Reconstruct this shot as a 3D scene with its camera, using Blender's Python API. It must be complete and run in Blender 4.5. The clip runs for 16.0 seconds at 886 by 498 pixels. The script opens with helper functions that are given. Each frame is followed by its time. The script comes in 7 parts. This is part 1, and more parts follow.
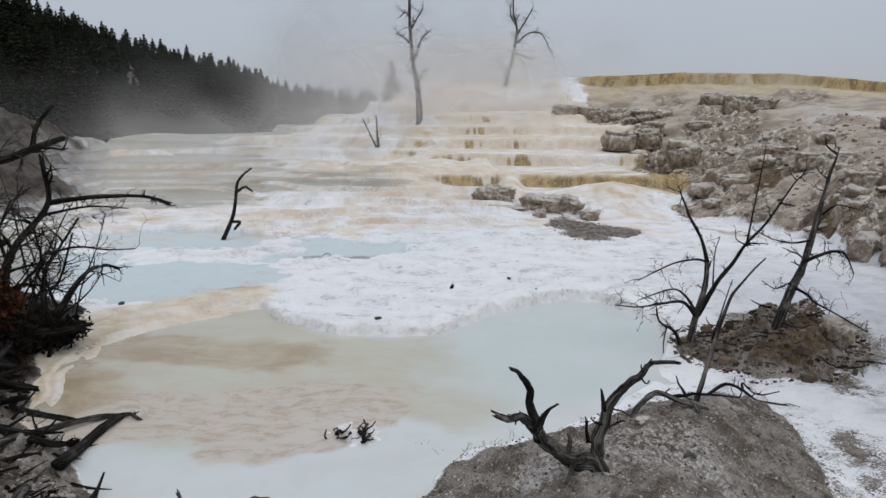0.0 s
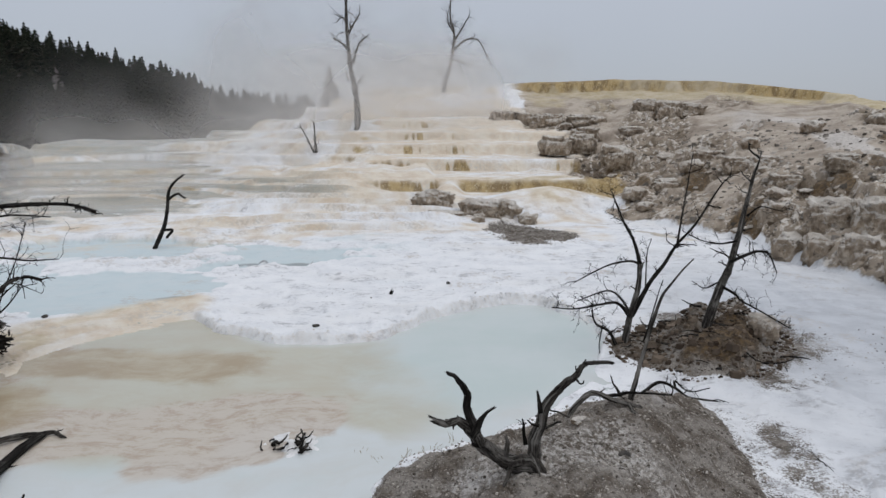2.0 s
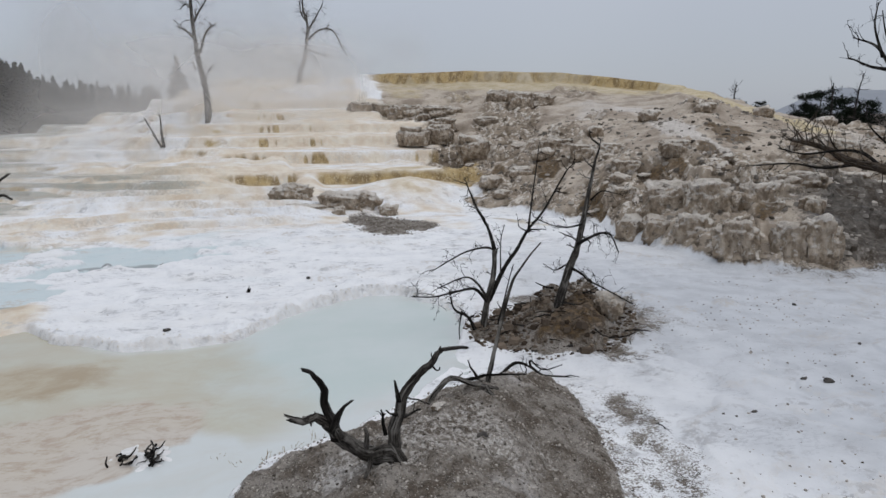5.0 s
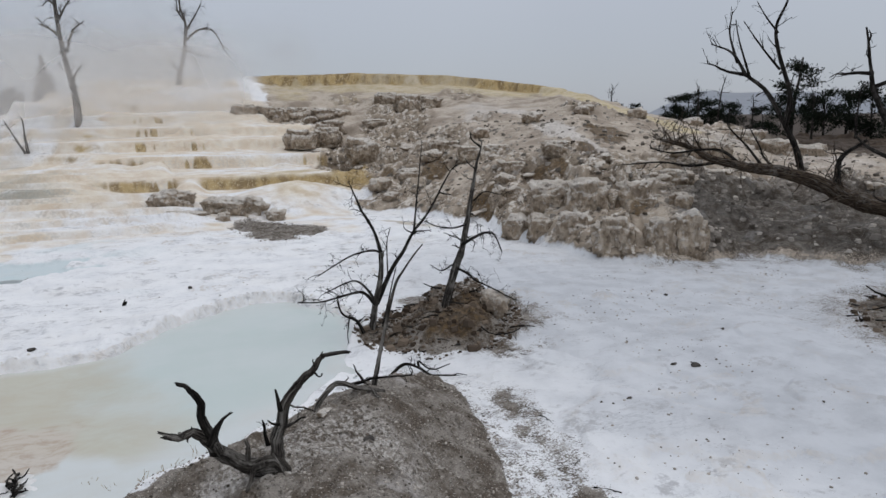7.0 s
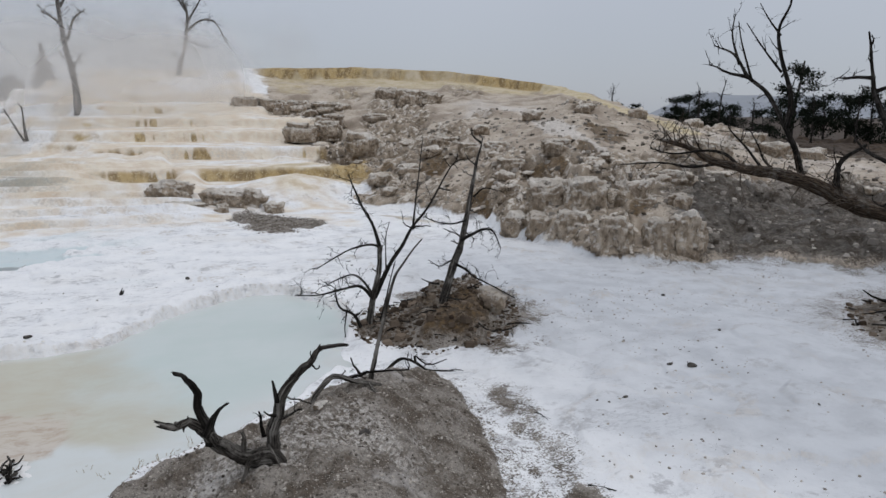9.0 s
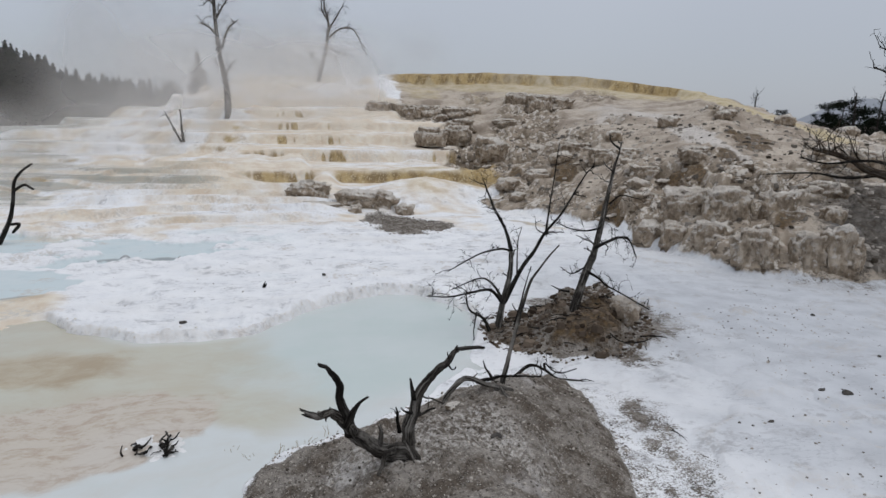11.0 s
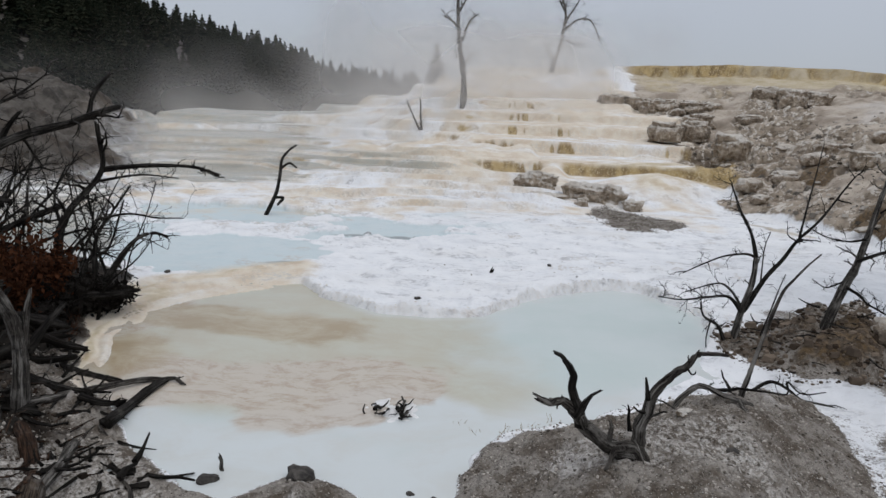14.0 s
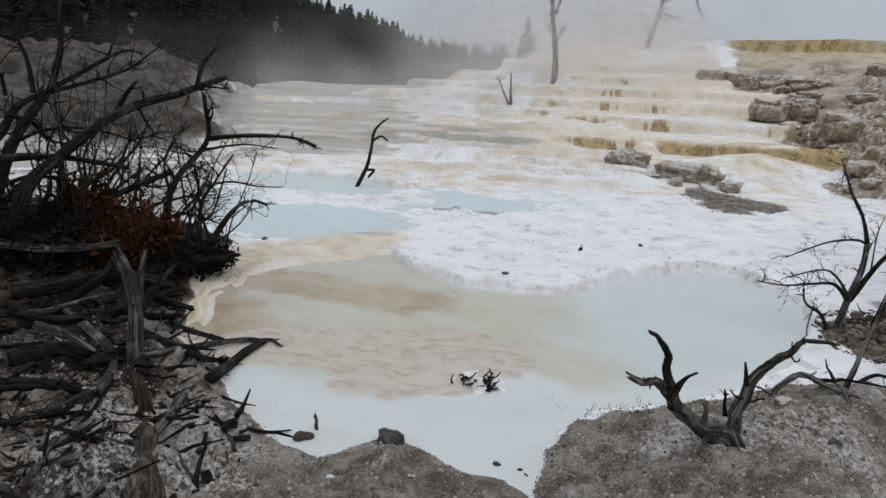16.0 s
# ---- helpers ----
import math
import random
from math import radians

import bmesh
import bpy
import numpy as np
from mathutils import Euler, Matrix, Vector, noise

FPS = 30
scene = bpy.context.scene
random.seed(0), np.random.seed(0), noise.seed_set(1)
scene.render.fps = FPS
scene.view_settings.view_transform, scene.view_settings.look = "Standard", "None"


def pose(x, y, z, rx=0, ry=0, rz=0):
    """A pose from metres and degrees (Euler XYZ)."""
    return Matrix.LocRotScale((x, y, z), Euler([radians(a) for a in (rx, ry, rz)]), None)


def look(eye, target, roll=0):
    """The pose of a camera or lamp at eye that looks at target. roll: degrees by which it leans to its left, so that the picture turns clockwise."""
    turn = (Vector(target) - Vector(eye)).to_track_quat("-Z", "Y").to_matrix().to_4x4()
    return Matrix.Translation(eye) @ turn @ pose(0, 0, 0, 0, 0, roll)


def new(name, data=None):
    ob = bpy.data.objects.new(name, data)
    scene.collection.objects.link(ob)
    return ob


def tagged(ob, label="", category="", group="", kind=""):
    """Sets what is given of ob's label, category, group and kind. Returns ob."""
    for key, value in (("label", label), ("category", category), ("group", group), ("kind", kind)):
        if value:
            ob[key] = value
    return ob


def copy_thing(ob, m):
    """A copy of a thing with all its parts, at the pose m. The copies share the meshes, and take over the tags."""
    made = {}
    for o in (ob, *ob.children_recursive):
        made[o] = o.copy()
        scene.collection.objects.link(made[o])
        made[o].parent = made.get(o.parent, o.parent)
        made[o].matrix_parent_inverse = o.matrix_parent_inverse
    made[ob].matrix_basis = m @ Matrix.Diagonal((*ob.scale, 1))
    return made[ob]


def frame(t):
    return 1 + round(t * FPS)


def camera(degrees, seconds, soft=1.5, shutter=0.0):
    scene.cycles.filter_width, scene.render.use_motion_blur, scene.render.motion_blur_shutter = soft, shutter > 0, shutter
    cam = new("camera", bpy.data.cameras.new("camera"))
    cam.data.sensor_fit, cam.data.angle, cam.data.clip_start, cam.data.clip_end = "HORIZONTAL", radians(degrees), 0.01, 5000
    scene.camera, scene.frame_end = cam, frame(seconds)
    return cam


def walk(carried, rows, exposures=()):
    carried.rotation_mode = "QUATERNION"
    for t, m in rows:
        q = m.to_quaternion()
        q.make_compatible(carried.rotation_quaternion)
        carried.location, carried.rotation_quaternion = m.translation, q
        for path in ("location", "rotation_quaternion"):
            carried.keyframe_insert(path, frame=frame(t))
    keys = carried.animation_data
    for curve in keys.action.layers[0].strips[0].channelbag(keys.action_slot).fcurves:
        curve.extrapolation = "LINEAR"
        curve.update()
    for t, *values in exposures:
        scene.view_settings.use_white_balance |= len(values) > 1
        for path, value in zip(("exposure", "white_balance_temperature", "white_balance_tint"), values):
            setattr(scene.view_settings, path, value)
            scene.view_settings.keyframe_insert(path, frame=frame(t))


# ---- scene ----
cam = camera(64.0, 16.0)
PATH = [
    (0, (-0.000, 0.000, 3.000), (-0.001, 1.967, 2.636), 0.15),
    (0.5, (0.018, 0.019, 2.992), (0.060, 1.986, 2.633), 0.17),
    (1, (0.025, 0.016, 2.997), (0.106, 1.983, 2.645), 0.15),
    (1.5, (0.035, 0.012, 2.994), (0.152, 1.978, 2.646), 0.08),
    (2, (0.046, 0.021, 2.991), (0.210, 1.983, 2.643), 0.18),
    (2.5, (0.061, 0.036, 2.981), (0.279, 1.993, 2.628), 0.20),
    (3, (0.076, 0.049, 2.975), (0.344, 1.999, 2.620), -0.14),
    (3.5, (0.093, 0.049, 2.977), (0.411, 1.991, 2.623), -0.14),
    (4, (0.119, 0.042, 2.976), (0.492, 1.975, 2.625), -0.33),
    (4.2, (0.120, 0.040, 2.980), (0.528, 1.965, 2.624), -0.42),
    (6.3, (0.219, 0.004, 2.984), (0.918, 1.841, 2.616), -0.19),
    (6.5, (0.224, 0.003, 2.983), (0.949, 1.830, 2.616), -0.35),
    (7, (0.252, -0.030, 2.991), (1.065, 1.761, 2.623), -0.52),
    (7.5, (0.262, -0.039, 2.992), (1.152, 1.712, 2.617), -0.37),
    (8, (0.258, -0.032, 2.988), (1.152, 1.717, 2.612), -0.21),
    (8.2, (0.259, -0.029, 2.983), (1.147, 1.723, 2.606), -0.03),
    (10.5, (0.142, 0.021, 2.972), (0.727, 1.897, 2.601), 0.95),
    (11, (0.114, 0.042, 2.963), (0.611, 1.944, 2.595), 1.03),
    (11.5, (0.079, 0.039, 2.964), (0.481, 1.963, 2.596), 1.49),
    (12, (0.050, 0.037, 2.955), (0.361, 1.977, 2.581), 1.67),
    (12.5, (0.025, 0.044, 2.951), (0.233, 1.996, 2.569), 1.53),
    (13, (-0.010, 0.038, 2.957), (0.101, 1.997, 2.569), 1.58),
    (13.5, (-0.053, 0.033, 2.948), (-0.058, 1.993, 2.554), 1.82),
    (14, (-0.089, 0.006, 2.948), (-0.190, 1.962, 2.542), 2.19),
    (14.5, (-0.111, -0.012, 2.941), (-0.292, 1.935, 2.518), 2.31),
    (15, (-0.126, -0.022, 2.932), (-0.359, 1.914, 2.490), 2.41),
    (15.5, (-0.152, -0.034, 2.927), (-0.423, 1.892, 2.459), 2.66),
    (16, (-0.173, -0.038, 2.928), (-0.501, 1.875, 2.447), 2.60),
]
walk(cam, [(t, look(eye, target, roll)) for t, eye, target, roll in PATH])

# ---- world and light: a bright overcast sky, darker towards the horizon ----
world = bpy.data.worlds.new("overcast_sky")
scene.world = world
world.use_nodes = True
wn, wl = world.node_tree.nodes, world.node_tree.links
wn.clear()
w_out = wn.new("ShaderNodeOutputWorld")
w_coord = wn.new("ShaderNodeTexCoord")
w_split = wn.new("ShaderNodeSeparateXYZ")
w_ramp = wn.new("ShaderNodeValToRGB")
w_cloud = wn.new("ShaderNodeTexNoise")
w_mixc = wn.new("ShaderNodeMix")
w_bg, w_bg2, w_add = wn.new("ShaderNodeBackground"), wn.new("ShaderNodeBackground"), wn.new("ShaderNodeAddShader")
w_sky = wn.new("ShaderNodeTexSky")
w_sky.sky_type, w_sky.sun_disc = "NISHITA", False
w_sky.sun_elevation, w_sky.sun_rotation = radians(48), radians(150)
w_bg2.inputs["Strength"].default_value = 0.012
ramp = w_ramp.color_ramp
ramp.elements[0].position, ramp.elements[0].color = 0.0, (0.395, 0.425, 0.485, 1)
ramp.elements[1].position, ramp.elements[1].color = 1.0, (0.97, 1.0, 1.07, 1)
e = ramp.elements.new(0.3)
e.color = (0.545, 0.58, 0.66, 1)
w_cloud.inputs["Scale"].default_value = 1.3
w_cloud.inputs["Detail"].default_value = 3
w_mixc.data_type, w_mixc.blend_type = "RGBA", "SOFT_LIGHT"
w_mixc.inputs[0].default_value = 0.22
w_bg.inputs["Strength"].default_value = 0.88
wl.new(w_coord.outputs["Generated"], w_split.inputs[0])
wl.new(w_split.outputs["Z"], w_ramp.inputs[0])
wl.new(w_coord.outputs["Generated"], w_cloud.inputs["Vector"])
wl.new(w_ramp.outputs["Color"], w_mixc.inputs[6])
wl.new(w_cloud.outputs["Fac"], w_mixc.inputs[7])
wl.new(w_mixc.outputs[2], w_bg.inputs["Color"])
wl.new(w_sky.outputs["Color"], w_bg2.inputs["Color"])
wl.new(w_bg.outputs[0], w_add.inputs[0])
wl.new(w_bg2.outputs[0], w_add.inputs[1])
wl.new(w_add.outputs[0], w_out.inputs["Surface"])

sun = new("sun", bpy.data.lights.new("sun", "SUN"))
sun.data.energy, sun.data.angle, sun.data.color = 0.45, radians(40), (1.0, 0.97, 0.93)
sun.matrix_world = look((0, 0, 30), (-10, 14, 0))


# ---- materials ----
class Nodes:
    """A node material under construction."""

    def __init__(self, name, roughness=0.85, specular=0.3):
        self.mat = bpy.data.materials.new(name)
        self.mat.use_nodes = True
        self.tree = self.mat.node_tree
        self.bsdf = self.tree.nodes["Principled BSDF"]
        self.out = self.tree.nodes["Material Output"]
        self.bsdf.inputs["Roughness"].default_value = roughness
        self.bsdf.inputs["Specular IOR Level"].default_value = specular
        self.geo = self.node("ShaderNodeNewGeometry")
        self.place = self.geo.outputs["Position"]

    def node(self, kind):
        return self.tree.nodes.new(kind)

    def link(self, a, b):
        self.tree.links.new(a, b)

    def noise(self, scale, detail=4, rough_=0.6, vector=None, stretch=None):
        n = self.node("ShaderNodeTexNoise")
        n.inputs["Scale"].default_value, n.inputs["Detail"].default_value, n.inputs["Roughness"].default_value = scale, detail, rough_
        v = vector or self.place
        if stretch:
            m = self.node("ShaderNodeMapping")
            m.inputs["Scale"].default_value = stretch
            self.link(v, m.inputs["Vector"])
            v = m.outputs[0]
        self.link(v, n.inputs["Vector"])
        return n.outputs["Fac"]

    def cells(self, scale, feature="F1", random_=1.0, out="Distance"):
        n = self.node("ShaderNodeTexVoronoi")
        n.feature = feature
        n.inputs["Scale"].default_value, n.inputs["Randomness"].default_value = scale, random_
        self.link(self.place, n.inputs["Vector"])
        return n.outputs[out]

    def attr(self, name):
        n = self.node("ShaderNodeAttribute")
        n.attribute_name = name
        return n.outputs["Fac"]

    def sums(self, op, a, b, clamp=False):
        n = self.node("ShaderNodeMath")
        n.operation, n.use_clamp = op, clamp
        for k, v in enumerate((a, b)):
            if isinstance(v, (int, float)):
                n.inputs[k].default_value = v
            else:
                self.link(v, n.inputs[k])
        return n.outputs[0]

    def band(self, v, lo, hi, to=(0.0, 1.0)):
        n = self.node("ShaderNodeMapRange")
        n.interpolation_type = "SMOOTHSTEP"
        self.link(v, n.inputs["Value"])
        n.inputs["From Min"].default_value, n.inputs["From Max"].default_value = lo, hi
        n.inputs["To Min"].default_value, n.inputs["To Max"].default_value = to
        return n.outputs[0]

    def mix(self, fac, a, b, blend="MIX"):
        n = self.node("ShaderNodeMix")
        n.data_type, n.blend_type = "RGBA", blend
        for socket, v in ((n.inputs[0], fac), (n.inputs[6], a), (n.inputs[7], b)):
            if isinstance(v, (int, float)):
                socket.default_value = v
            elif isinstance(v, tuple):
                socket.default_value = (*v, 1)
            else:
                self.link(v, socket)
        return n.outputs[2]

    def bump(self, h, strength=0.5, distance=0.02):
        n = self.node("ShaderNodeBump")
        n.inputs["Strength"].default_value, n.inputs["Distance"].default_value = strength, distance
        self.link(h, n.inputs["Height"])
        self.link(n.outputs[0], self.bsdf.inputs["Normal"])

    def colour(self, v):
        if isinstance(v, tuple):
            self.bsdf.inputs["Base Color"].default_value = (*v, 1)
        else:
            self.link(v, self.bsdf.inputs["Base Color"])
        return self


def ground_material():
    m = Nodes("travertine_ground", 0.75, 0.12)
    big, mid, fine = m.noise(0.35, 5), m.noise(2.2, 5), m.noise(14, 4)
    grit = m.noise(70, 2)
    pebble = m.cells(38)
    shade = m.cells(38, out="Color")
    white = m.mix(m.band(mid, 0.35, 0.7), (0.84, 0.845, 0.85), (0.755, 0.765, 0.78))
    white = m.mix(m.sums("MULTIPLY", m.band(fine, 0.56, 0.72), 0.45), white, (0.55, 0.545, 0.54))
    white = m.mix(m.sums("MULTIPLY", m.band(big, 0.5, 0.7), 0.35), white, (0.68, 0.655, 0.61))
    smear = m.sums("MULTIPLY", m.band(m.noise(1.6, 6, 0.65, stretch=(1, 1.5, 1)), 0.53, 0.65), m.band(m.noise(9, 4, 0.7), 0.42, 0.58))

    def spread(name, amount, sharp=0.22):
        """A kind of ground with its edge broken up by the grain."""
        v = m.sums("ADD", m.attr(name), m.sums("MULTIPLY", m.sums("SUBTRACT", m.sums("ADD", m.sums("MULTIPLY", mid, 0.5), m.sums("MULTIPLY", fine, 0.5)), 0.5), amount))
        return m.band(v, 0.5 - sharp, 0.5 + sharp)

    # thin grey lines painted on for the shading of low relief
    ridge_n = m.noise(2.4, 6, 0.62, stretch=(0.7, 1.6, 1))
    lines = m.sums("MULTIPLY", m.band(m.sums("ABSOLUTE", m.sums("SUBTRACT", ridge_n, 0.5), 0.0), 0.022, 0.0), m.band(m.noise(1.1, 4), 0.48, 0.62))
    white = m.mix(m.sums("MULTIPLY", lines, 0.75), white, (0.47, 0.475, 0.49))
    white = m.mix(m.sums("MULTIPLY", m.attr("dull"), 0.85), white, m.mix(m.band(mid, 0.35, 0.7), (0.515, 0.535, 0.565), (0.42, 0.437, 0.463)))
    white = m.mix(m.sums("MULTIPLY", smear, 0.75), white, (0.40, 0.40, 0.41))
    col = m.mix(m.sums("MULTIPLY", spread("blue", 0.6, 0.3), 0.85), white, m.mix(m.band(mid, 0.3, 0.7), (0.52, 0.615, 0.635), (0.585, 0.655, 0.665)))
    # grey shadow at the pond rims, painted into the colour
    col = m.mix(m.sums("MULTIPLY", m.attr("rim_shade"), 0.8), col, (0.25, 0.27, 0.27))
    cream = m.mix(m.band(mid, 0.35, 0.68), (0.71, 0.62, 0.475), (0.62, 0.485, 0.33))
    cream = m.mix(m.sums("MULTIPLY", m.band(fine, 0.5, 0.7), 0.5), cream, (0.78, 0.74, 0.68))
    col = m.mix(m.sums("MULTIPLY", spread("cream", 1.0, 0.35), 0.8), col, cream)
    # ledge edges: their shade painted in as grey and brown
    col = m.mix(m.sums("MULTIPLY", m.sums("MULTIPLY", m.attr("edge"), m.band(fine, 0.42, 0.6)), 0.6), col, m.mix(m.band(mid, 0.4, 0.6), (0.50, 0.49, 0.475), (0.50, 0.44, 0.37)))
    wet = spread("wet", 0.8, 0.3)
    # wet grey-green, darker because the forest's reflection is put into the colour
    col = m.mix(m.sums("MULTIPLY", wet, 0.85), col, m.mix(m.band(mid, 0.35, 0.66), (0.33, 0.335, 0.295), (0.43, 0.395, 0.33)))
    m.link(m.band(wet, 0.0, 1.0, (0.75, 0.22)), m.bsdf.inputs["Roughness"])
    chalk = m.noise(4.5, 8, 0.72)
    rock = m.mix(m.band(mid, 0.38, 0.66), (0.175, 0.138, 0.10), (0.35, 0.29, 0.225))
    rock = m.mix(m.sums("MULTIPLY", m.band(m.attr("slab"), 0.35, 0.8), 0.55), rock, (0.45, 0.385, 0.31))
    rock = m.mix(m.sums("MULTIPLY", m.band(m.noise(2.8, 7, 0.72, stretch=(1, 1, 1.8)), 0.52, 0.60), 0.88), rock, (0.075, 0.056, 0.04))
    rock = m.mix(m.sums("MULTIPLY", m.band(m.sums("ADD", chalk, m.sums("MULTIPLY", m.attr("slab"), 0.10)), 0.58, 0.65), 0.8), rock, (0.70, 0.655, 0.59))
    taupe = m.mix(m.band(m.noise(0.8, 5, 0.65), 0.38, 0.64), (0.50, 0.435, 0.36), (0.29, 0.24, 0.19))
    taupe = m.mix(m.sums("MULTIPLY", m.band(fine, 0.52, 0.72), 0.5), taupe, (0.24, 0.20, 0.16))
    rock = m.mix(spread("crust", 0.7, 0.25), rock, taupe)
    rock = m.mix(m.sums("MULTIPLY", spread("chute", 0.6, 0.35), 0.72), rock, m.mix(m.band(fine, 0.4, 0.66), (0.66, 0.63, 0.595), (0.53, 0.49, 0.45)))
    col = m.mix(spread("rock", 0.9, 0.2), col, rock)
    tan = m.mix(m.band(mid, 0.36, 0.66), (0.60, 0.52, 0.36), (0.46, 0.375, 0.215))
    col = m.mix(m.sums("MULTIPLY", spread("tan", 0.7, 0.3), 0.85), col, tan)
    ochre = m.mix(m.band(m.noise(2.6, 5, 0.65, stretch=(1, 1, 0.12)), 0.4, 0.62), (0.43, 0.315, 0.145), (0.19, 0.125, 0.05))
    ochre = m.mix(m.sums("MULTIPLY", m.band(fine, 0.5, 0.7), 0.7), ochre, (0.62, 0.53, 0.36))
    col = m.mix(m.sums("MULTIPLY", spread("ochre", 0.8, 0.3), 0.9), col, ochre)
    soil = m.mix(m.band(mid, 0.4, 0.65), (0.045, 0.033, 0.025), (0.085, 0.064, 0.047))
    col = m.mix(m.attr("soil"), col, soil)
    col = m.mix(m.sums("MULTIPLY", m.attr("mound"), 0.9), col, m.mix(m.band(m.noise(1.2, 5, 0.7), 0.4, 0.62), (0.05, 0.046, 0.041), (0.125, 0.114, 0.10)))
    gravel = m.mix(m.band(m.noise(3.2, 6, 0.72), 0.40, 0.60), (0.105, 0.085, 0.066), (0.27, 0.245, 0.215))
    gravel = m.mix(m.sums("MULTIPLY", m.band(pebble, 0.25, 0.1), m.band(shade, 0.45, 0.75)), gravel, (0.60, 0.57, 0.52))
    gravel = m.mix(m.sums("MULTIPLY", m.band(m.cells(75), 0.3, 0.12), m.band(m.cells(75, out="Color"), 0.42, 0.7)), gravel, (0.52, 0.48, 0.43))
    gravel = m.mix(m.sums("MULTIPLY", m.band(m.noise(30, 4, 0.7), 0.54, 0.66), 0.75), gravel, (0.06, 0.05, 0.042))
    gravel = m.mix(m.sums("MULTIPLY", m.band(grit, 0.55, 0.75), 0.7), gravel, (0.07, 0.06, 0.05))
    gravel = m.mix(m.sums("MULTIPLY", m.band(m.noise(1.1, 4), 0.58, 0.72), 0.7), gravel, (0.5, 0.48, 0.46))
    # near-black: dark soil with the shade of the log pile put in
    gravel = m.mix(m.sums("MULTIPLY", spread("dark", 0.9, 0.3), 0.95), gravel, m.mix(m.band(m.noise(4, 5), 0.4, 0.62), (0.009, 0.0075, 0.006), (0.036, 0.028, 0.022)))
    gravel = m.mix(m.sums("MULTIPLY", m.sums("MULTIPLY", spread("dust", 0.9, 0.3), m.band(m.noise(22, 6, 0.75), 0.44, 0.60)), 0.8), gravel, (0.54, 0.515, 0.48))
    speck = m.sums("SUBTRACT", m.sums("ADD", m.sums("MULTIPLY", fine, 0.3), m.sums("MULTIPLY", m.noise(48, 4, 0.75), 0.7)), 0.5)
    gmask = m.band(m.sums("ADD", m.attr("gravel"), m.sums("MULTIPLY", m.sums("MULTIPLY", speck, 2.4), m.band(m.attr("gravel"), 0.02, 0.15))), 0.42, 0.58)
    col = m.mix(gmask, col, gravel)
    col = m.mix(m.sums("MULTIPLY", spread("rust", 0.8, 0.25), 0.8), col, m.mix(m.band(fine, 0.4, 0.6), (0.125, 0.078, 0.033), (0.055, 0.036, 0.02)))
    m.colour(col)
    relief = m.sums("ADD", m.sums("MULTIPLY", fine, 0.5), m.sums("MULTIPLY", grit, 0.25))
    relief = m.sums("ADD", relief, m.sums("MULTIPLY", m.sums("MULTIPLY", m.band(pebble, 0.4, 0.0), gmask), 0.9))
    m.bump(relief, 0.75, 0.035)
    return m.mat


def water_material():
    m = Nodes("milky_spring_water", 0.22, 0.4)
    warp = m.node("ShaderNodeTexNoise")
    warp.inputs["Scale"].default_value, warp.inputs["Detail"].default_value = 0.7, 2
    m.link(m.place, warp.inputs["Vector"])
    bent = m.node("ShaderNodeVectorMath")
    bent.operation = "MULTIPLY_ADD"
    m.link(warp.outputs["Color"], bent.inputs[0])
    bent.inputs[1].default_value = (1.1, 1.0, 0)
    m.link(m.place, bent.inputs[2])
    flow = bent.outputs[0]
    big, mid = m.noise(0.5, 4), m.noise(1.3, 8, 0.7, flow, (0.9, 1.15, 1))
    fine = m.noise(5.0, 8, 0.78, flow, (0.75, 1.3, 1))
    milk = m.mix(m.band(big, 0.35, 0.65), (0.522, 0.592, 0.568), (0.568, 0.62, 0.605))
    pale = m.mix(m.band(mid, 0.4, 0.7), (0.61, 0.645, 0.64), (0.585, 0.60, 0.575))
    tan = m.mix(m.band(mid, 0.36, 0.64), (0.47, 0.40, 0.28), (0.35, 0.265, 0.155))
    peach = m.mix(m.band(fine, 0.44, 0.64), (0.545, 0.485, 0.41), (0.42, 0.325, 0.245))

    def spread(name, amount=0.7, sharp=0.35):
        v = m.sums("ADD", m.attr(name), m.sums("MULTIPLY", m.sums("SUBTRACT", m.sums("ADD", m.sums("MULTIPLY", mid, 0.6), m.sums("MULTIPLY", fine, 0.4)), 0.5), amount))
        return m.band(v, 0.5 - sharp, 0.5 + sharp)

    milk = m.mix(m.sums("MULTIPLY", spread("olive", 0.6), 0.9), milk, m.mix(m.band(mid, 0.35, 0.65), (0.52, 0.505, 0.41), (0.49, 0.44, 0.335)))
    col = m.mix(spread("pale", 1.4, 0.5), milk, pale)
    col = m.mix(m.sums("MULTIPLY", spread("peach", 1.2, 0.3), 0.85), col, peach)
    col = m.mix(m.sums("MULTIPLY", spread("tan", 0.8), 0.85), col, tan)
    m.colour(col)
    m.bsdf.inputs["IOR"].default_value = 1.33
    m.bump(m.sums("ADD", m.noise(5, 3, stretch=(0.6, 1.6, 1)), m.sums("MULTIPLY", fine, 0.3)), 0.12, 0.01)
    return m.mat


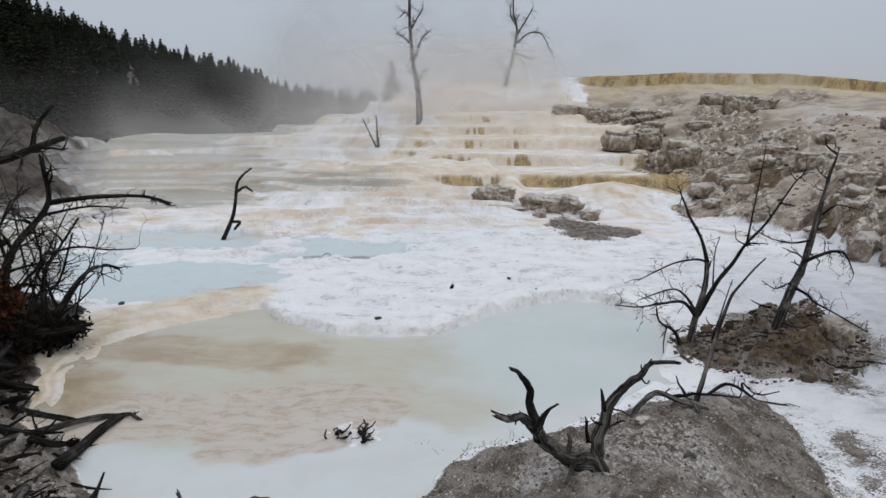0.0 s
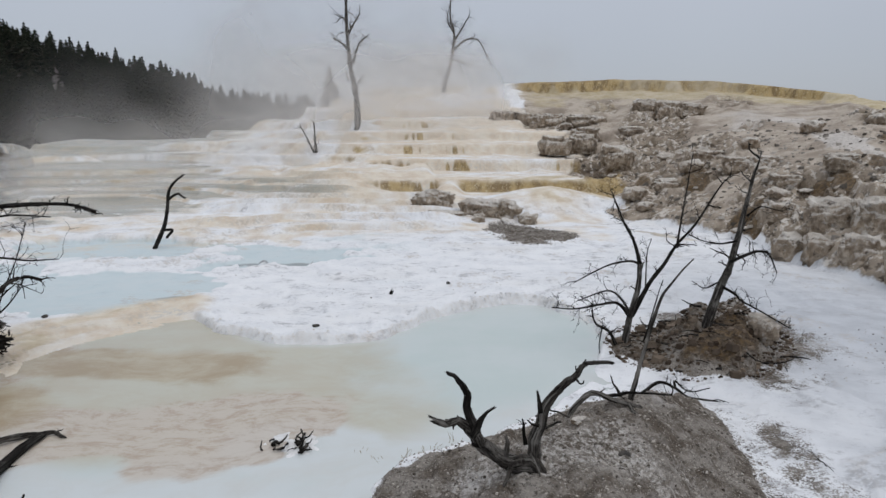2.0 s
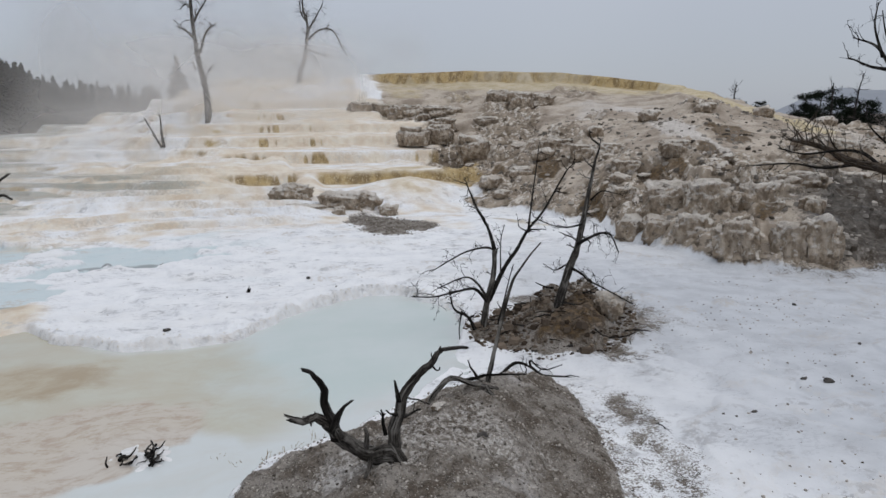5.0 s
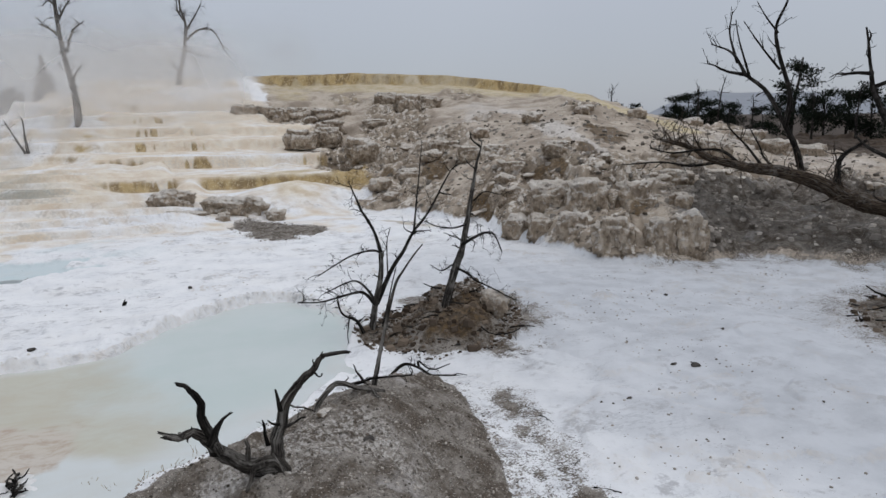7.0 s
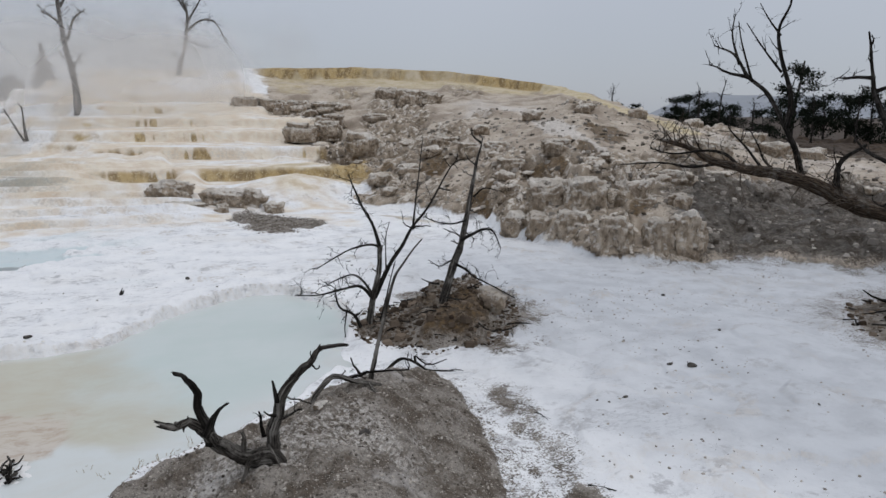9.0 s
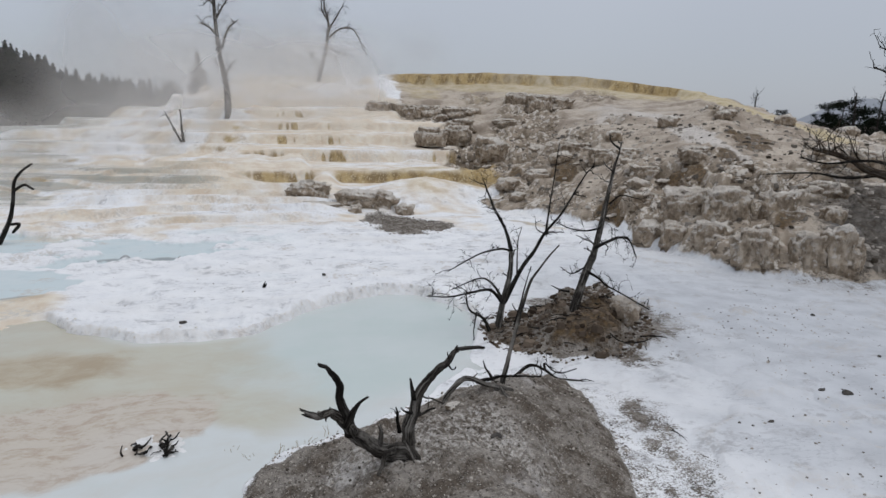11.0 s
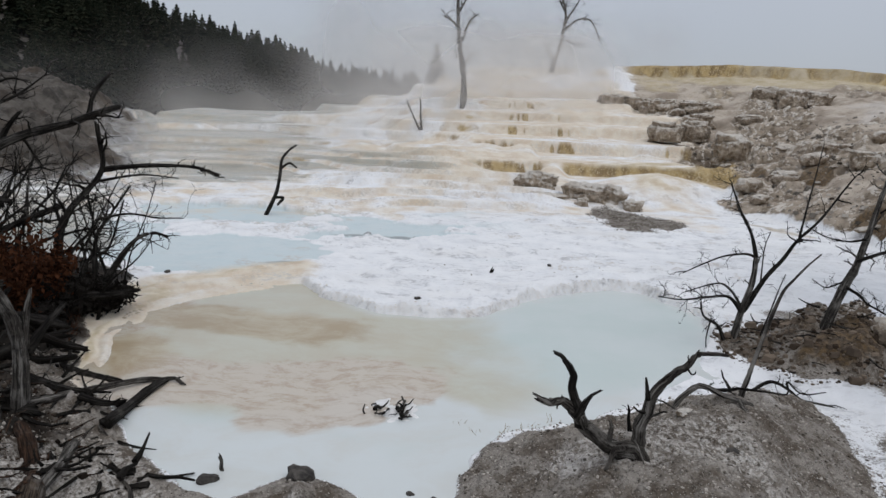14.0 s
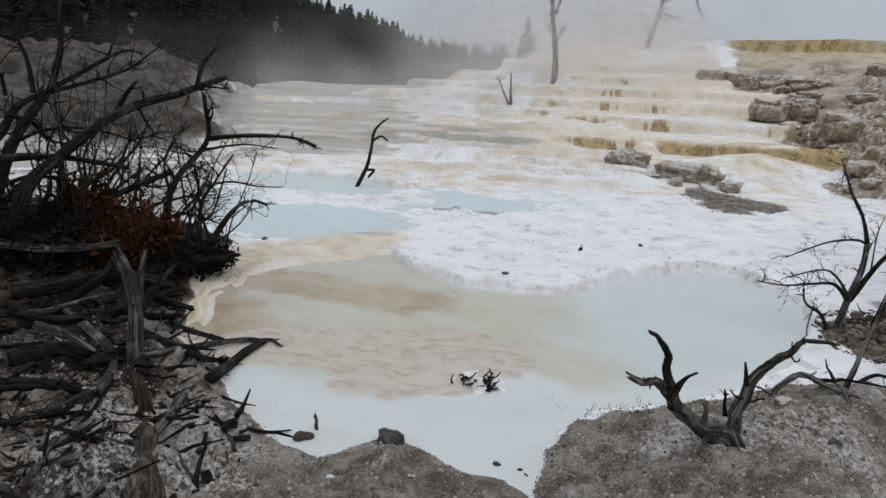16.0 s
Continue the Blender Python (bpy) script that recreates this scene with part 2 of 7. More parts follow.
def wood_material(name, dark, light, bleached=0.35):
    m = Nodes(name, 0.9, 0.1)
    axis = m.node("ShaderNodeAttribute")
    axis.attribute_name = "fibre"
    fibre = axis.outputs["Vector"]
    grain = m.noise(55, 5, 0.7, fibre, (1, 1, 0.07))
    patch = m.noise(5, 4, 0.6, None, (1, 1, 1))
    col = m.mix(m.band(grain, 0.35, 0.68), dark, light)
    col = m.mix(m.sums("MULTIPLY", m.band(patch, 0.5, 0.68), bleached), col, (0.36, 0.34, 0.31))
    streak = m.sums("MULTIPLY", m.band(m.noise(28, 4, 0.6, fibre, (1, 1, 0.05)), 0.54, 0.64), bleached)
    col = m.mix(streak, col, (0.42, 0.40, 0.365))
    col = m.mix(m.sums("MULTIPLY", m.band(m.noise(80, 3, 0.6, fibre, (1, 1, 0.05)), 0.52, 0.62), 0.85), col, (0.006, 0.005, 0.0045))
    m.colour(col)
    m.bump(m.sums("ADD", grain, m.noise(9, 4)), 1.0, 0.025)
    return m.mat


def rock_material(name="old_travertine"):
    m = Nodes(name, 0.9, 0.2)
    mid, fine = m.noise(2.0, 5), m.noise(9, 6, 0.7)
    flute = m.noise(5.5, 5, 0.65, stretch=(1.3, 1.3, 0.55))
    col = m.mix(m.band(flute, 0.36, 0.66), (0.29, 0.225, 0.16), (0.52, 0.44, 0.35))
    col = m.mix(m.sums("MULTIPLY", m.band(mid, 0.5, 0.68), 0.75), col, (0.24, 0.185, 0.135))
    col = m.mix(m.sums("MULTIPLY", m.band(fine, 0.55, 0.70), 0.7), col, (0.13, 0.105, 0.085))
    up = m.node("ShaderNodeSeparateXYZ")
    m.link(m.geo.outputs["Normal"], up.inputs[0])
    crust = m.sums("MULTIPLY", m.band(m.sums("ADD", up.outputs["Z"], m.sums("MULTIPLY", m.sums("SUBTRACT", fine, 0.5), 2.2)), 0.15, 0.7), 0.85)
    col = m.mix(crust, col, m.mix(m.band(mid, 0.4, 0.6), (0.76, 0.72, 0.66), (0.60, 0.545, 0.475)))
    col = m.mix(m.sums("MULTIPLY", m.band(m.noise(6, 7, 0.72), 0.57, 0.65), 0.6), col, (0.70, 0.66, 0.60))
    col = m.mix(m.sums("MULTIPLY", m.band(m.noise(5, 6, 0.72), 0.58, 0.68), 0.8), col, (0.10, 0.075, 0.055))
    m.colour(col)
    m.bump(m.sums("ADD", flute, m.sums("ADD", m.sums("MULTIPLY", fine, 0.8), m.cells(7))), 1.0, 0.09)
    return m.mat


def plain_material(name, a, b, scale=6.0, roughness=0.85):
    m = Nodes(name, roughness, 0.2)
    m.colour(m.mix(m.band(m.noise(scale, 5), 0.35, 0.68), a, b))
    m.bump(m.noise(scale * 5, 3), 0.4, 0.02)
    return m.mat


def leaf_material(name, a, b):
    m = Nodes(name, 0.9, 0.03)
    g = m.node("ShaderNodeNewGeometry")
    m.colour(m.mix(g.outputs["Random Per Island"], a, b))
    return m.mat


def steam_material():
    m = Nodes("steam", 1.0, 0.0)
    m.tree.nodes.remove(m.bsdf)
    clear, dif, tra = m.node("ShaderNodeBsdfTransparent"), m.node("ShaderNodeBsdfDiffuse"), m.node("ShaderNodeBsdfTranslucent")
    dif.inputs["Color"].default_value = tra.inputs["Color"].default_value = (0.82, 0.795, 0.765, 1)
    both, fin = m.node("ShaderNodeMixShader"), m.node("ShaderNodeMixShader")
    wisps = m.sums("MULTIPLY", m.attr("vapour"), m.band(m.noise(0.13, 2, 0.45), 0.2, 0.8))
    m.link(dif.outputs[0], both.inputs[1])
    m.link(tra.outputs[0], both.inputs[2])
    m.link(wisps, fin.inputs[0])
    m.link(clear.outputs[0], fin.inputs[1])
    m.link(both.outputs[0], fin.inputs[2])
    m.link(fin.outputs[0], m.out.inputs["Surface"])
    return m.mat


GROUND, WATER, ROCK, STEAM = ground_material(), water_material(), rock_material(), steam_material()
WOOD_DARK = wood_material("blackened_dead_wood", (0.006, 0.0055, 0.005), (0.034, 0.030, 0.026), 0.10)
WOOD_GREY = wood_material("weathered_grey_wood", (0.022, 0.019, 0.017), (0.105, 0.095, 0.083), 0.4)
WOOD_RUST = wood_material("rotten_red_wood", (0.016, 0.009, 0.006), (0.075, 0.042, 0.026), 0.12)
WOOD_BROWN = wood_material("decayed_brown_wood", (0.030, 0.022, 0.016), (0.12, 0.09, 0.065), 0.25)
FOREST = leaf_material("misty_forest_needles", (0.008, 0.013, 0.008), (0.030, 0.032, 0.020))
WOOD_BLACK = wood_material("wet_black_wood", (0.004, 0.0035, 0.003), (0.019, 0.016, 0.013), 0.05)
WOOD_PALE = wood_material("pale_grey_dry_wood", (0.07, 0.063, 0.056), (0.21, 0.195, 0.175), 0.5)
NEEDLES = leaf_material("dark_conifer_needles", (0.008, 0.011, 0.008), (0.016, 0.021, 0.014))
RUSTY = leaf_material("rust_brown_dead_foliage", (0.022, 0.010, 0.006), (0.085, 0.034, 0.017))
GRASS = leaf_material("dry_grass", (0.22, 0.16, 0.09), (0.40, 0.32, 0.2))
STONE = plain_material("dark_stone", (0.035, 0.032, 0.03), (0.10, 0.09, 0.08), 14)
RUBBLE = leaf_material("grey_rubble", (0.06, 0.05, 0.04), (0.48, 0.44, 0.39))
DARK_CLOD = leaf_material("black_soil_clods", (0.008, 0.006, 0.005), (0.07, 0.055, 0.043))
CLOD = leaf_material("brown_clods", (0.035, 0.025, 0.018), (0.19, 0.15, 0.115))


# ---- mesh helpers ----
def grid_mesh(name, verts, rows, cols, material, attributes=None, smooth=True):
    """A mesh of a regular sheet of rows x cols places."""
    me = bpy.data.meshes.new(name)
    idx = np.arange(rows * cols).reshape(rows, cols)
    quads = np.stack([idx[:-1, :-1], idx[1:, :-1], idx[1:, 1:], idx[:-1, 1:]], -1).reshape(-1, 4)
    me.vertices.add(rows * cols)
    me.vertices.foreach_set("co", verts.astype(np.float32).ravel())
    me.loops.add(quads.size)
    me.loops.foreach_set("vertex_index", quads.astype(np.int32).ravel())
    me.polygons.add(len(quads))
    me.polygons.foreach_set("loop_start", np.arange(0, quads.size, 4, dtype=np.int32))
    me.polygons.foreach_set("loop_total", np.full(len(quads), 4, dtype=np.int32))
    me.update(calc_edges=True)
    me.polygons.foreach_set("use_smooth", np.full(len(quads), smooth))
    for key, values in (attributes or {}).items():
        me.attributes.new(key, "FLOAT", "POINT").data.foreach_set("value", values.astype(np.float32).ravel())
    me.materials.append(material)
    return me


def soup_mesh(name, verts, faces, material, smooth=False):
    me = bpy.data.meshes.new(name)
    me.from_pydata([tuple(v[:3]) for v in verts], [], faces)
    if len(verts) and len(verts[0]) == 6:  # places along the fibres of wood
        me.attributes.new("fibre", "FLOAT_VECTOR", "POINT").data.foreach_set("vector", np.array([v[3:] for v in verts], np.float32).ravel())
    me.polygons.foreach_set("use_smooth", np.full(len(faces), smooth))
    me.materials.append(material)
    me.update()
    return me


# ---- the lie of the land: heights and kinds of ground, in metres ----
def hash_grid(ix, iy, seed):
    n = (ix * 374761393 + iy * 668265263 + seed * 974634777) & 0x7FFFFFFF
    n = ((n ^ (n >> 13)) * 1274126177) & 0x7FFFFFFF
    n = ((n ^ (n >> 16)) * 668265263) & 0x7FFFFFFF
    return (n & 0xFFFFF) / float(0xFFFFF)


def lumps(x, y, seed=0):
    """Smooth value noise, 0 to 1, with cells one unit wide."""
    fx, fy = np.floor(x), np.floor(y)
    u, v = x - fx, y - fy
    u, v = u * u * u * (u * (6 * u - 15) + 10), v * v * v * (v * (6 * v - 15) + 10)
    ix, iy = fx.astype(np.int64), fy.astype(np.int64)
    a, b = hash_grid(ix, iy, seed), hash_grid(ix + 1, iy, seed)
    c, d = hash_grid(ix, iy + 1, seed), hash_grid(ix + 1, iy + 1, seed)
    return (a + (b - a) * u) * (1 - v) + (c + (d - c) * u) * v


def rough(x, y, size, seed=0, octaves=4, gain=0.5):
    """Fractal noise round 0, about -1 to 1, whose largest lumps are size metres."""
    total, weight, scale = 0.0, 1.0, 1.0 / size
    norm = 0.0
    for k in range(octaves):
        c, s = math.cos(0.7 * k), math.sin(0.7 * k)
        total = total + weight * (lumps((c * x - s * y) * scale + 17.3 * k, (s * x + c * y) * scale - 9.1 * k, seed + k) * 2 - 1)
        norm += weight
        weight *= gain
        scale *= 2.03
    return total / norm * 1.6


def ease(lo, hi, v):
    u = np.clip((v - lo) / (hi - lo), 0, 1)
    return u * u * (3 - 2 * u)


def outside(poly, x, y):
    """Signed distance to a closed outline: negative inside it."""
    best = np.full(x.shape, 1e9)
    inner = np.zeros(x.shape, bool)
    for (ax, ay), (bx, by) in zip(poly, poly[1:] + poly[:1]):
        ex, ey = bx - ax, by - ay
        t = np.clip(((x - ax) * ex + (y - ay) * ey) / (ex * ex + ey * ey), 0, 1)
        best = np.minimum(best, (x - ax - t * ex) ** 2 + (y - ay - t * ey) ** 2)
        cross = ((ay > y) != (by > y)) & (x < ex * (y - ay) / (ey if ey else 1e-9) + ax)
        inner ^= cross
    return np.where(inner, -1.0, 1.0) * np.sqrt(best)


POOL = [(-4.65, 9.0), (-4.5, 9.5), (-4.1, 9.9), (-3.75, 10.3), (-3.39, 10.71), (-2.9, 10.88), (-2.2, 10.1), (-1.46, 9.55),
        (-0.74, 9.5), (-0.03, 9.69), (0.57, 10.43), (1.03, 10.82), (1.54, 11.28), (2.03, 11.47), (2.58, 11.36), (2.98, 10.77),
        (3.25, 10.1), (3.1, 9.3), (2.75, 8.5), (2.3, 7.6), (1.7, 6.9), (0.95, 6.35), (0.2, 6.0), (-0.1, 5.5), (-0.1, 4.95),
        (-0.3, 4.5), (-0.56, 4.56), (-0.84, 4.69), (-1.14, 4.9), (-1.39, 4.97), (-1.57, 4.79), (-1.87, 4.58), (-2.24, 4.7),
        (-2.65, 5.07), (-3.07, 5.4), (-3.49, 6.08), (-4.26, 6.67), (-4.35, 7.2), (-4.6, 8.1)]
MOUND_NEAR = [(-0.15, 4.3), (-0.12, 5.1), (0.0, 5.6), (0.35, 6.0), (1.0, 6.3), (1.7, 6.7), (2.4, 7.1), (3.0, 7.2), (3.4, 6.75),
              (3.25, 5.7), (3.0, 4.9), (2.85, 4.4), (2.6, 3.0), (3.0, -8.0), (-0.3, -8.0), (-0.3, 4.0)]
MOUND_FAR = [(2.95, 8.85), (3.16, 8.25), (3.65, 7.85), (4.2, 7.65), (4.75, 7.95), (5.2, 8.5), (5.6, 9.2), (5.75, 9.8), (5.3, 10.2),
             (4.4, 10.0), (3.6, 9.6), (3.1, 9.2)]
BANK_LEFT = [(-5.6, 10.6), (-5.45, 9.9), (-5.4, 9.1), (-5.1, 8.2), (-4.43, 7.2), (-4.26, 6.67), (-3.49, 6.08), (-3.07, 5.4), (-2.65, 5.07), (-2.24, 4.7), (-1.87, 4.58),
             (-1.57, 4.79), (-1.39, 4.97), (-1.14, 4.9), (-0.84, 4.69), (-0.56, 4.56), (-0.25, 4.3), (-0.2, -8.0), (-14, -8.0), (-14, 13.0), (-7.0, 11.6)]
BANK_RIGHT = [(11.4, 7.3), (10.3, 6.85), (9.8, 6.4), (9.4, 5.8), (10.2, 4.8), (13.0, 5.0), (14.0, 7.0)]
GREY_PATCH = [(2.76, 18.7), (3.2, 16.6), (4.2, 16.8), (5.1, 18.3), (4.5, 19.4), (3.5, 20.6)]
LEVELS = [0.0, 0.07, 0.15, 0.24, 0.36, 0.5, 0.68, 0.9, 1.2, 1.6, 2.1, 2.6, 3.2, 3.9, 4.6, 5.3, 6.1, 7.0, 9.0]


def slabs(x, y, size, seed):
    """Broken slabs: how far from its crack a point lies, and a number of its own for each slab."""
    gx_, gy_ = x / size, y / size
    ix, iy = np.floor(gx_).astype(np.int64), np.floor(gy_).astype(np.int64)
    best, second, own = np.full(x.shape, 9.0), np.full(x.shape, 9.0), np.zeros(x.shape)
    for dx in (-1, 0, 1):
        for dy in (-1, 0, 1):
            cx, cy = ix + dx, iy + dy
            d = np.hypot(gx_ - cx - hash_grid(cx, cy, seed), gy_ - cy - hash_grid(cx, cy, seed + 1))
            closer = d < best
            second = np.where(closer, best, np.minimum(second, d))
            own = np.where(closer, hash_grid(cx, cy, seed + 2), own)
            best = np.minimum(best, d)
    return second - best, own


SHELVES_R = [22.0, 25.9, 26.12, 29.5, 29.72, 32.1, 32.32, 34.4, 34.6, 37.0, 37.25, 40.0, 40.3, 43.5]
SHELVES_Z = [0.34, 0.60, 1.02, 1.10, 1.56, 1.66, 2.08, 2.22, 2.58, 2.78, 3.12, 3.40, 3.80, 4.70]


def stairs(z, warp, riser):
    """Steps the slope into terraces. Gives the height and how far a point lies on a riser."""
    level = np.maximum(np.interp(z, LEVELS, np.arange(len(LEVELS))) + warp - 0.55, 0)
    whole = np.floor(level)
    part = level - whole
    up = np.clip(part / riser, 0, 1)
    lip = np.exp(-((part - riser) / 0.06) ** 2) * 0.08
    tread = up * 0.93 + 0.07 * part + lip
    return np.interp(whole + tread, np.arange(len(LEVELS)), LEVELS), np.where(part < riser, np.sin(np.pi * np.clip(part / riser, 0, 1)), 0)


def land(x, y):
    """Height of the ground and the kinds of ground, for arrays of places."""
    x, y = np.asarray(x, float), np.asarray(y, float)
    r = np.hypot(x, y) + 1e-6
    a = np.degrees(np.arctan2(-x, y))
    a = np.where(a > 120, 120, np.where(a < -120, -120, a))
    n_big, n_mid, n_fine = rough(x, y, 6.0, 3), rough(x, y, 1.6, 11), rough(x, y, 0.35, 23, 3)
    knots = [-90, -60, -50, -42.6, -38, -34, -30, -25, -18, -11, -2, 2, 5, 8, 17, 23, 25, 27.5, 29.5, 32, 36, 45, 90]
    crest = np.interp(a, knots, [1.5, 1.5, 1.55, 2.6, 3.5, 4.45, 4.95, 5.5, 5.7, 5.53, 5.3, 4.7, 4.0, 2.9, 2.05, 2.05, 1.75, 2.0, 2.6, 3.2, 3.35, 3.1, 2.0])
    far = np.interp(a, knots, [30, 30, 30, 32, 36, 40, 43, 45, 46, 46, 46, 45, 44, 42, 42, 42, 40, 36, 34, 34, 34, 34, 34])
    toe = np.interp(a, [-90, -57.5, -49, -45.5, -38.3, -35, -30.5, -28.6, -21.3, -16.7, -10, 0, 10, 30, 45],
                    [16.6, 16.2, 16.0, 15.1, 14.8, 15.9, 16.9, 19.3, 22.2, 23, 20, 19, 18.5, 17, 16])
    power = np.interp(a, [-45, -28, -18, -8, 10, 30], [0.55, 0.65, 0.95, 1.25, 1.1, 1.6])
    u = np.clip((r - toe) / (far - toe), 0, None)
    hill = ease(-8, -13, a) * ease(-36, -31, a)
    slope = np.clip(u, 0, 1) ** power
    # the drapery wall of the crest: the last metre stands nearly upright
    wall = ease(0.0, 1.0, (r - far + 0.6 + 0.5 * rough(x, y, 1.2, 5, 2)) / 0.35)
    slope = np.where(u < 1.2, slope * (1 - 0.10 * hill * (1 - wall)), slope)
    z = crest * slope
    past = np.clip(r - far, 0, None)
    z = z - (z - 1.55) * ease(4, 45, past) - 0.7 * ease(0.3, 2.5, past) * ease(5, 9, a) * ease(33, 27, a)
    # wooded hillside
    wood = np.interp(a, [0, 5, 12, 22, 31, 45, 70, 100], [0, 1.1, 5.0, 12.8, 20.6, 25, 27, 10])
    z = z + wood * ease(62, 175, r)
    rocky_edge = np.interp(r, [18, 23, 28, 34, 44, 60], [-19, -18.0, -16.8, -14.0, -9.0, -9.0])
    rocky = ease(1.2, -1.2, a - rocky_edge + 2.2 * n_mid + 0.8 * n_fine) * ease(-0.25, 0.3, r - toe + 0.4 * n_mid)
    west = ease(25, 31, a + 2.0 * n_mid) * ease(21, 26, r + 2 * n_mid)  # old grey mound in the west
    terr = ease(-1, 1, a - rocky_edge) * ease(16.5, 19, r) * ease(58, 48, r) * (1 - 0.8 * west)
    warp = 1.0 * rough(x * 0.4, y, 5.0, 29, 3) + 0.25 * np.abs(rough(x * 0.4, y, 2.2, 31, 2)) - 0.1
    stepped, riser = stairs(z, warp * np.clip(z * 2.2 + 0.25, 0, 1), 0.17)
    ledges, edge2 = stairs(z, 1.1 * n_big + 0.55 * n_mid + 0.2 * n_fine, 0.3)
    fade = ease(-0.45, 0.1, rough(x * 0.35, y, 3.2, 33, 3))  # ledges run out and start again
    shelf_zone = ease(-19, -16.5, a) * ease(-2, -7, a) * ease(24, 25.5, r) * ease(33, 30, r)
    fade = np.maximum(fade, shelf_zone)
    riser = riser * fade
    out = z + (stepped - z) * terr * (0.45 + 0.55 * fade)
    # long level shelves below the crest
    run_r = r + 0.55 * rough(x * 0.5, y * 0.2, 5.0, 131, 2) + 0.16 * rough(x, y * 0.3, 1.2, 133, 3) + 0.03 * n_fine
    shelved = ease(-19.0, -17.6, a + 0.5 * n_mid) * ease(3.5, -1.5, a) * ease(23.0, 25.0, r) * ease(43.0, 39.5, r)
    keep_up = ease(-0.8, -0.25, rough(np.radians(a) * 30 + 7.0, np.floor(run_r / 2.9) * 3.7, 3.4, 137, 3))
    drop = keep_up * np.maximum.reduce([np.exp(-((run_r - k - 0.05) / 0.17) ** 2) for k in SHELVES_R[1:13:2]]) * shelved
    out = out * (1 - shelved) + (np.interp(run_r, SHELVES_R, SHELVES_Z) * keep_up + np.interp(run_r, SHELVES_R[::4], SHELVES_Z[::4]) * (1 - keep_up) + 0.012 * n_mid + 0.006 * n_fine) * shelved
    riser = riser * (1 - shelved)
    q = z / 0.17 + 1.3 * rough(x * 0.22, y * 0.8, 3.2, 35, 3) + 0.14 * rough(x * 0.6, y, 0.8, 36, 2)
    fq = q - np.floor(q)
    small = ease(-0.35, 0.2, rough(x * 0.3, y, 2.6, 39, 3)) * ease(15.5, 17.5, r) * ease(30, 25, r) * ease(-8, -4, a) * (1 - west) * (1 - shelved)
    out = out + 0.2 * (ease(0, 0.10, fq) - fq) * small
    out = out + west * (0.35 * n_big + 0.32 * n_mid + 0.16 * n_fine) * ease(50, 44, r)
    lumpy = rocky * ease(60, 50, r)

    def patch(a0, r0, wide, deep, ragged=0.3):
        """A ragged patch of the slope round a bearing and a distance."""
        return ease(1.25, 0.75, np.hypot((a - a0) / wide, (r - r0) / deep) + ragged * n_mid + 0.4 * ragged * n_fine)

    upper = ease(0.30, 0.40, u + 0.08 * n_big) * ease(-47, -38, a)  # smooth pale crust on the upper slope
    upper = np.maximum.reduce([upper, patch(-33.0, 26.0, 2.4, 3.4), patch(-28.6, 31.0, 3.6, 5.0), 0.8 * ease(-40, -44, a) * ease(21, 24, r), patch(-26.5, 22.5, 1.6, 1.5, 0.5)])
    clump = np.maximum.reduce([patch(-21.2, 35.0, 2.4, 5.5), patch(-12.0, 36.4, 4.6, 1.7), 0.8 * patch(-36.0, 31.5, 2.2, 1.6), 0.6 * ease(0.45, 0.8, rough(x, y, 3.0, 45, 3))])
    rugged = np.clip((1 - upper) * (0.6 + 0.4 * ease(-0.1, 0.35, rough(x, y, 2.6, 46, 3))) + upper * (0.03 + 0.85 * clump), 0, 1) * (1 - 0.75 * ease(-40, -45, a) * ease(21, 18, r))
    hillside = (a < -6) & (r > 14) & (r < 58)
    arc, out_r = np.radians(a) * 27.0 + 0.3 * n_mid, r * 1.35 + 0.3 * n_mid + 0.06 * n_fine
    step1, own1, step2, own2 = (np.zeros(x.shape) for _ in range(4))
    step1[hillside], own1[hillside] = slabs(arc[hillside], out_r[hillside], 1.7, 141)
    step2[hillside], own2[hillside] = slabs(arc[hillside] + 0.1 * n_fine[hillside], out_r[hillside], 0.62, 151)
    broken = (own1 - 0.4) * 0.5 * ease(0.0, 0.09, step1) + (own2 - 0.45) * 0.30 * ease(0.0, 0.14, step2)
    crumbs = rough(x, y, 0.22, 157, 3)
    out = out + ((ledges - z) * 0.45 + broken + 0.16 * rough(x, y, 2.4, 43, 3) + 0.06 * n_mid + 0.05 * n_fine + 0.05 * crumbs) * lumpy * rugged * (1 - 0.7 * hill * ease(0.9, 1, u))
    out = out + (0.07 * n_mid + 0.02 * n_fine + 0.10 * np.abs(rough(x, y, 1.5, 159, 3)) * (own2 > 0.88) * ease(0, 0.2, step2)) * lumpy * (1 - rugged) * (1 - 0.7 * hill * ease(0.9, 1, u))
    # smooth mantle of cream flowstone below the ochre ledge
    mx, my = -math.sin(math.radians(-13.6)) * 23.6, math.cos(math.radians(-13.6)) * 23.6
    mantle = ease(1.0, 0.0, np.hypot((x - mx) / 2.6, (y - my) / 2.3))
    out = out + 0.42 * mantle * (1 + 0.25 * n_mid)
    # white pan: low terracettes of a few centimetres
    pan = ease(24, 18, r)
    low = 0.03 + 0.006 * np.clip(r - 9, 0, 14)
    t_level = low / 0.035 + 1.3 * rough(x, y, 2.6, 51, 3) + 0.4 * np.abs(rough(x, y, 0.6, 57, 2))
    f = t_level - np.floor(t_level)
    low = 0.06 * (np.floor(t_level) + np.clip(f / 0.16, 0, 1)) * 0.8
    plain = ease(6.5, 9.5, x)  # the floor is smoother in the east
    low = low * (1 - 0.5 * plain) + 0.014 * n_mid + 0.011 * n_fine
    out = out + low * pan
    pan_riser = np.where(f < 0.22, 1.0, 0.0) * pan * (1 - plain)
    # pool
    near = r < 24
    big = np.full(x.shape, 50.0)
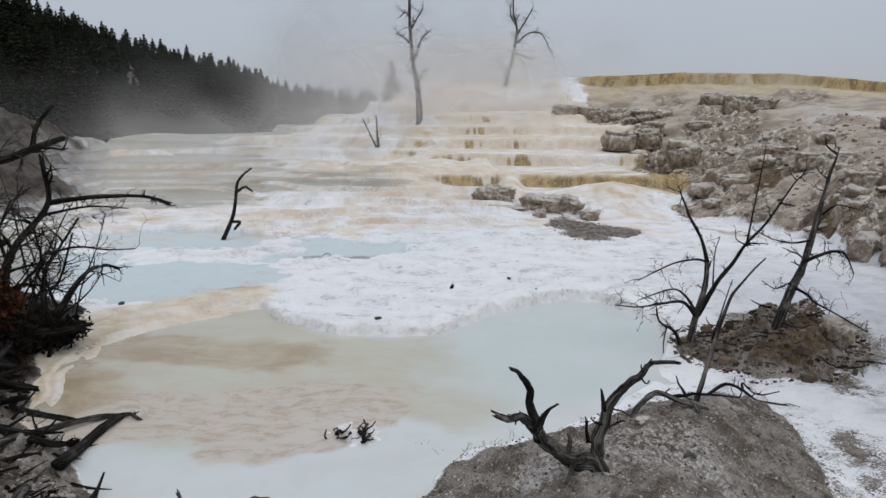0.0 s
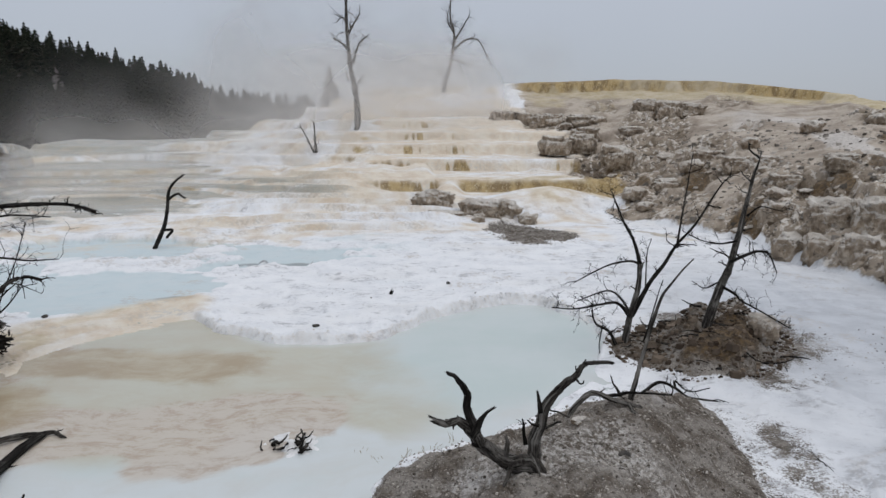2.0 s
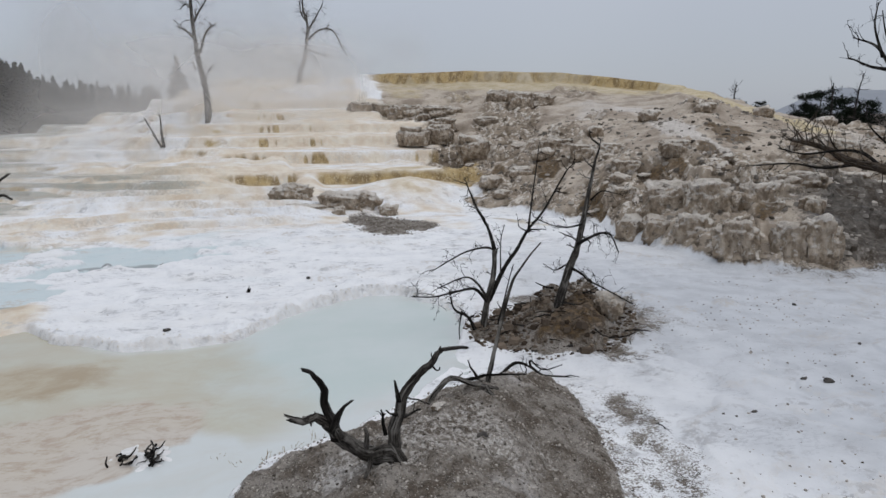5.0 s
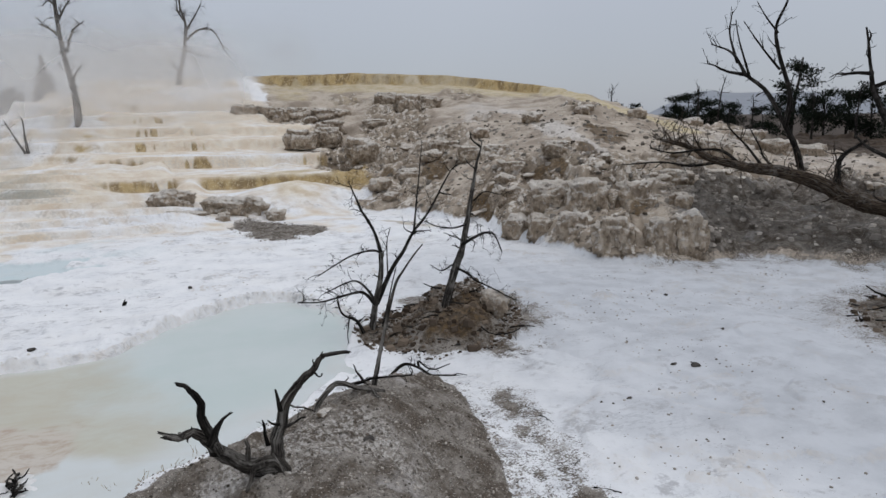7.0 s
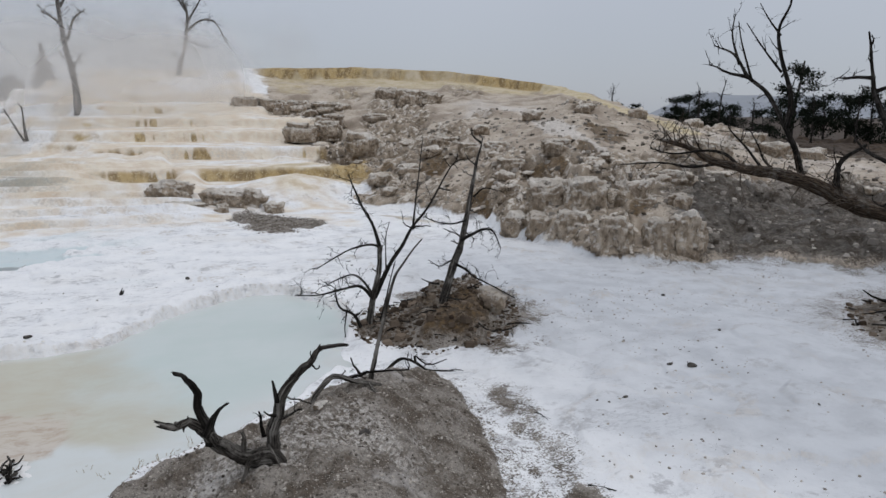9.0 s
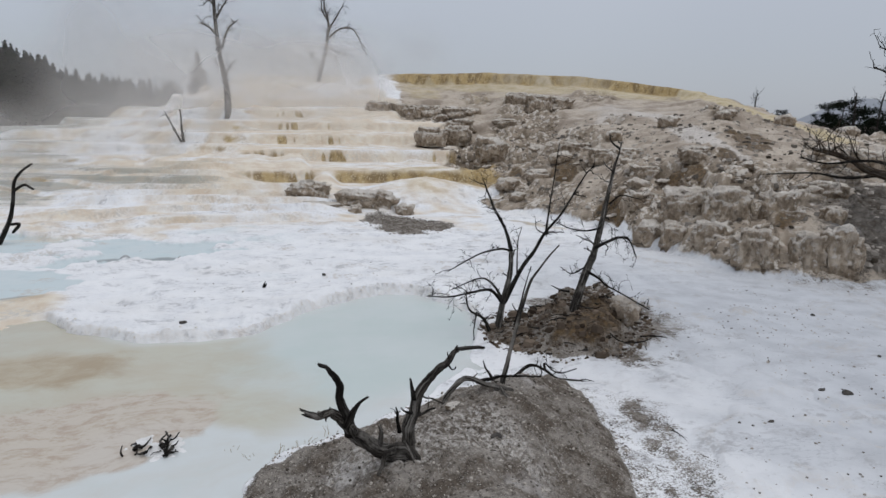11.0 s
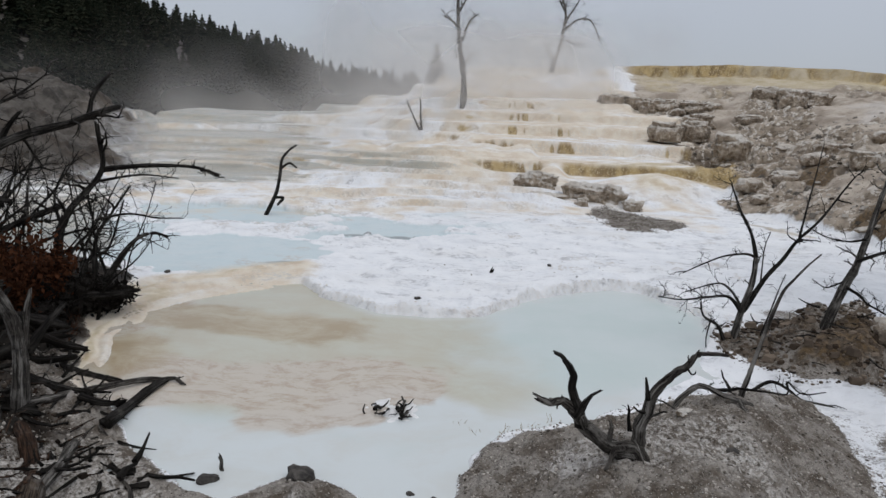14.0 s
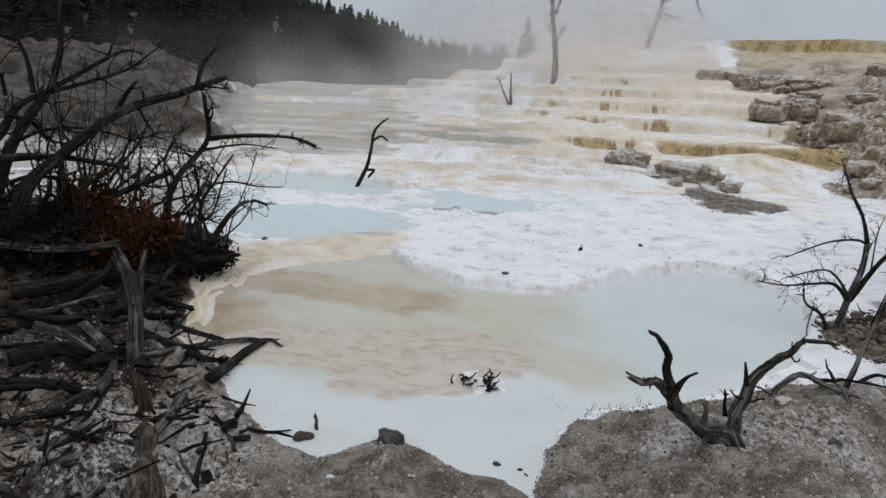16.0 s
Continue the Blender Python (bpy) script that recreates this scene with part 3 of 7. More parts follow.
    pool, m1, m2, bl, br, gp = (big.copy() for _ in range(6))
    xn, yn = x[near], y[near]
    wob = 0.10 * rough(xn, yn, 0.8, 61, 3)
    for d, outline, amount in ((pool, POOL, 0.8), (m1, MOUND_NEAR, 1.0), (m2, MOUND_FAR, 1.3), (bl, BANK_LEFT, 1.2), (br, BANK_RIGHT, 2.5), (gp, GREY_PATCH, 3.0)):
        d[near] = outside(outline, xn, yn) + wob * amount - (0.07 if outline is BANK_LEFT else 0.0)
    rim_side = ease(8.0, 9.4, y)
    scallop = pool + 0.05 * np.abs(rough(x, y, 0.35, 63, 2)) * rim_side
    out = out + (0.055 + 0.035 * np.abs(rough(x, y, 0.14, 65, 2))) * ease(0.0, 0.06, scallop) * ease(0.95, 0.1, pool) * rim_side * (1 - 0.85 * ease(-2.6, -3.3, x))
    inside = ease(0.06, -0.03, scallop)
    out = out * (1 - inside) + (-0.05 + 0.01 * n_mid) * inside
    gentle = ease(-2.5, -3.5, x) * ease(6.4, 7.2, y) * ease(-0.35, -0.1, pool) * ease(2.0, 0.9, pool)
    out = out * (1 - gentle) + (0.004 + 0.045 * ease(-0.05, 1.4, pool) + 0.012 * n_fine) * gentle
    rise1 = ease(0.0, 1.25, -m1) * 0.9 + ease(0.05, -0.1, m1) * 0.1
    grav1 = 0.5 * rise1 + (0.05 * n_mid + 0.03 * n_fine + 0.045 * np.abs(rough(x, y, 0.16, 28, 3))) * ease(0, 0.3, -m1)
    grav2 = (0.10 + 0.24 * ease(3.3, 5.0, x)) * (ease(0.0, 0.45, -m2) * 0.8 + ease(0.05, -0.12, m2) * 0.2) + (0.10 * n_mid + 0.09 * n_fine) * ease(0, 0.35, -m2)
    gravl = 0.34 * ease(-0.05, 1.5, -bl) + (0.09 * n_mid + 0.07 * n_fine + 0.05 * rough(x, y, 0.13, 27, 2)) * ease(0, 0.45, -bl) + 0.35 * ease(1.0, 0.0, np.hypot((x + 7.6) / 2.0, (y - 8.2) / 2.2))
    gravr = 0.2 * ease(0, 1.0, -br) + (0.08 * n_mid + 0.07 * n_fine) * ease(0, 0.5, -br)
    gravp = 0.16 * ease(0.0, 0.9, -gp)
    for bump, d in ((grav1, m1), (grav2, m2), (gravl, bl), (gravr, br), (gravp, gp)):
        k = ease(0.02, -0.05, d)
        out = np.where(k > 0, np.maximum(out, 0.02) * (1 - k) + (np.clip(out, 0.02, 0.06) + bump + 0.012 * n_fine) * k, out)
    soft = 0.22 * n_fine + 0.1 * n_mid
    kinds = {}
    kinds["gravel"] = np.clip(np.maximum.reduce([ease(0.06, -0.06, m1), ease(0.05, -0.05, m2), ease(0.05, -0.05, bl), ease(0.15, -0.1, br),
                              0.85 * ease(0.15, -0.1, gp),
                              1.05 * np.exp(-((m1 - 0.5 + 0.25 * n_mid) / 0.28) ** 2) * ease(2.4, 3.0, x) * ease(6.8, 6.0, y) * (0.5 + 0.5 * ease(-0.4, 0.3, rough(x, y, 0.5, 29, 3))), 0.46 * ease(0.6, 0.0, m1 + soft) * ease(2.0, 2.9, x), 0.7 * ease(0.9, 0.1, m2 + 1.5 * soft) * ease(3.9, 4.4, x),
                              0.5 * ease(1.6, 0.0, br + soft), 0.85 * ease(-40.5, -45, a + 1.5 * n_mid) * ease(-0.2, 0.3, r - toe) * ease(27, 20, r + 2 * n_mid),
                              0.52 * ease(1.3, 0.0, toe - r + 2 * soft) * ease(-36, -46, a) * (r < toe + 1)]), 0, 1)
    kinds["rock"] = np.clip(np.maximum(rocky, 0.9 * west) * ease(58, 50, r), 0, 1)
    # white runs and chutes over the hillside
    def run(a0, r0, a1, r1, width):
        px, py = -np.sin(np.radians(a)) * r, np.cos(np.radians(a)) * r
        ax, ay, bx, by = -math.sin(math.radians(a0)) * r0, math.cos(math.radians(a0)) * r0, -math.sin(math.radians(a1)) * r1, math.cos(math.radians(a1)) * r1
        t = np.clip(((px - ax) * (bx - ax) + (py - ay) * (by - ay)) / ((bx - ax) ** 2 + (by - ay) ** 2), 0, 1)
        return np.hypot(px - ax - t * (bx - ax), py - ay - t * (by - ay)) / width
    flow = 0.5 * soft
    white = np.maximum.reduce([0.62 * patch(-27.8, 33.5, 2.8, 3.2, 0.5), 0.75 * ease(1.4, 0.6, run(-29.8, 35.5, -31.4, 31.9, 1.1) + flow), 0.8 * ease(1.35, 0.7, run(-31.4, 31.9, -34.35, 25.2, 0.55) + flow),
                               0.8 * ease(1.35, 0.7, run(-34.35, 25.2, -37.2, 22.3, 0.36) + flow), ease(1.4, 0.6, run(-9.6, 46, -9.4, 39, 1.1) + soft),
                               0.5 * ease(1.4, 0.5, run(-46, 31, -54, 27, 1.6) + 2 * soft)])
    kinds["chute"] = np.clip(white * rocky * (0.75 + 0.5 * n_mid), 0, 1)
    kinds["rock"] = kinds["rock"] * (1 - 0.9 * ease(1.4, 0.6, run(-9.6, 46, -9.4, 39, 1.1) + soft))
    kinds["crust"] = np.clip(rocky * (1 - rugged), 0, 1)
    kinds["slab"] = np.clip((0.35 * own1 + 0.65 * own2) * rocky, 0, 1)
    # dark soil on the bank, blackened further for shade between the piled logs
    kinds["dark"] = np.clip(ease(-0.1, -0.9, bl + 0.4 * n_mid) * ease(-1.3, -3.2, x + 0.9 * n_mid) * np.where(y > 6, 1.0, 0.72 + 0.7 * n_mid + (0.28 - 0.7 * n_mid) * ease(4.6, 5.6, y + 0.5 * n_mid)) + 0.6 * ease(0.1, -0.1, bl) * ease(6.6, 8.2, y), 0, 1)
    kinds["dark"] = np.maximum(kinds["dark"], 0.5 * ease(-40.5, -45, a + 1.5 * n_mid) * ease(-0.2, 0.3, r - toe) * ease(26, 20, r + 2 * n_mid))
    # right bank: dark ground, with its shade put into the colour
    kinds["dark"] = np.maximum(kinds["dark"], 0.5 * ease(0.2, -0.2, br) * (1 + 0.6 * n_mid))
    band = ease(-1.1, -0.5, r - far + 0.4 * n_mid) * ease(1.5, 0.5, r - far) * hill * (0.45 + 0.75 * ease(-0.35, 0.35, rough(x, y, 4.0, 49, 3)))
    streak = rough(a * 0.8, r * 3.0, 2.0, 71, 4)
    kinds["tan"] = np.clip(np.maximum.reduce([ease(1.3, 0.6, run(-33.0, 41.0, -38.4, 33.5, 0.9) + flow), ease(1.3, 0.6, run(-38.4, 33.5, -43.6, 30.0, 0.7) + flow), 0.9 * ease(1.3, 0.6, run(-26.2, 44.0, -30.5, 40.0, 0.5) + flow),
                                              0.6 * hill * ease(0.72, 0.9, u + 0.08 * n_mid), 0.55 * shelved * ease(-5, -9, a) * ease(33, 29, r) * ease(-0.2, 0.5, n_mid + 0.4 * streak), 0.45 * mantle * ease(0.0, 0.5, n_mid + 0.3)]), 0, 1)
    ochre_terr = ease(-18.5, -16, a) * ease(-3, -8, a) * ease(24.5, 26, r) * ease(32, 30, r)
    kinds["ochre"] = np.clip(np.maximum.reduce([band, ochre_terr * 0.25 * ease(-0.2, 0.4, n_mid),
                             drop * ease(0.05, 0.5, rough(x * 1.2, y * 0.4, 0.5, 135, 3, 0.7) * 0.6 + 0.7 * rough(x * 0.6, y * 0.2, 2.4, 138, 2) + 0.75 * ease(28, 27, r) * ease(-3.5, -6, a) - 0.25 * ease(28, 29, r) - 0.2 * ease(31, 34, r)),
                             0.9 * ease(1.3, 0.5, run(-18.0, 25.2, -17.2, 27.5, 0.8) + soft), 
                             riser * terr * ease(-0.1, 0.5, rough(x * 0.8, y, 2.0, 73, 3)) * ease(23, 27, r) * ease(38, 33, r) * (1.2 - 0.55 * ease(0, 8, a)), 0.5 * ease(1.3, 0.4, run(-20.5, 20.2, -24, 19.2, 0.35) + soft)]), 0, 1)
    peach = ease(0.0, 6, a) * ease(16.5, 18.5, r + n_mid) * ease(27, 23, r)
    kinds["cream"] = np.clip(np.maximum.reduce([terr * (0.62 - 0.2 * ease(26, 22, r) + 0.35 * streak + 0.3 * n_big), 0.6 * peach * ease(-0.2, 0.6, streak), riser * terr * (0.5 + 0.5 * n_mid), shelved * (0.58 + 0.3 * n_mid + 0.25 * streak) + 0.55 * drop, 0.85 * mantle * (0.8 + 0.5 * n_mid), (0.55 + 0.5 * n_mid) * small * ease(0.2, 0.05, fq),
                             0.32 * ease(0.16, 0.02, np.abs(pool - 0.02)) * rim_side, 0.35 * pan_riser * ease(-0.3, 0.6, n_big),
                             ease(-2.2, -3.2, x) * ease(0.0, 0.2, pool) * ease(1.9, 0.5, pool) * ease(4, 6, y) * (0.55 + 0.6 * streak),
                             0.6 * hill * ease(0.75, 0.95, u)]), 0, 1)
    basin = rough(x * 0.8, y * 1.3, 2.6, 81, 3)
    wave = 0.25 * n_mid + 0.12 * n_fine
    pond = np.maximum.reduce([ease(1.06, 0.94, np.hypot((x + 5.0) / 1.75, (y - 12.75) / 1.35) + wave), ease(1.08, 0.92, np.hypot((x + 2.1) / 1.6, (y - 15.9) / 1.3) + 2 * wave),
                              ease(1.08, 0.92, np.hypot((x + 6.2) / 2.3, (y - 16.9) / 1.1) + 2 * wave), ease(1.08, 0.92, np.hypot((x + 8.2) / 1.8, (y - 13.6) / 1.5) + wave)])
    kinds["blue"] = np.clip(np.maximum(pond, 0.45 * ease(0.2, 0.7, basin) * ease(2.5, 0.0, x) * ease(10.3, 11.5, r)) * pan * (1 - inside), 0, 1)
    out = out * (1 - 0.9 * pond) + 0.045 * 0.9 * pond
    # painted shadow spots at the near rims of two ponds
    kinds["rim_shade"] = np.clip(ease(1.2, 0.6, np.hypot((x + 3.55) / 0.45, (y - 12.05) / 0.16) + 0.5 * n_fine) + ease(1.2, 0.6, np.hypot((x + 2.3) / 0.95, (y - 14.9) / 0.16) + 0.5 * n_fine), 0, 1)
    kinds["wet"] = np.clip(np.maximum(ease(2, 15, a + 6 * n_big + 2.5 * n_mid) * ease(21.5, 24.5, r + 1.5 * n_mid), ease(27, 30, a + n_mid) * ease(12.5, 15, r)) * ease(47, 43, r) * (0.95 - 0.7 * riser) * (1 - west), 0, 1)
    kinds["dull"] = np.clip(ease(2.5, 6.5, x + 0.6 * n_mid) * ease(17, 10, y), 0, 1)
    # risers and lips of ledges, where shaded edges are coloured in
    kinds["edge"] = np.clip(np.where(f < 0.3, 1.0, 0.0) * pan * (1 - 0.6 * plain) * ease(-0.1, 0.5, rough(x * 0.6, y, 1.2, 87, 3)) * ease(9.8, 11, r) * (1 - inside) + 1.0 * small * ease(0.14, 0.06, fq) * ease(-0.2, 0.3, n_mid + 0.1) + 0.5 * riser * terr * ease(-0.1, 0.4, n_mid) + 0.9 * drop * ease(-0.3, 0.4, rough(x, y * 0.3, 1.4, 139, 3)), 0, 1)
    kinds["dust"] = np.clip(0.95 * ease(1.3, 0.4, np.hypot((x + 2.85) / 0.75, (y - 4.2) / 1.0) + 0.6 * n_mid + 0.3 * n_fine) * ease(0.0, -0.2, bl) + ease(1.2, 0.3, np.hypot((x - 1.6) / 0.85, (y - 5.15) / 0.6) + 0.5 * n_mid + 0.3 * n_fine) + 0.8 * ease(-0.1, 0.5, n_mid + 0.4 * n_fine) * ease(0.0, -0.3, bl) * ease(-6.0, -4.6, x) * ease(6.0, 5.2, y) * ease(2, 3, y) + 0.8 * ease(4.4, 5.1, x) * ease(0.1, -0.1, m2) * ease(-0.2, 0.4, n_mid + 0.4 * n_fine), 0, 1)
    west_rim = ease(-2.5, -3.3, x) * ease(-0.3, -0.15, pool) * ease(1.7, 0.9, pool) * ease(5.9, 6.5, y)
    stripe = rough(pool * 2.6 + 0.3 * n_mid, (x + y) * 0.45, 0.8, 99, 4)
    out = out + 0.045 * west_rim * np.abs(stripe)
    kinds["cream"] = np.maximum(kinds["cream"], west_rim * (0.85 + 0.3 * stripe))
    kinds["ochre"] = np.maximum(kinds["ochre"], 0.45 * west_rim * ease(-3.0, -4.0, x) * ease(0.15, 0.6, stripe))
    kinds["tan"] = np.maximum(kinds["tan"], np.clip(0.55 * west_rim * ease(-3.3, -4.2, x) * ease(-0.35, 0.35, stripe + 0.4 * n_mid), 0, 1))
    thread = rough(pool * 5.0 + 0.5 * n_mid, (x - y) * 0.5, 0.8, 101, 3)
    threads = west_rim * ease(0.16, 0.03, np.abs(thread)) * ease(-0.4, 0.2, n_mid)
    out = out - 0.02 * threads
    kinds["edge"] = np.maximum(kinds["edge"], 0.9 * threads)
    kinds["cream"] = kinds["cream"] * (1 - 0.9 * west)
    kinds["ochre"] = kinds["ochre"] * (1 - 0.9 * west)
    shelf = ease(-4.2, -4.7, x) * ease(8.0, 8.6, y) * ease(11.5, 10.6, y) * ease(-0.05, 0.1, pool)
    out = out + 0.015 * shelf * np.abs(rough(x * 0.6, y * 1.6, 0.7, 95, 3))
    kinds["ochre"] = np.maximum(kinds["ochre"], 0.3 * shelf * ease(0.1, 0.5, rough(x * 0.6, y * 1.6, 0.7, 97, 3)))
    kinds["soil"] = np.clip(ease(49, 53, r) + ease(-47, -51, a) * ease(28, 33, r) + 1.0 * west, 0, 1)
    kinds["mound"] = np.clip(west * ease(50, 44, r) * (0.95 - 0.5 * ease(0.2, 0.7, n_mid)) + ease(50, 54, r) * ease(3, 7, a), 0, 1)
    kinds["rust"] = np.clip(np.maximum.reduce([ease(0.25, 0.8, n_mid + 0.3 * n_fine) * (ease(0.0, -0.3, m2) * 0.75 + 0.85 * ease(0, -1.0, bl) * ease(-2.0, -3.6, x)),
                            0.8 * rocky * np.maximum.reduce([patch(-38.0, 24.8, 1.9, 2.0, 0.5), patch(-24.2, 24.5, 1.0, 1.0, 0.5), patch(-34.1, 21.1, 1.6, 0.8, 0.5), patch(-28.4, 20.0, 1.5, 0.8, 0.5),
                            patch(-40.8, 16.6, 1.1, 0.6, 0.5), patch(-36.4, 22.0, 0.9, 0.7, 0.5), patch(-20.6, 25.5, 0.9, 0.8, 0.5)])]), 0, 1)
    return out, kinds


def height(x, y):
    return float(land(np.array([x]), np.array([y]))[0][0])


# ---- end of the land ----


# ---- ground: one sheet out to the horizon, finest in the basin ----
turns = np.radians(np.concatenate([np.linspace(-180, -64, 60)[:-1], np.linspace(-64, 47, 1060), np.linspace(47, 180, 66)[1:]]))
reach = np.concatenate([[0.002], np.geomspace(0.3, 3.2, 24)[:-1], np.geomspace(3.2, 19, 330)[:-1], np.geomspace(19, 52, 400), np.geomspace(52, 200, 46)[1:], np.geomspace(200, 4500, 14)[1:]])
gx, gy = -np.sin(turns)[None] * reach[:, None], np.cos(turns)[None] * reach[:, None]
gz, kinds = land(gx.ravel(), gy.ravel())
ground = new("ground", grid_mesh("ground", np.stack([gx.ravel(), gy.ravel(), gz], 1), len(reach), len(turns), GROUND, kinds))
tagged(ground, "white travertine hot spring basin with cream terraces and a grey rocky slope", "ground", kind="structure")


# ---- pool of milky water ----
def spot(x, y, cx, cy, rx, ry, tilt=0.0):
    c, s = math.cos(radians(tilt)), math.sin(radians(tilt))
    dx, dy = x - cx, y - cy
    return np.hypot((c * dx + s * dy) / rx, (-s * dx + c * dy) / ry)


px_, py_ = np.meshgrid(np.linspace(-6.2, 4.0, 300), np.linspace(4.0, 12.0, 260))
fx_, fy_ = px_.ravel(), py_.ravel()
wobble = rough(fx_, fy_, 1.3, 91, 4)
shore = outside(POOL, fx_, fy_)
water_kinds = {
    "olive": np.clip(ease(1.6, -1.6, fx_ + 0.4 * (fy_ - 8) + 0.5 * wobble) * ease(5.6, 6.6, fy_), 0, 1),
    "pale": np.clip(0.8 * ease(0.9, 0.1, -shore) * ease(8.4, 6.8, fy_) + 0.9 * ease(6.5, 4.6, fy_ + 0.9 * wobble + 0.25 * (fx_ + 1)) + ease(0.35, 0.0, -shore) * 0.7 * ease(-2.6, -1.6, fx_)
                    + ease(1.2, 0.5, spot(fx_, fy_, -0.8, 6.45, 0.75, 0.55) + 0.3 * wobble), 0, 1),
    "tan": np.clip(1.0 * ease(1.2, 0.35, spot(fx_, fy_, -2.75, 8.8, 1.5, 0.8, -6) + 0.35 * wobble) + 0.9 * ease(1.2, 0.4, spot(fx_, fy_, -4.05, 7.6, 0.75, 0.9) + 0.3 * wobble) + 0.8 * ease(1.2, 0.4, spot(fx_, fy_, -4.2, 9.0, 0.9, 0.6) + 0.3 * wobble)
                   - 0.6 * ease(1.1, 0.3, spot(fx_, fy_, -3.1, 8.0, 0.7, 0.35)), 0, 1),
    "peach": np.clip(1.0 * ease(1.1, 0.5, np.abs(spot(fx_, fy_, -2.4, 7.6, 1.75, 1.35) - 0.85) * 2.2 + 0.5 * wobble) * ease(7.9, 7.2, fy_) + 0.9 * ease(1.3, 0.5, spot(fx_, fy_, -2.3, 6.8, 1.9, 0.7, 10) + 0.55 * wobble)
                     + 0.8 * ease(-3.7, -4.4, fx_ + 0.5 * wobble), 0, 1)}
pool = new("pool_water", grid_mesh("pool_water", np.stack([fx_, fy_, np.full(fx_.shape, 0.004)], 1), 260, 300, WATER, water_kinds))
bm = bmesh.new()
bm.from_mesh(pool.data)
gone = [v for v, s in zip(bm.verts, shore) if s > 0.3]
bmesh.ops.delete(bm, geom=gone, context="VERTS")
bm.to_mesh(pool.data)
bm.free()
tagged(pool, "shallow milky pale blue hot spring pool with tan algae stains", "water", kind="structure")


# ---- building blocks for things ----
def part(name, me, parent, label=""):
    """One mesh under a thing; its vertices are given relative to that thing."""
    ob = new(name, me)
    ob.parent = parent
    if label:
        tagged(ob, label)
    return ob


def thing(name, place, label, category, group=""):
    ob = new(name)
    ob.location = place
    ob.empty_display_size = 0.2
    return tagged(ob, label, category, group)


def curve_through(points, steps):
    """Places along a smooth line through the given points (Catmull-Rom)."""
    p = np.array([points[0] * 2 - points[1], *points, points[-1] * 2 - points[-2]])
    out = []
    for k in range(1, len(p) - 2):
        for t in np.linspace(0, 1, steps, endpoint=False):
            a, b, c, d = p[k - 1 : k + 3]
            out.append(0.5 * (2 * b + (c - a) * t + (2 * a - 5 * b + 4 * c - d) * t * t + (3 * b - a - 3 * c + d) * t ** 3))
    return np.array([*out, p[-2]])


def tube(verts, faces, line, r0, r1, sides, rng, knots=0.09, power=0.8, snapped=False):
    """A tapered, slightly knotty tube along a line."""
    n = len(line)
    ahead = np.gradient(line, axis=0)
    ahead /= np.linalg.norm(ahead, axis=1, keepdims=True) + 1e-9
    ref = np.array([0.31, 0.22, 0.92]) if abs(ahead[0][2]) < 0.8 else np.array([0.9, 0.3, 0.2])
    first = len(verts)
    phase = rng.uniform(0, 6.28)
    flute = rng.uniform(0.06, 0.2, 2)
    side = np.cross(ahead, ref)
    side /= np.linalg.norm(side, axis=1, keepdims=True) + 1e-9
    up = np.cross(side, ahead)
    k = np.arange(n)
    r = (r0 + (r1 - r0) * (k / (n - 1)) ** power) * (1 + knots * rng.uniform(-1, 1, n))
    w = 2 * math.pi * np.arange(sides) / sides
    rr = r[:, None] * (1 + flute[0] * np.sin(2 * w + phase)[None] + flute[1] * np.sin(3 * w[None] + 2 * phase + 0.3 * k[:, None]))
    ring = line[:, None] + (side[:, None] * np.cos(w)[None, :, None] + up[:, None] * np.sin(w)[None, :, None]) * rr[:, :, None]
    if snapped:
        ring[-1] += ahead[-1] * r[-1] * rng.uniform(-1.0, 3.0, sides)[:, None]
    far_ = np.concatenate([[0], np.cumsum(np.linalg.norm(np.diff(line, axis=0), axis=1))]) + phase * 3
    fib = np.stack([np.cos(w)[None] * rr, np.sin(w)[None] * rr, np.repeat(far_[:, None], sides, 1)], -1)
    verts.extend(np.concatenate([ring, fib], -1).reshape(-1, 6).tolist())
    for a in range(first, first + (n - 1) * sides, sides):
        faces.extend((a + j, a + (j + 1) % sides, a + sides + (j + 1) % sides, a + sides + j) for j in range(sides))
    tip = len(verts)
    verts.append((line[-1] + ahead[-1] * r1 * (0.2 if snapped else 1.0)).tolist() + [0, 0, far_[-1]])
    a = first + (n - 1) * sides
    faces.extend((a + j, a + (j + 1) % sides, tip) for j in range(sides))
    verts.append(line[0].tolist() + [0, 0, far_[0]])
    faces.extend((first + (j + 1) % sides, first + j, tip + 1) for j in range(sides))


def wander(start, way, length, rng, bend=0.5, droop=0.0, steps=5):
    """A crooked line from a place in a direction."""
    line, p, w = [start], np.array(start, float), np.array(way, float)
    for _ in range(steps):
        w = w + rng.normal(0, bend, 3) * 0.5 + np.array([0, 0, -droop])
        w /= np.linalg.norm(w) + 1e-9
        p = p + w * length / steps
        line.append(p.copy())
    return np.array(line)


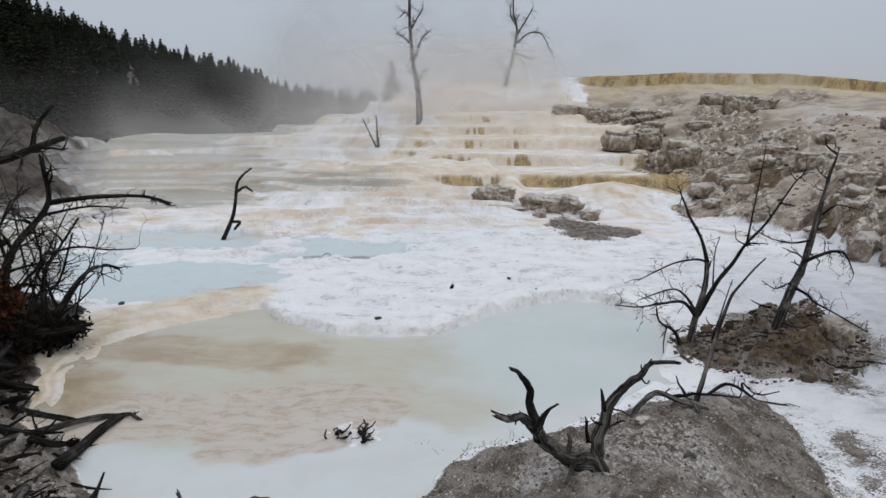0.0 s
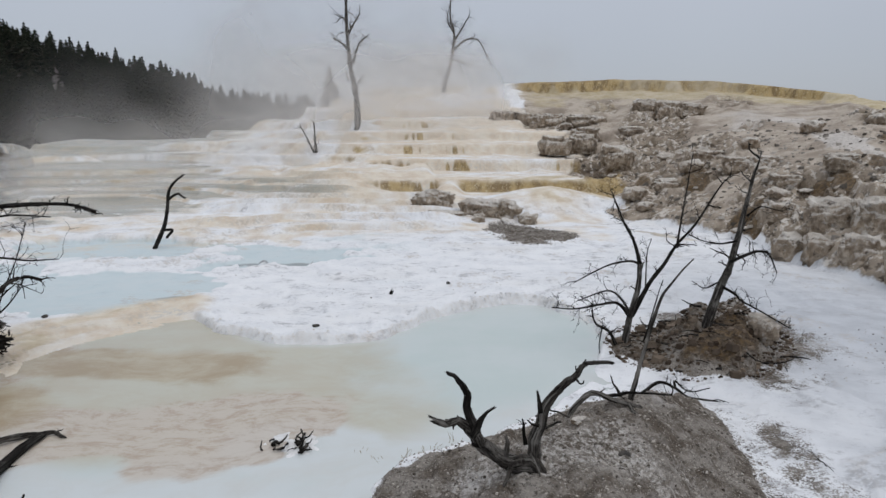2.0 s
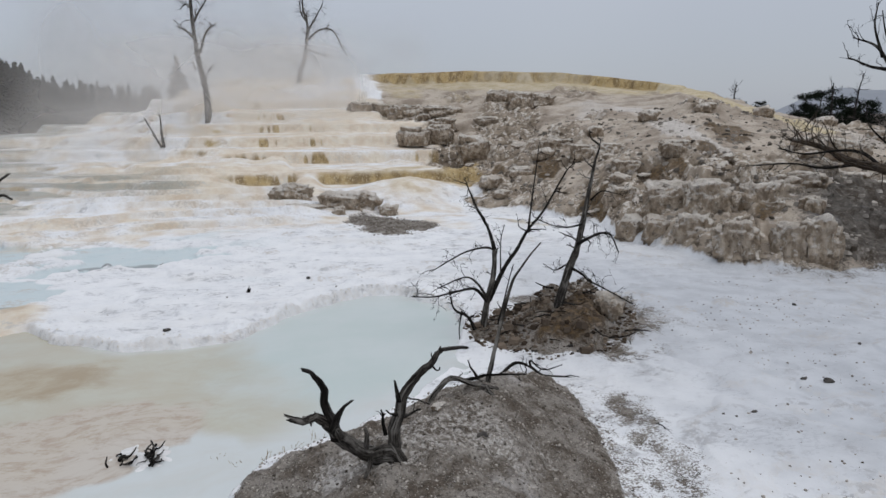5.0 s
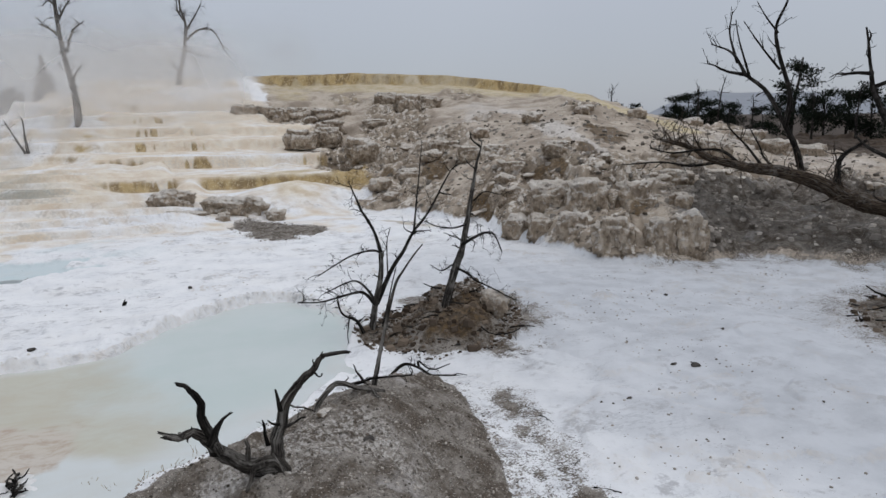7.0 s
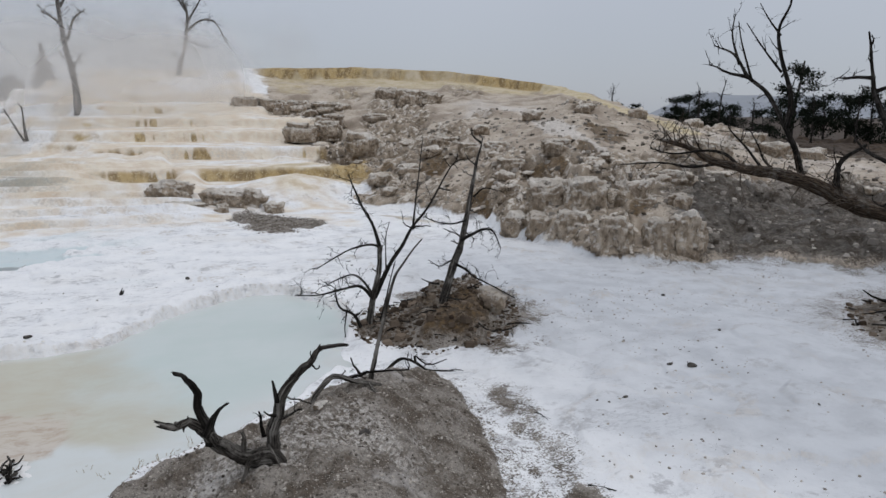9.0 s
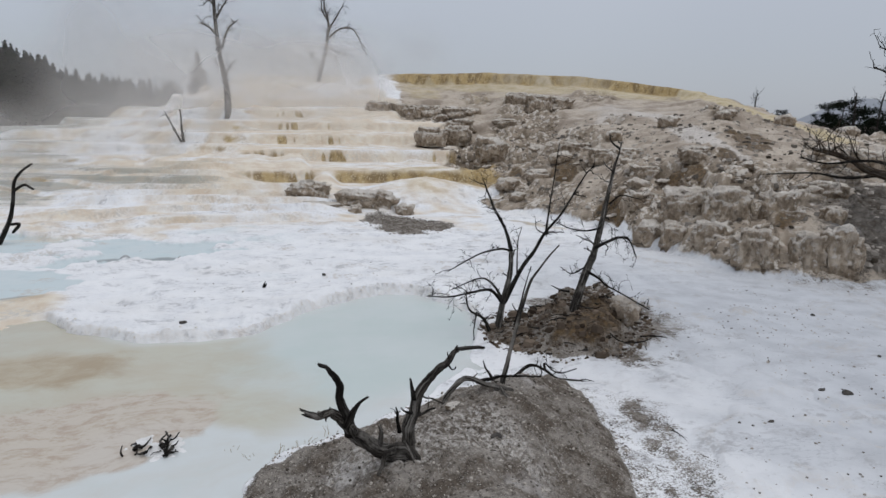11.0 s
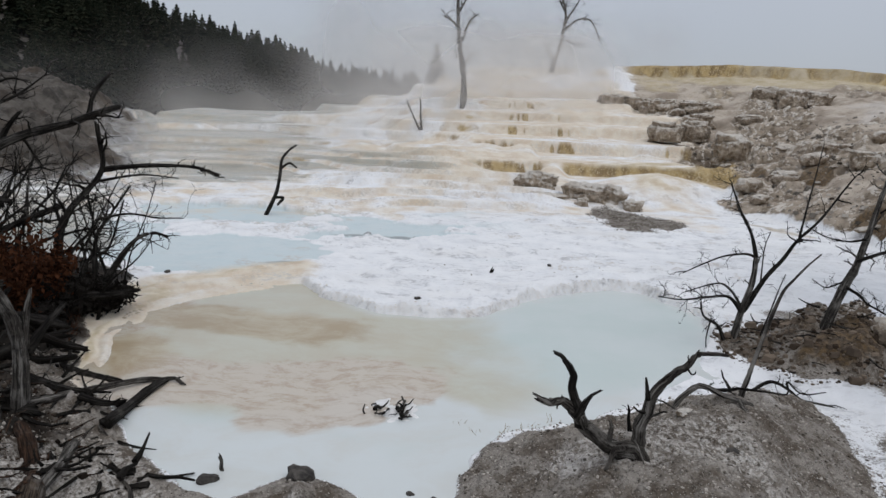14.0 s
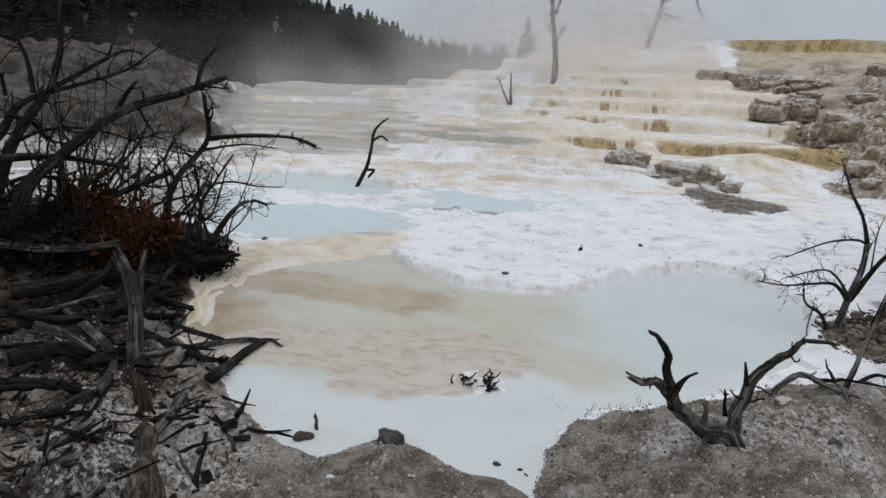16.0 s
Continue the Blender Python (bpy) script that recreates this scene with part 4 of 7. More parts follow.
def twigs_along(verts, faces, line, r, count, length, rng, droop=0.0, lift=0.3, again=1, start=0.25):
    """Side twigs with twigs of their own."""
    for _ in range(count):
        k = int(rng.integers(int(len(line) * start), len(line)))
        ahead = line[min(k + 1, len(line) - 1)] - line[max(k - 1, 0)]
        ahead /= np.linalg.norm(ahead) + 1e-9
        way = ahead * 0.6 + rng.normal(0, 0.8, 3) + np.array([0, 0, lift])
        way /= np.linalg.norm(way) + 1e-9
        size = length * rng.uniform(0.4, 1.1)
        rr = max(min(r * 0.45, 0.02), 0.003) * rng.uniform(0.7, 1.2)
        t = wander(line[k], way, size, rng, 0.55, droop)
        tube(verts, faces, t, rr, rr * 0.3, 4, rng, 0.05)
        if again:
            twigs_along(verts, faces, t, rr, 3, size * 0.5, rng, droop, lift, again - 1)


def limb(owner, name, points, r0, r1, material, twigs=0, reach_=0.4, droop=0.0, lift=0.3, seed=1, snapped=False, label="", sides=10, again=1):
    """A limb of a dead tree through the given places, with its twigs as a part of their own."""
    rng = np.random.default_rng(seed * 77 + len(points))
    base = np.array(owner.location)
    p = [np.array(q, float) - base for q in points]
    line = curve_through(p, 5) if len(p) > 2 else np.linspace(p[0], p[1], 6)
    bends = rng.normal(0, 1, (len(line) // 4 + 2, 3)) * max(r0 * 0.2, 0.005)
    bends[0] = 0
    along = np.arange(len(line)) / 4.0
    line = line + np.stack([np.interp(along, np.arange(len(bends)), bends[:, c]) for c in range(3)], 1)
    verts, faces = [], []
    tube(verts, faces, line, r0, r1, sides, rng, snapped=snapped)
    ob = part(name, soup_mesh(name, verts, faces, material, True), owner, label)
    if twigs:
        verts, faces = [], []
        twigs_along(verts, faces, line, (r0 + r1) / 2, twigs, reach_, rng, droop, lift, again)
        tagged(part("twigwork", soup_mesh("twigwork", verts, faces, material, True), ob), kind="stuff")
    return ob


# ---- distance: wooded hillside, field with pines, far ridge ----
def conifer_into(verts, faces, place, tall, wide, rng, whorls=13, spokes=7):
    """A spruce or fir: a thin trunk and drooping sprays of needles, ragged in outline."""
    x, y, z = place
    n = len(verts)
    for h, rr in ((-0.5, 0.022), (1.0, 0.003)):
        for j in range(4):
            verts.append((x + math.cos(j * 1.571) * rr * tall, y + math.sin(j * 1.571) * rr * tall, z + h * tall if h > 0 else z - 0.5))
    faces.extend((n + j, n + (j + 1) % 4, n + 4 + (j + 1) % 4, n + 4 + j) for j in range(4))
    for k in range(whorls):
        f = (k + 0.5) / whorls
        h = tall * (0.10 + 0.9 * f)
        size = wide * (1 - f) ** 0.8 * rng.uniform(0.75, 1.2) + 0.12
        for j in range(spokes):
            w = 2 * math.pi * (j + rng.uniform(-0.4, 0.4)) / spokes + k
            s = size * rng.uniform(0.55, 1.2)
            c, sn = math.cos(w), math.sin(w)
            drop = s * rng.uniform(0.15, 0.5)
            half = s * rng.uniform(0.15, 0.26)
            n = len(verts)
            verts.extend([(x, y, z + h + 0.04 * tall), (x + c * s * 0.6 - sn * half, y + sn * s * 0.6 + c * half, z + h - drop * 0.5),
                          (x + c * s, y + sn * s, z + h - drop), (x + c * s * 0.6 + sn * half, y + sn * s * 0.6 - c * half, z + h - drop * 0.6),
                          (x + c * s * 0.55, y + sn * s * 0.55, z + h - drop * 0.9 - 0.03 * tall)])
            faces.extend([(n, n + 1, n + 2), (n, n + 2, n + 3), (n, n + 4, n + 2), (n + 1, n + 4, n + 3)])


def woods():
    rng = np.random.default_rng(5)
    a, r = rng.uniform(5.5, 62, 1300), rng.uniform(54, 185, 1300)
    keep = ~((r < 62) & (a < 24))
    a, r = a[keep], r[keep]
    x, y = -np.sin(np.radians(a)) * r, np.cos(np.radians(a)) * r
    z = land(x, y)[0]
    verts, faces = [], []
    for k in range(len(a)):
        tall = rng.uniform(2.6, 6.8) * (1.0 if r[k] > 100 else 0.7) * (0.8 if a[k] < 14 else 1.0)
        conifer_into(verts, faces, (x[k], y[k], z[k]), tall, tall * rng.uniform(0.26, 0.42), rng, 13, 9)
    ob = new("forest", soup_mesh("forest", verts, faces, FOREST))
    tagged(ob, "dark conifer forest on a hillside in mist", "forest", kind="stuff")


woods()


def pine(place, tall, wide, seed, name="pine_tree", label="dark green pine tree on the dry field"):
    """A bushy open-grown pine: trunk, limbs and clumps of needles."""
    rng = np.random.default_rng(seed)
    tree = thing(name, place, label, "tree", "pines on the field")
    verts, faces = [], []
    line = wander(np.array([0, 0, -0.3]), (0.05, 0, 1), tall * 0.9, rng, 0.12, steps=8)
    tube(verts, faces, line, tall * 0.028, tall * 0.008, 7, rng)
    part("trunk", soup_mesh("trunk", verts, faces, WOOD_DARK, True), tree)
    bv, bf, nv, nf = [], [], [], []
    for k in range(18):
        f = rng.uniform(0.15, 1.0)
        s = line[min(int(f * 8), 8)]
        w = rng.uniform(0, 6.28)
        size = wide * (1.15 - 0.55 * f) * rng.uniform(0.5, 1.0)
        b = wander(s, (math.cos(w), math.sin(w), 0.35), size, rng, 0.4, steps=4)
        tube(bv, bf, b, 0.03, 0.01, 4, rng)
        for q in (b[2], b[3], b[4], b[4]):
            for _ in range(54):
                d = rng.normal(0, 1, 3) * np.array([0.24, 0.24, 0.13]) * wide * 0.5
                c = q + d
                u, v = rng.normal(0, 0.04, 3) * wide, rng.normal(0, 0.04, 3) * wide
                n = len(nv)
                nv.extend([c, c + u, c + u * 0.5 + v])
                nf.append((n, n + 1, n + 2))
    part("branchwork", soup_mesh("branchwork", bv, bf, WOOD_DARK), tree)
    part("crown", soup_mesh("crown", nv, nf, NEEDLES), tree)
    return tree


def on_ground(a, r):
    x, y = -math.sin(radians(a)) * r, math.cos(radians(a)) * r
    return (x, y, height(x, y))


for n, (a, r, tall, wide) in enumerate(((-38.4, 54, 1.0, 0.5), (-39.6, 54, 1.2, 0.6), (-42.3, 50, 1.7, 0.9), (-43.4, 49, 2.0, 1.1), (-45.0, 50, 1.7, 1.2), (-46.2, 56, 1.9, 1.2), (-50.6, 38, 3.6, 1.2),
                                        (-52.6, 50, 2.6, 1.3), (-54.0, 47, 2.4, 1.2), (-55.5, 48, 2.8, 1.3), (-57.5, 45, 2.6, 1.3), (-48.6, 60, 1.9, 1.1), (-51.6, 52, 2.3, 1.1))):
    pine(on_ground(a, r), tall * 1.3, wide * 1.2, 40 + n)

for n, (a, r, tall, tilt) in enumerate(((-45.6, 47, 3.0, 0.25), (-44.2, 46, 2.4, 0.0), (-37.8, 52, 1.6, 0.1), (-48.0, 50, 2.2, -0.1), (-54.6, 44, 2.6, 0.05), (-51.9, 43, 2.0, 0.0))):
    x, y, z = on_ground(a, r)
    bare = thing("dead_tree", (x, y, z), "small bare dead tree on the dry brown field", "dead tree", "bare trees on the field")
    limb(bare, "trunk", [(x, y, z - 0.2), (x + tilt * 0.3, y, z + tall * 0.4), (x + tilt * 0.7, y, z + tall * 0.75), (x + tilt * tall * 0.5, y, z + tall)], 0.07, 0.02, WOOD_DARK, 14, 0.7, lift=0.5, seed=160 + n, again=2)

rid_a = np.radians(np.linspace(-80, -36, 90))
rid = np.array([0.0, 0.25, 1.0])
rv = []
for k in rid:
    hgt = 62 + 26 * rough(np.degrees(rid_a), np.zeros(90) + 3, 9.0, 7, 3) - 55 * ease(-45, -38, np.degrees(rid_a))
    dist = 1500 + 500 * k
    rv.append(np.stack([-np.sin(rid_a) * dist, np.cos(rid_a) * dist, hgt * k - 4], 1))
# haze over the distance is put into the ridge's base colour
ridge_mat = plain_material("far_ridge_painted_haze", (0.26, 0.28, 0.31), (0.30, 0.32, 0.35), 0.01, 1.0)
tagged(new("backdrop_ridge", grid_mesh("backdrop_ridge", np.concatenate(rv), 3, 90, ridge_mat)), "far mountain ridge with its haze painted in as pale grey-blue", "mountain", kind="structure")


# ---- steam drifting off the springs ----
def steam_sheet(a0, a1, dist, low, high, amount, seed, lean=0.0):
    """A billowing curtain of steam over the terraces, thin towards its edges."""
    cols, rows = 70, 40
    u, v = np.meshgrid(np.linspace(0, 1, cols), np.linspace(0, 1, rows))
    u, v = u.ravel(), v.ravel()
    a = np.radians(a0 + (a1 - a0) * u)
    d = dist + 0.6 * rough(u * 6, v * 4, 1.5, seed, 3) + lean * v
    z = low + (high - low) * v
    puff = rough(u * (abs(a1 - a0) / 9.0) + 0.5 * v, v * 1.5, 1.0, seed + 9, 3, 0.4)
    edge = ease(0, 0.28, u) * ease(1, 0.72, u) * ease(0, 0.22, v) * ease(1, 0.45, v)
    density = np.clip(amount * edge * (1.0 + 0.75 * puff), 0, 0.48)
    me = grid_mesh("steam", np.stack([-np.sin(a) * d, np.cos(a) * d, z], 1), rows, cols, STEAM, {"vapour": density})
    tagged(new("steam", me), "thin white steam drifting over the hot terraces", "steam", "steam over the terraces", "stuff")


for sheet in ((30, 2, 49, 0.2, 9.0, 0.38, 1), (46, 22, 47, 0.5, 7.0, 0.12, 10), (16, -9, 52.5, 1.5, 16, 0.72, 2), (11, -12, 38.5, 1.0, 8, 0.85, 4), (12, -10, 33.5, 0.6, 8.0, 0.75, 5), (13, -12, 35.5, 2.2, 8.0, 0.65, 12), (20, 3, 31, 0.5, 4.2, 0.42, 7),
              (31, 7, 27, 0.1, 3.2, 0.3, 6), (-2, -17, 47.5, 3.6, 10, 0.4, 8)):
    steam_sheet(*sheet)


# ---- travertine blocks and boulders ----
def travertine_block(place, wide, deep, tall, seed, turn=0.0, label="old grey travertine block with fluted sides", dome=0.35, group="travertine blocks", fineness=4):
    """A weathered lump of travertine: steep knobbly sides, a rounded crusty top, its foot sunk in the ground."""
    rng = np.random.default_rng(seed)
    off = Vector(rng.uniform(-40, 40, 3))
    power = 0.42 + 0.45 * dome
    bm = bmesh.new()
    bmesh.ops.create_icosphere(bm, subdivisions=fineness, radius=1.0)
    for v in bm.verts:
        c = v.co.copy()
        d = 1 + 0.32 * noise.noise(c * 1.2 + off) + 0.26 * noise.noise(c * 2.9 + off) - 0.22 * abs(noise.noise(c * 4.5 + off)) + 0.12 * noise.noise(c * 9 + off) + 0.07 * noise.noise(c * 18 + off)
        d += 0.10 * noise.noise(Vector((c.x * 5, c.y * 5, c.z * 0.9)) + off) * (1 - abs(c.z))
        x, y, z = (math.copysign(abs(q) ** power, q) for q in c)
        z = z * d
        v.co = Vector((x * d * wide * 0.52, y * d * deep * 0.55, (z * 0.62 + 0.36) * tall if z > -0.7 else -0.12 * tall))
    me = bpy.data.meshes.new("travertine_block")
    bm.to_mesh(me)
    bm.free()
    me.polygons.foreach_set("use_smooth", np.full(len(me.polygons), True))
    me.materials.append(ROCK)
    ob = new("travertine_block", me)
    ob.location, ob.rotation_euler = place, (0, 0, radians(turn))
    return tagged(ob, label, "rock", group)


def rubble(name, label, count, where, lo, hi, seed, material):
    """Loose angular stones lying on the ground, too many to count."""
    rng = np.random.default_rng(seed)
    xs, ys = where(rng, count)
    zs = land(xs, ys)[0]
    verts, faces = [], []
    ring = [(math.cos(k * 1.2566), math.sin(k * 1.2566)) for k in range(5)]
    jit = rng.uniform(0.65, 1.25, (len(xs), 10))
    for k in range(len(xs)):
        x, y, z = xs[k], ys[k], zs[k]
        s = lo + (hi - lo) * rng.uniform(0, 1) ** 4
        w = rng.uniform(0, 6.28)
        c, sn = math.cos(w) * s, math.sin(w) * s
        tall = s * rng.uniform(0.45, 1.0)
        lean = rng.uniform(-0.25, 0.25)
        n = len(verts)
        for q, (px, py) in enumerate(ring):
            j = jit[k, q]
            verts.append((x + (c * px - sn * py) * j, y + (sn * px + c * py) * j, z - 0.25 * s))
        for q, (px, py) in enumerate(ring):
            j = 0.72 * jit[k, 5 + q]
            verts.append((x + (c * px - sn * py) * j, y + (sn * px + c * py) * j, z + tall * (0.75 + lean * px + 0.2 * (j - 0.7))))
        faces.extend((n + q, n + (q + 1) % 5, n + 5 + (q + 1) % 5, n + 5 + q) for q in range(5))
        faces.append((n + 5, n + 6, n + 7, n + 8, n + 9))
    tagged(new(name, soup_mesh(name, verts, faces, material)), label, "stones", kind="stuff")


def scatter_in(outline, margin=0.0):
    def pick(rng, count):
        p = np.array(outline)
        xs, ys = np.zeros(0), np.zeros(0)
        while len(xs) < count:
            x = rng.uniform(max(p[:, 0].min(), -9), p[:, 0].max(), count * 3)
            y = rng.uniform(max(p[:, 1].min(), 2.8), p[:, 1].max(), count * 3)
            ok = outside(outline, x, y) < margin
            xs, ys = np.concatenate([xs, x[ok]]), np.concatenate([ys, y[ok]])
        return xs[:count], ys[:count]
    return pick


def scatter_slope(a0, a1, r0, r1):
    def pick(rng, count):
        a, r = np.radians(rng.uniform(a0, a1, count * 6)), rng.uniform(r0, r1, count * 6)
        x, y = -np.sin(a) * r, np.cos(a) * r
        ok = land(x, y)[1]["rock"] > 0.6
        return x[ok][:count], y[ok][:count]
    return pick


rubble("gravel", "loose grey gravel on the near mound", 12000, scatter_in(MOUND_NEAR, 0.1), 0.003, 0.017, 3, RUBBLE)
rubble("gravel", "loose brown gravel and clods on the shrub mound", 2600, scatter_in(MOUND_FAR, 0.15), 0.008, 0.045, 4, CLOD)
def near_shore(rng, count):
    x, y = scatter_in(BANK_LEFT, 0.05)(rng, count * 3)
    ok = (outside(BANK_LEFT, x, y) > -0.9 - 0.4 * rng.uniform(0, 1, len(x))) & (y < 7.2)
    return x[ok][:count], y[ok][:count]


rubble("gravel", "loose pale gravel along the shore of the bank", 6500, near_shore, 0.003, 0.02, 5, RUBBLE)
def dark_bank(rng, count):
    x, y = scatter_in(BANK_LEFT, -0.4)(rng, count * 2)
    ok = (y > 5.2 + rng.normal(0, 0.5, len(x))) | (x < -3.4 + rng.normal(0, 0.5, len(x)))
    return x[ok][:count], y[ok][:count]


LOW_BANK = [(-5.6, 5.6), (-4.2, 5.9), (-3.2, 5.4), (-2.2, 4.6), (-1.8, 2.9), (-5.6, 2.9)]
rubble("gravel", "pale crumbly gravel on the low bank", 6000, scatter_in(LOW_BANK), 0.003, 0.019, 9, RUBBLE)
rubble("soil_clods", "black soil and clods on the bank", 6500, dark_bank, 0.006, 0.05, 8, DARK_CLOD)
rubble("gravel", "grey gravel on a low patch in the white pan", 900, scatter_in(GREY_PATCH, 0.1), 0.01, 0.035, 6, RUBBLE)
rubble("rubble", "broken grey travertine rubble on the slope", 5000, scatter_slope(-60, -9, 15.5, 32), 0.015, 0.12, 7, RUBBLE)


# ---- dead trees, snags and driftwood ----
near_snag = thing("dead_tree_stump", (1.08, 4.73, 0.49), "forked blackened dead tree stump on the gravel mound", "dead tree")
limb(near_snag, "trunk", [(1.14, 4.78, 0.47), (1.04, 4.77, 0.51), (0.92, 4.77, 0.57), (0.82, 4.76, 0.65), (0.73, 4.75, 0.74), (0.65, 4.74, 0.81), (0.57, 4.74, 0.88), (0.47, 4.73, 0.92), (0.37, 4.72, 0.92)], 0.085, 0.022, WOOD_GREY, 3, 0.1, seed=2, snapped=True, sides=14)
limb(near_snag, "limb", [(0.70, 4.74, 0.73), (0.66, 4.75, 0.86), (0.63, 4.77, 0.95), (0.61, 4.78, 1.07), (0.59, 4.79, 1.14), (0.55, 4.81, 1.20), (0.48, 4.82, 1.24)], 0.047, 0.013, WOOD_DARK, seed=3, snapped=True)
limb(near_snag, "limb", [(0.66, 4.72, 0.81), (0.70, 4.70, 0.91), (0.74, 4.69, 0.96), (0.78, 4.67, 1.03)], 0.034, 0.009, WOOD_DARK, seed=4, snapped=True)
limb(near_snag, "limb", [(1.08, 4.76, 0.46), (1.11, 4.77, 0.62), (1.13, 4.77, 0.79), (1.18, 4.78, 0.96), (1.26, 4.79, 1.07), (1.34, 4.79, 1.17), (1.42, 4.80, 1.21), (1.47, 4.81, 1.27), (1.53, 4.81, 1.29), (1.67, 4.82, 1.28)], 0.05, 0.012, WOOD_GREY, 3, 0.08, seed=5, snapped=True)
limb(near_snag, "stub", [(1.15, 4.76, 0.95), (1.13, 4.76, 1.04), (1.12, 4.76, 1.10)], 0.019, 0.007, WOOD_DARK, seed=6, snapped=True)
limb(near_snag, "stub", [(1.06, 4.82, 0.68), (1.04, 4.82, 0.79), (1.03, 4.82, 0.87)], 0.017, 0.006, WOOD_DARK, 3, 0.06, seed=7, snapped=True)
limb(near_snag, "stub", [(1.14, 4.76, 0.85), (1.09, 4.76, 0.86), (1.05, 4.76, 0.89)], 0.012, 0.005, WOOD_DARK, seed=8, snapped=True)
limb(near_snag, "stub", [(0.90, 4.72, 0.65), (0.90, 4.72, 0.73), (0.90, 4.72, 0.78)], 0.022, 0.012, WOOD_GREY, seed=91, snapped=True)
limb(near_snag, "twig_stem", [(1.40, 4.79, 1.20), (1.43, 4.79, 1.15), (1.46, 4.79, 1.15), (1.47, 4.79, 1.17)], 0.009, 0.004, WOOD_DARK, seed=10)
limb(near_snag, "twig_stem", [(1.42, 4.79, 1.21), (1.41, 4.79, 1.24), (1.41, 4.79, 1.28)], 0.008, 0.004, WOOD_DARK, seed=92)
limb(near_snag, "root", [(0.99, 4.70, 0.59), (0.93, 4.65, 0.60), (0.90, 4.61, 0.56), (0.87, 4.56, 0.50)], 0.034, 0.012, WOOD_GREY, seed=9)
limb(near_snag, "root", [(1.10, 4.74, 0.50), (1.16, 4.70, 0.50), (1.22, 4.66, 0.47)], 0.03, 0.01, WOOD_GREY, seed=93)
limb(near_snag, "twig_stem", [(1.06, 4.66, 0.69), (1.09, 4.61, 0.62), (1.12, 4.56, 0.54)], 0.009, 0.006, WOOD_PALE, seed=94)
sapling = thing("dead_sapling", (2.16, 5.85, 0.45), "thin leaning pale grey dead sapling behind the gravel mound", "dead tree")
limb(sapling, "trunk", [(2.14, 5.83, 0.36), (2.20, 5.84, 0.52), (2.25, 5.85, 0.70), (2.29, 5.87, 0.90), (2.45, 5.94, 1.42), (2.58, 5.96, 1.6), (2.77, 5.96, 1.83)], 0.03, 0.006, WOOD_GREY, 2, 0.1, seed=11)
limb(sapling, "branch", [(2.33, 5.91, 1.10), (2.44, 6.00, 1.37), (2.52, 6.03, 1.62)], 0.008, 0.004, WOOD_DARK, 2, 0.12, seed=12)
bent_root = thing("bent_dead_branch", (1.69, 5.84, 0.39), "arched grey dead branch lying over the mound", "driftwood")
limb(bent_root, "branch", [(1.70, 5.97, 0.31), (1.72, 5.98, 0.42), (1.77, 5.97, 0.51), (1.83, 5.95, 0.58), (1.89, 5.93, 0.61), (1.97, 5.89, 0.60), (2.07, 5.83, 0.58), (2.19, 5.77, 0.56), (2.26, 5.73, 0.55)], 0.026, 0.02, WOOD_PALE, 2, 0.1, seed=13)
limb(bent_root, "branch", [(1.99, 5.93, 0.57), (2.08, 5.89, 0.60), (2.15, 5.86, 0.63), (2.24, 5.82, 0.65), (2.37, 5.76, 0.66), (2.52, 5.68, 0.68)], 0.022, 0.008, WOOD_DARK, 4, 0.12, seed=14)
limb(bent_root, "branch", [(2.11, 5.85, 0.64), (2.08, 5.87, 0.69), (2.06, 5.89, 0.72), (2.05, 5.91, 0.78)], 0.015, 0.005, WOOD_GREY, 2, 0.06, seed=15)
limb(bent_root, "branch", [(2.16, 5.73, 0.58), (2.19, 5.65, 0.54), (2.22, 5.57, 0.50), (2.23, 5.50, 0.45)], 0.018, 0.01, WOOD_PALE, seed=95)
limb(bent_root, "branch", [(1.30, 5.24, 0.79), (1.40, 5.40, 0.69), (1.51, 5.55, 0.59), (1.63, 5.70, 0.49)], 0.007, 0.005, WOOD_GREY, seed=16)
limb(bent_root, "branch", [(1.21, 5.09, 0.67), (1.29, 5.16, 0.65), (1.37, 5.23, 0.64), (1.44, 5.30, 0.62)], 0.014, 0.006, WOOD_DARK, 3, 0.1, seed=96)
fallen_branch = thing("fallen_branch", (3.43, 7.07, 0.00), "dark forked branch fallen on the white crust", "driftwood")
limb(fallen_branch, "branch", [(2.91, 7.36, 0.02), (3.07, 7.31, 0.16), (3.24, 7.26, 0.11), (3.38, 7.21, 0.02), (3.60, 7.12, 0.01), (3.82, 7.03, -0.03)], 0.022, 0.012, WOOD_DARK, 9, 0.22, droop=0.1, seed=17)
limb(fallen_branch, "branch", [(3.25, 7.28, 0.10), (3.26, 7.32, 0.17), (3.42, 7.29, 0.05), (3.62, 7.23, 0.10)], 0.014, 0.006, WOOD_DARK, 4, 0.2, seed=18)
shrub_a = thing("dead_shrub", (3.27, 8.91, 0.08), "bare dead shrub with black crooked stems on a mound", "dead shrub", "shrubs on the mound")
limb(shrub_a, "trunk", [(3.23, 8.98, -0.07), (3.33, 8.94, 0.51), (3.39, 8.92, 0.95), (3.39, 8.92, 1.18)], 0.055, 0.028, WOOD_GREY, 3, 0.2, seed=19, again=2)
limb(shrub_a, "limb", [(3.39, 8.92, 1.18), (3.33, 9.05, 1.48), (3.20, 9.20, 1.78), (3.12, 9.33, 2.04)], 0.026, 0.009, WOOD_DARK, 9, 0.3, seed=20, again=2)
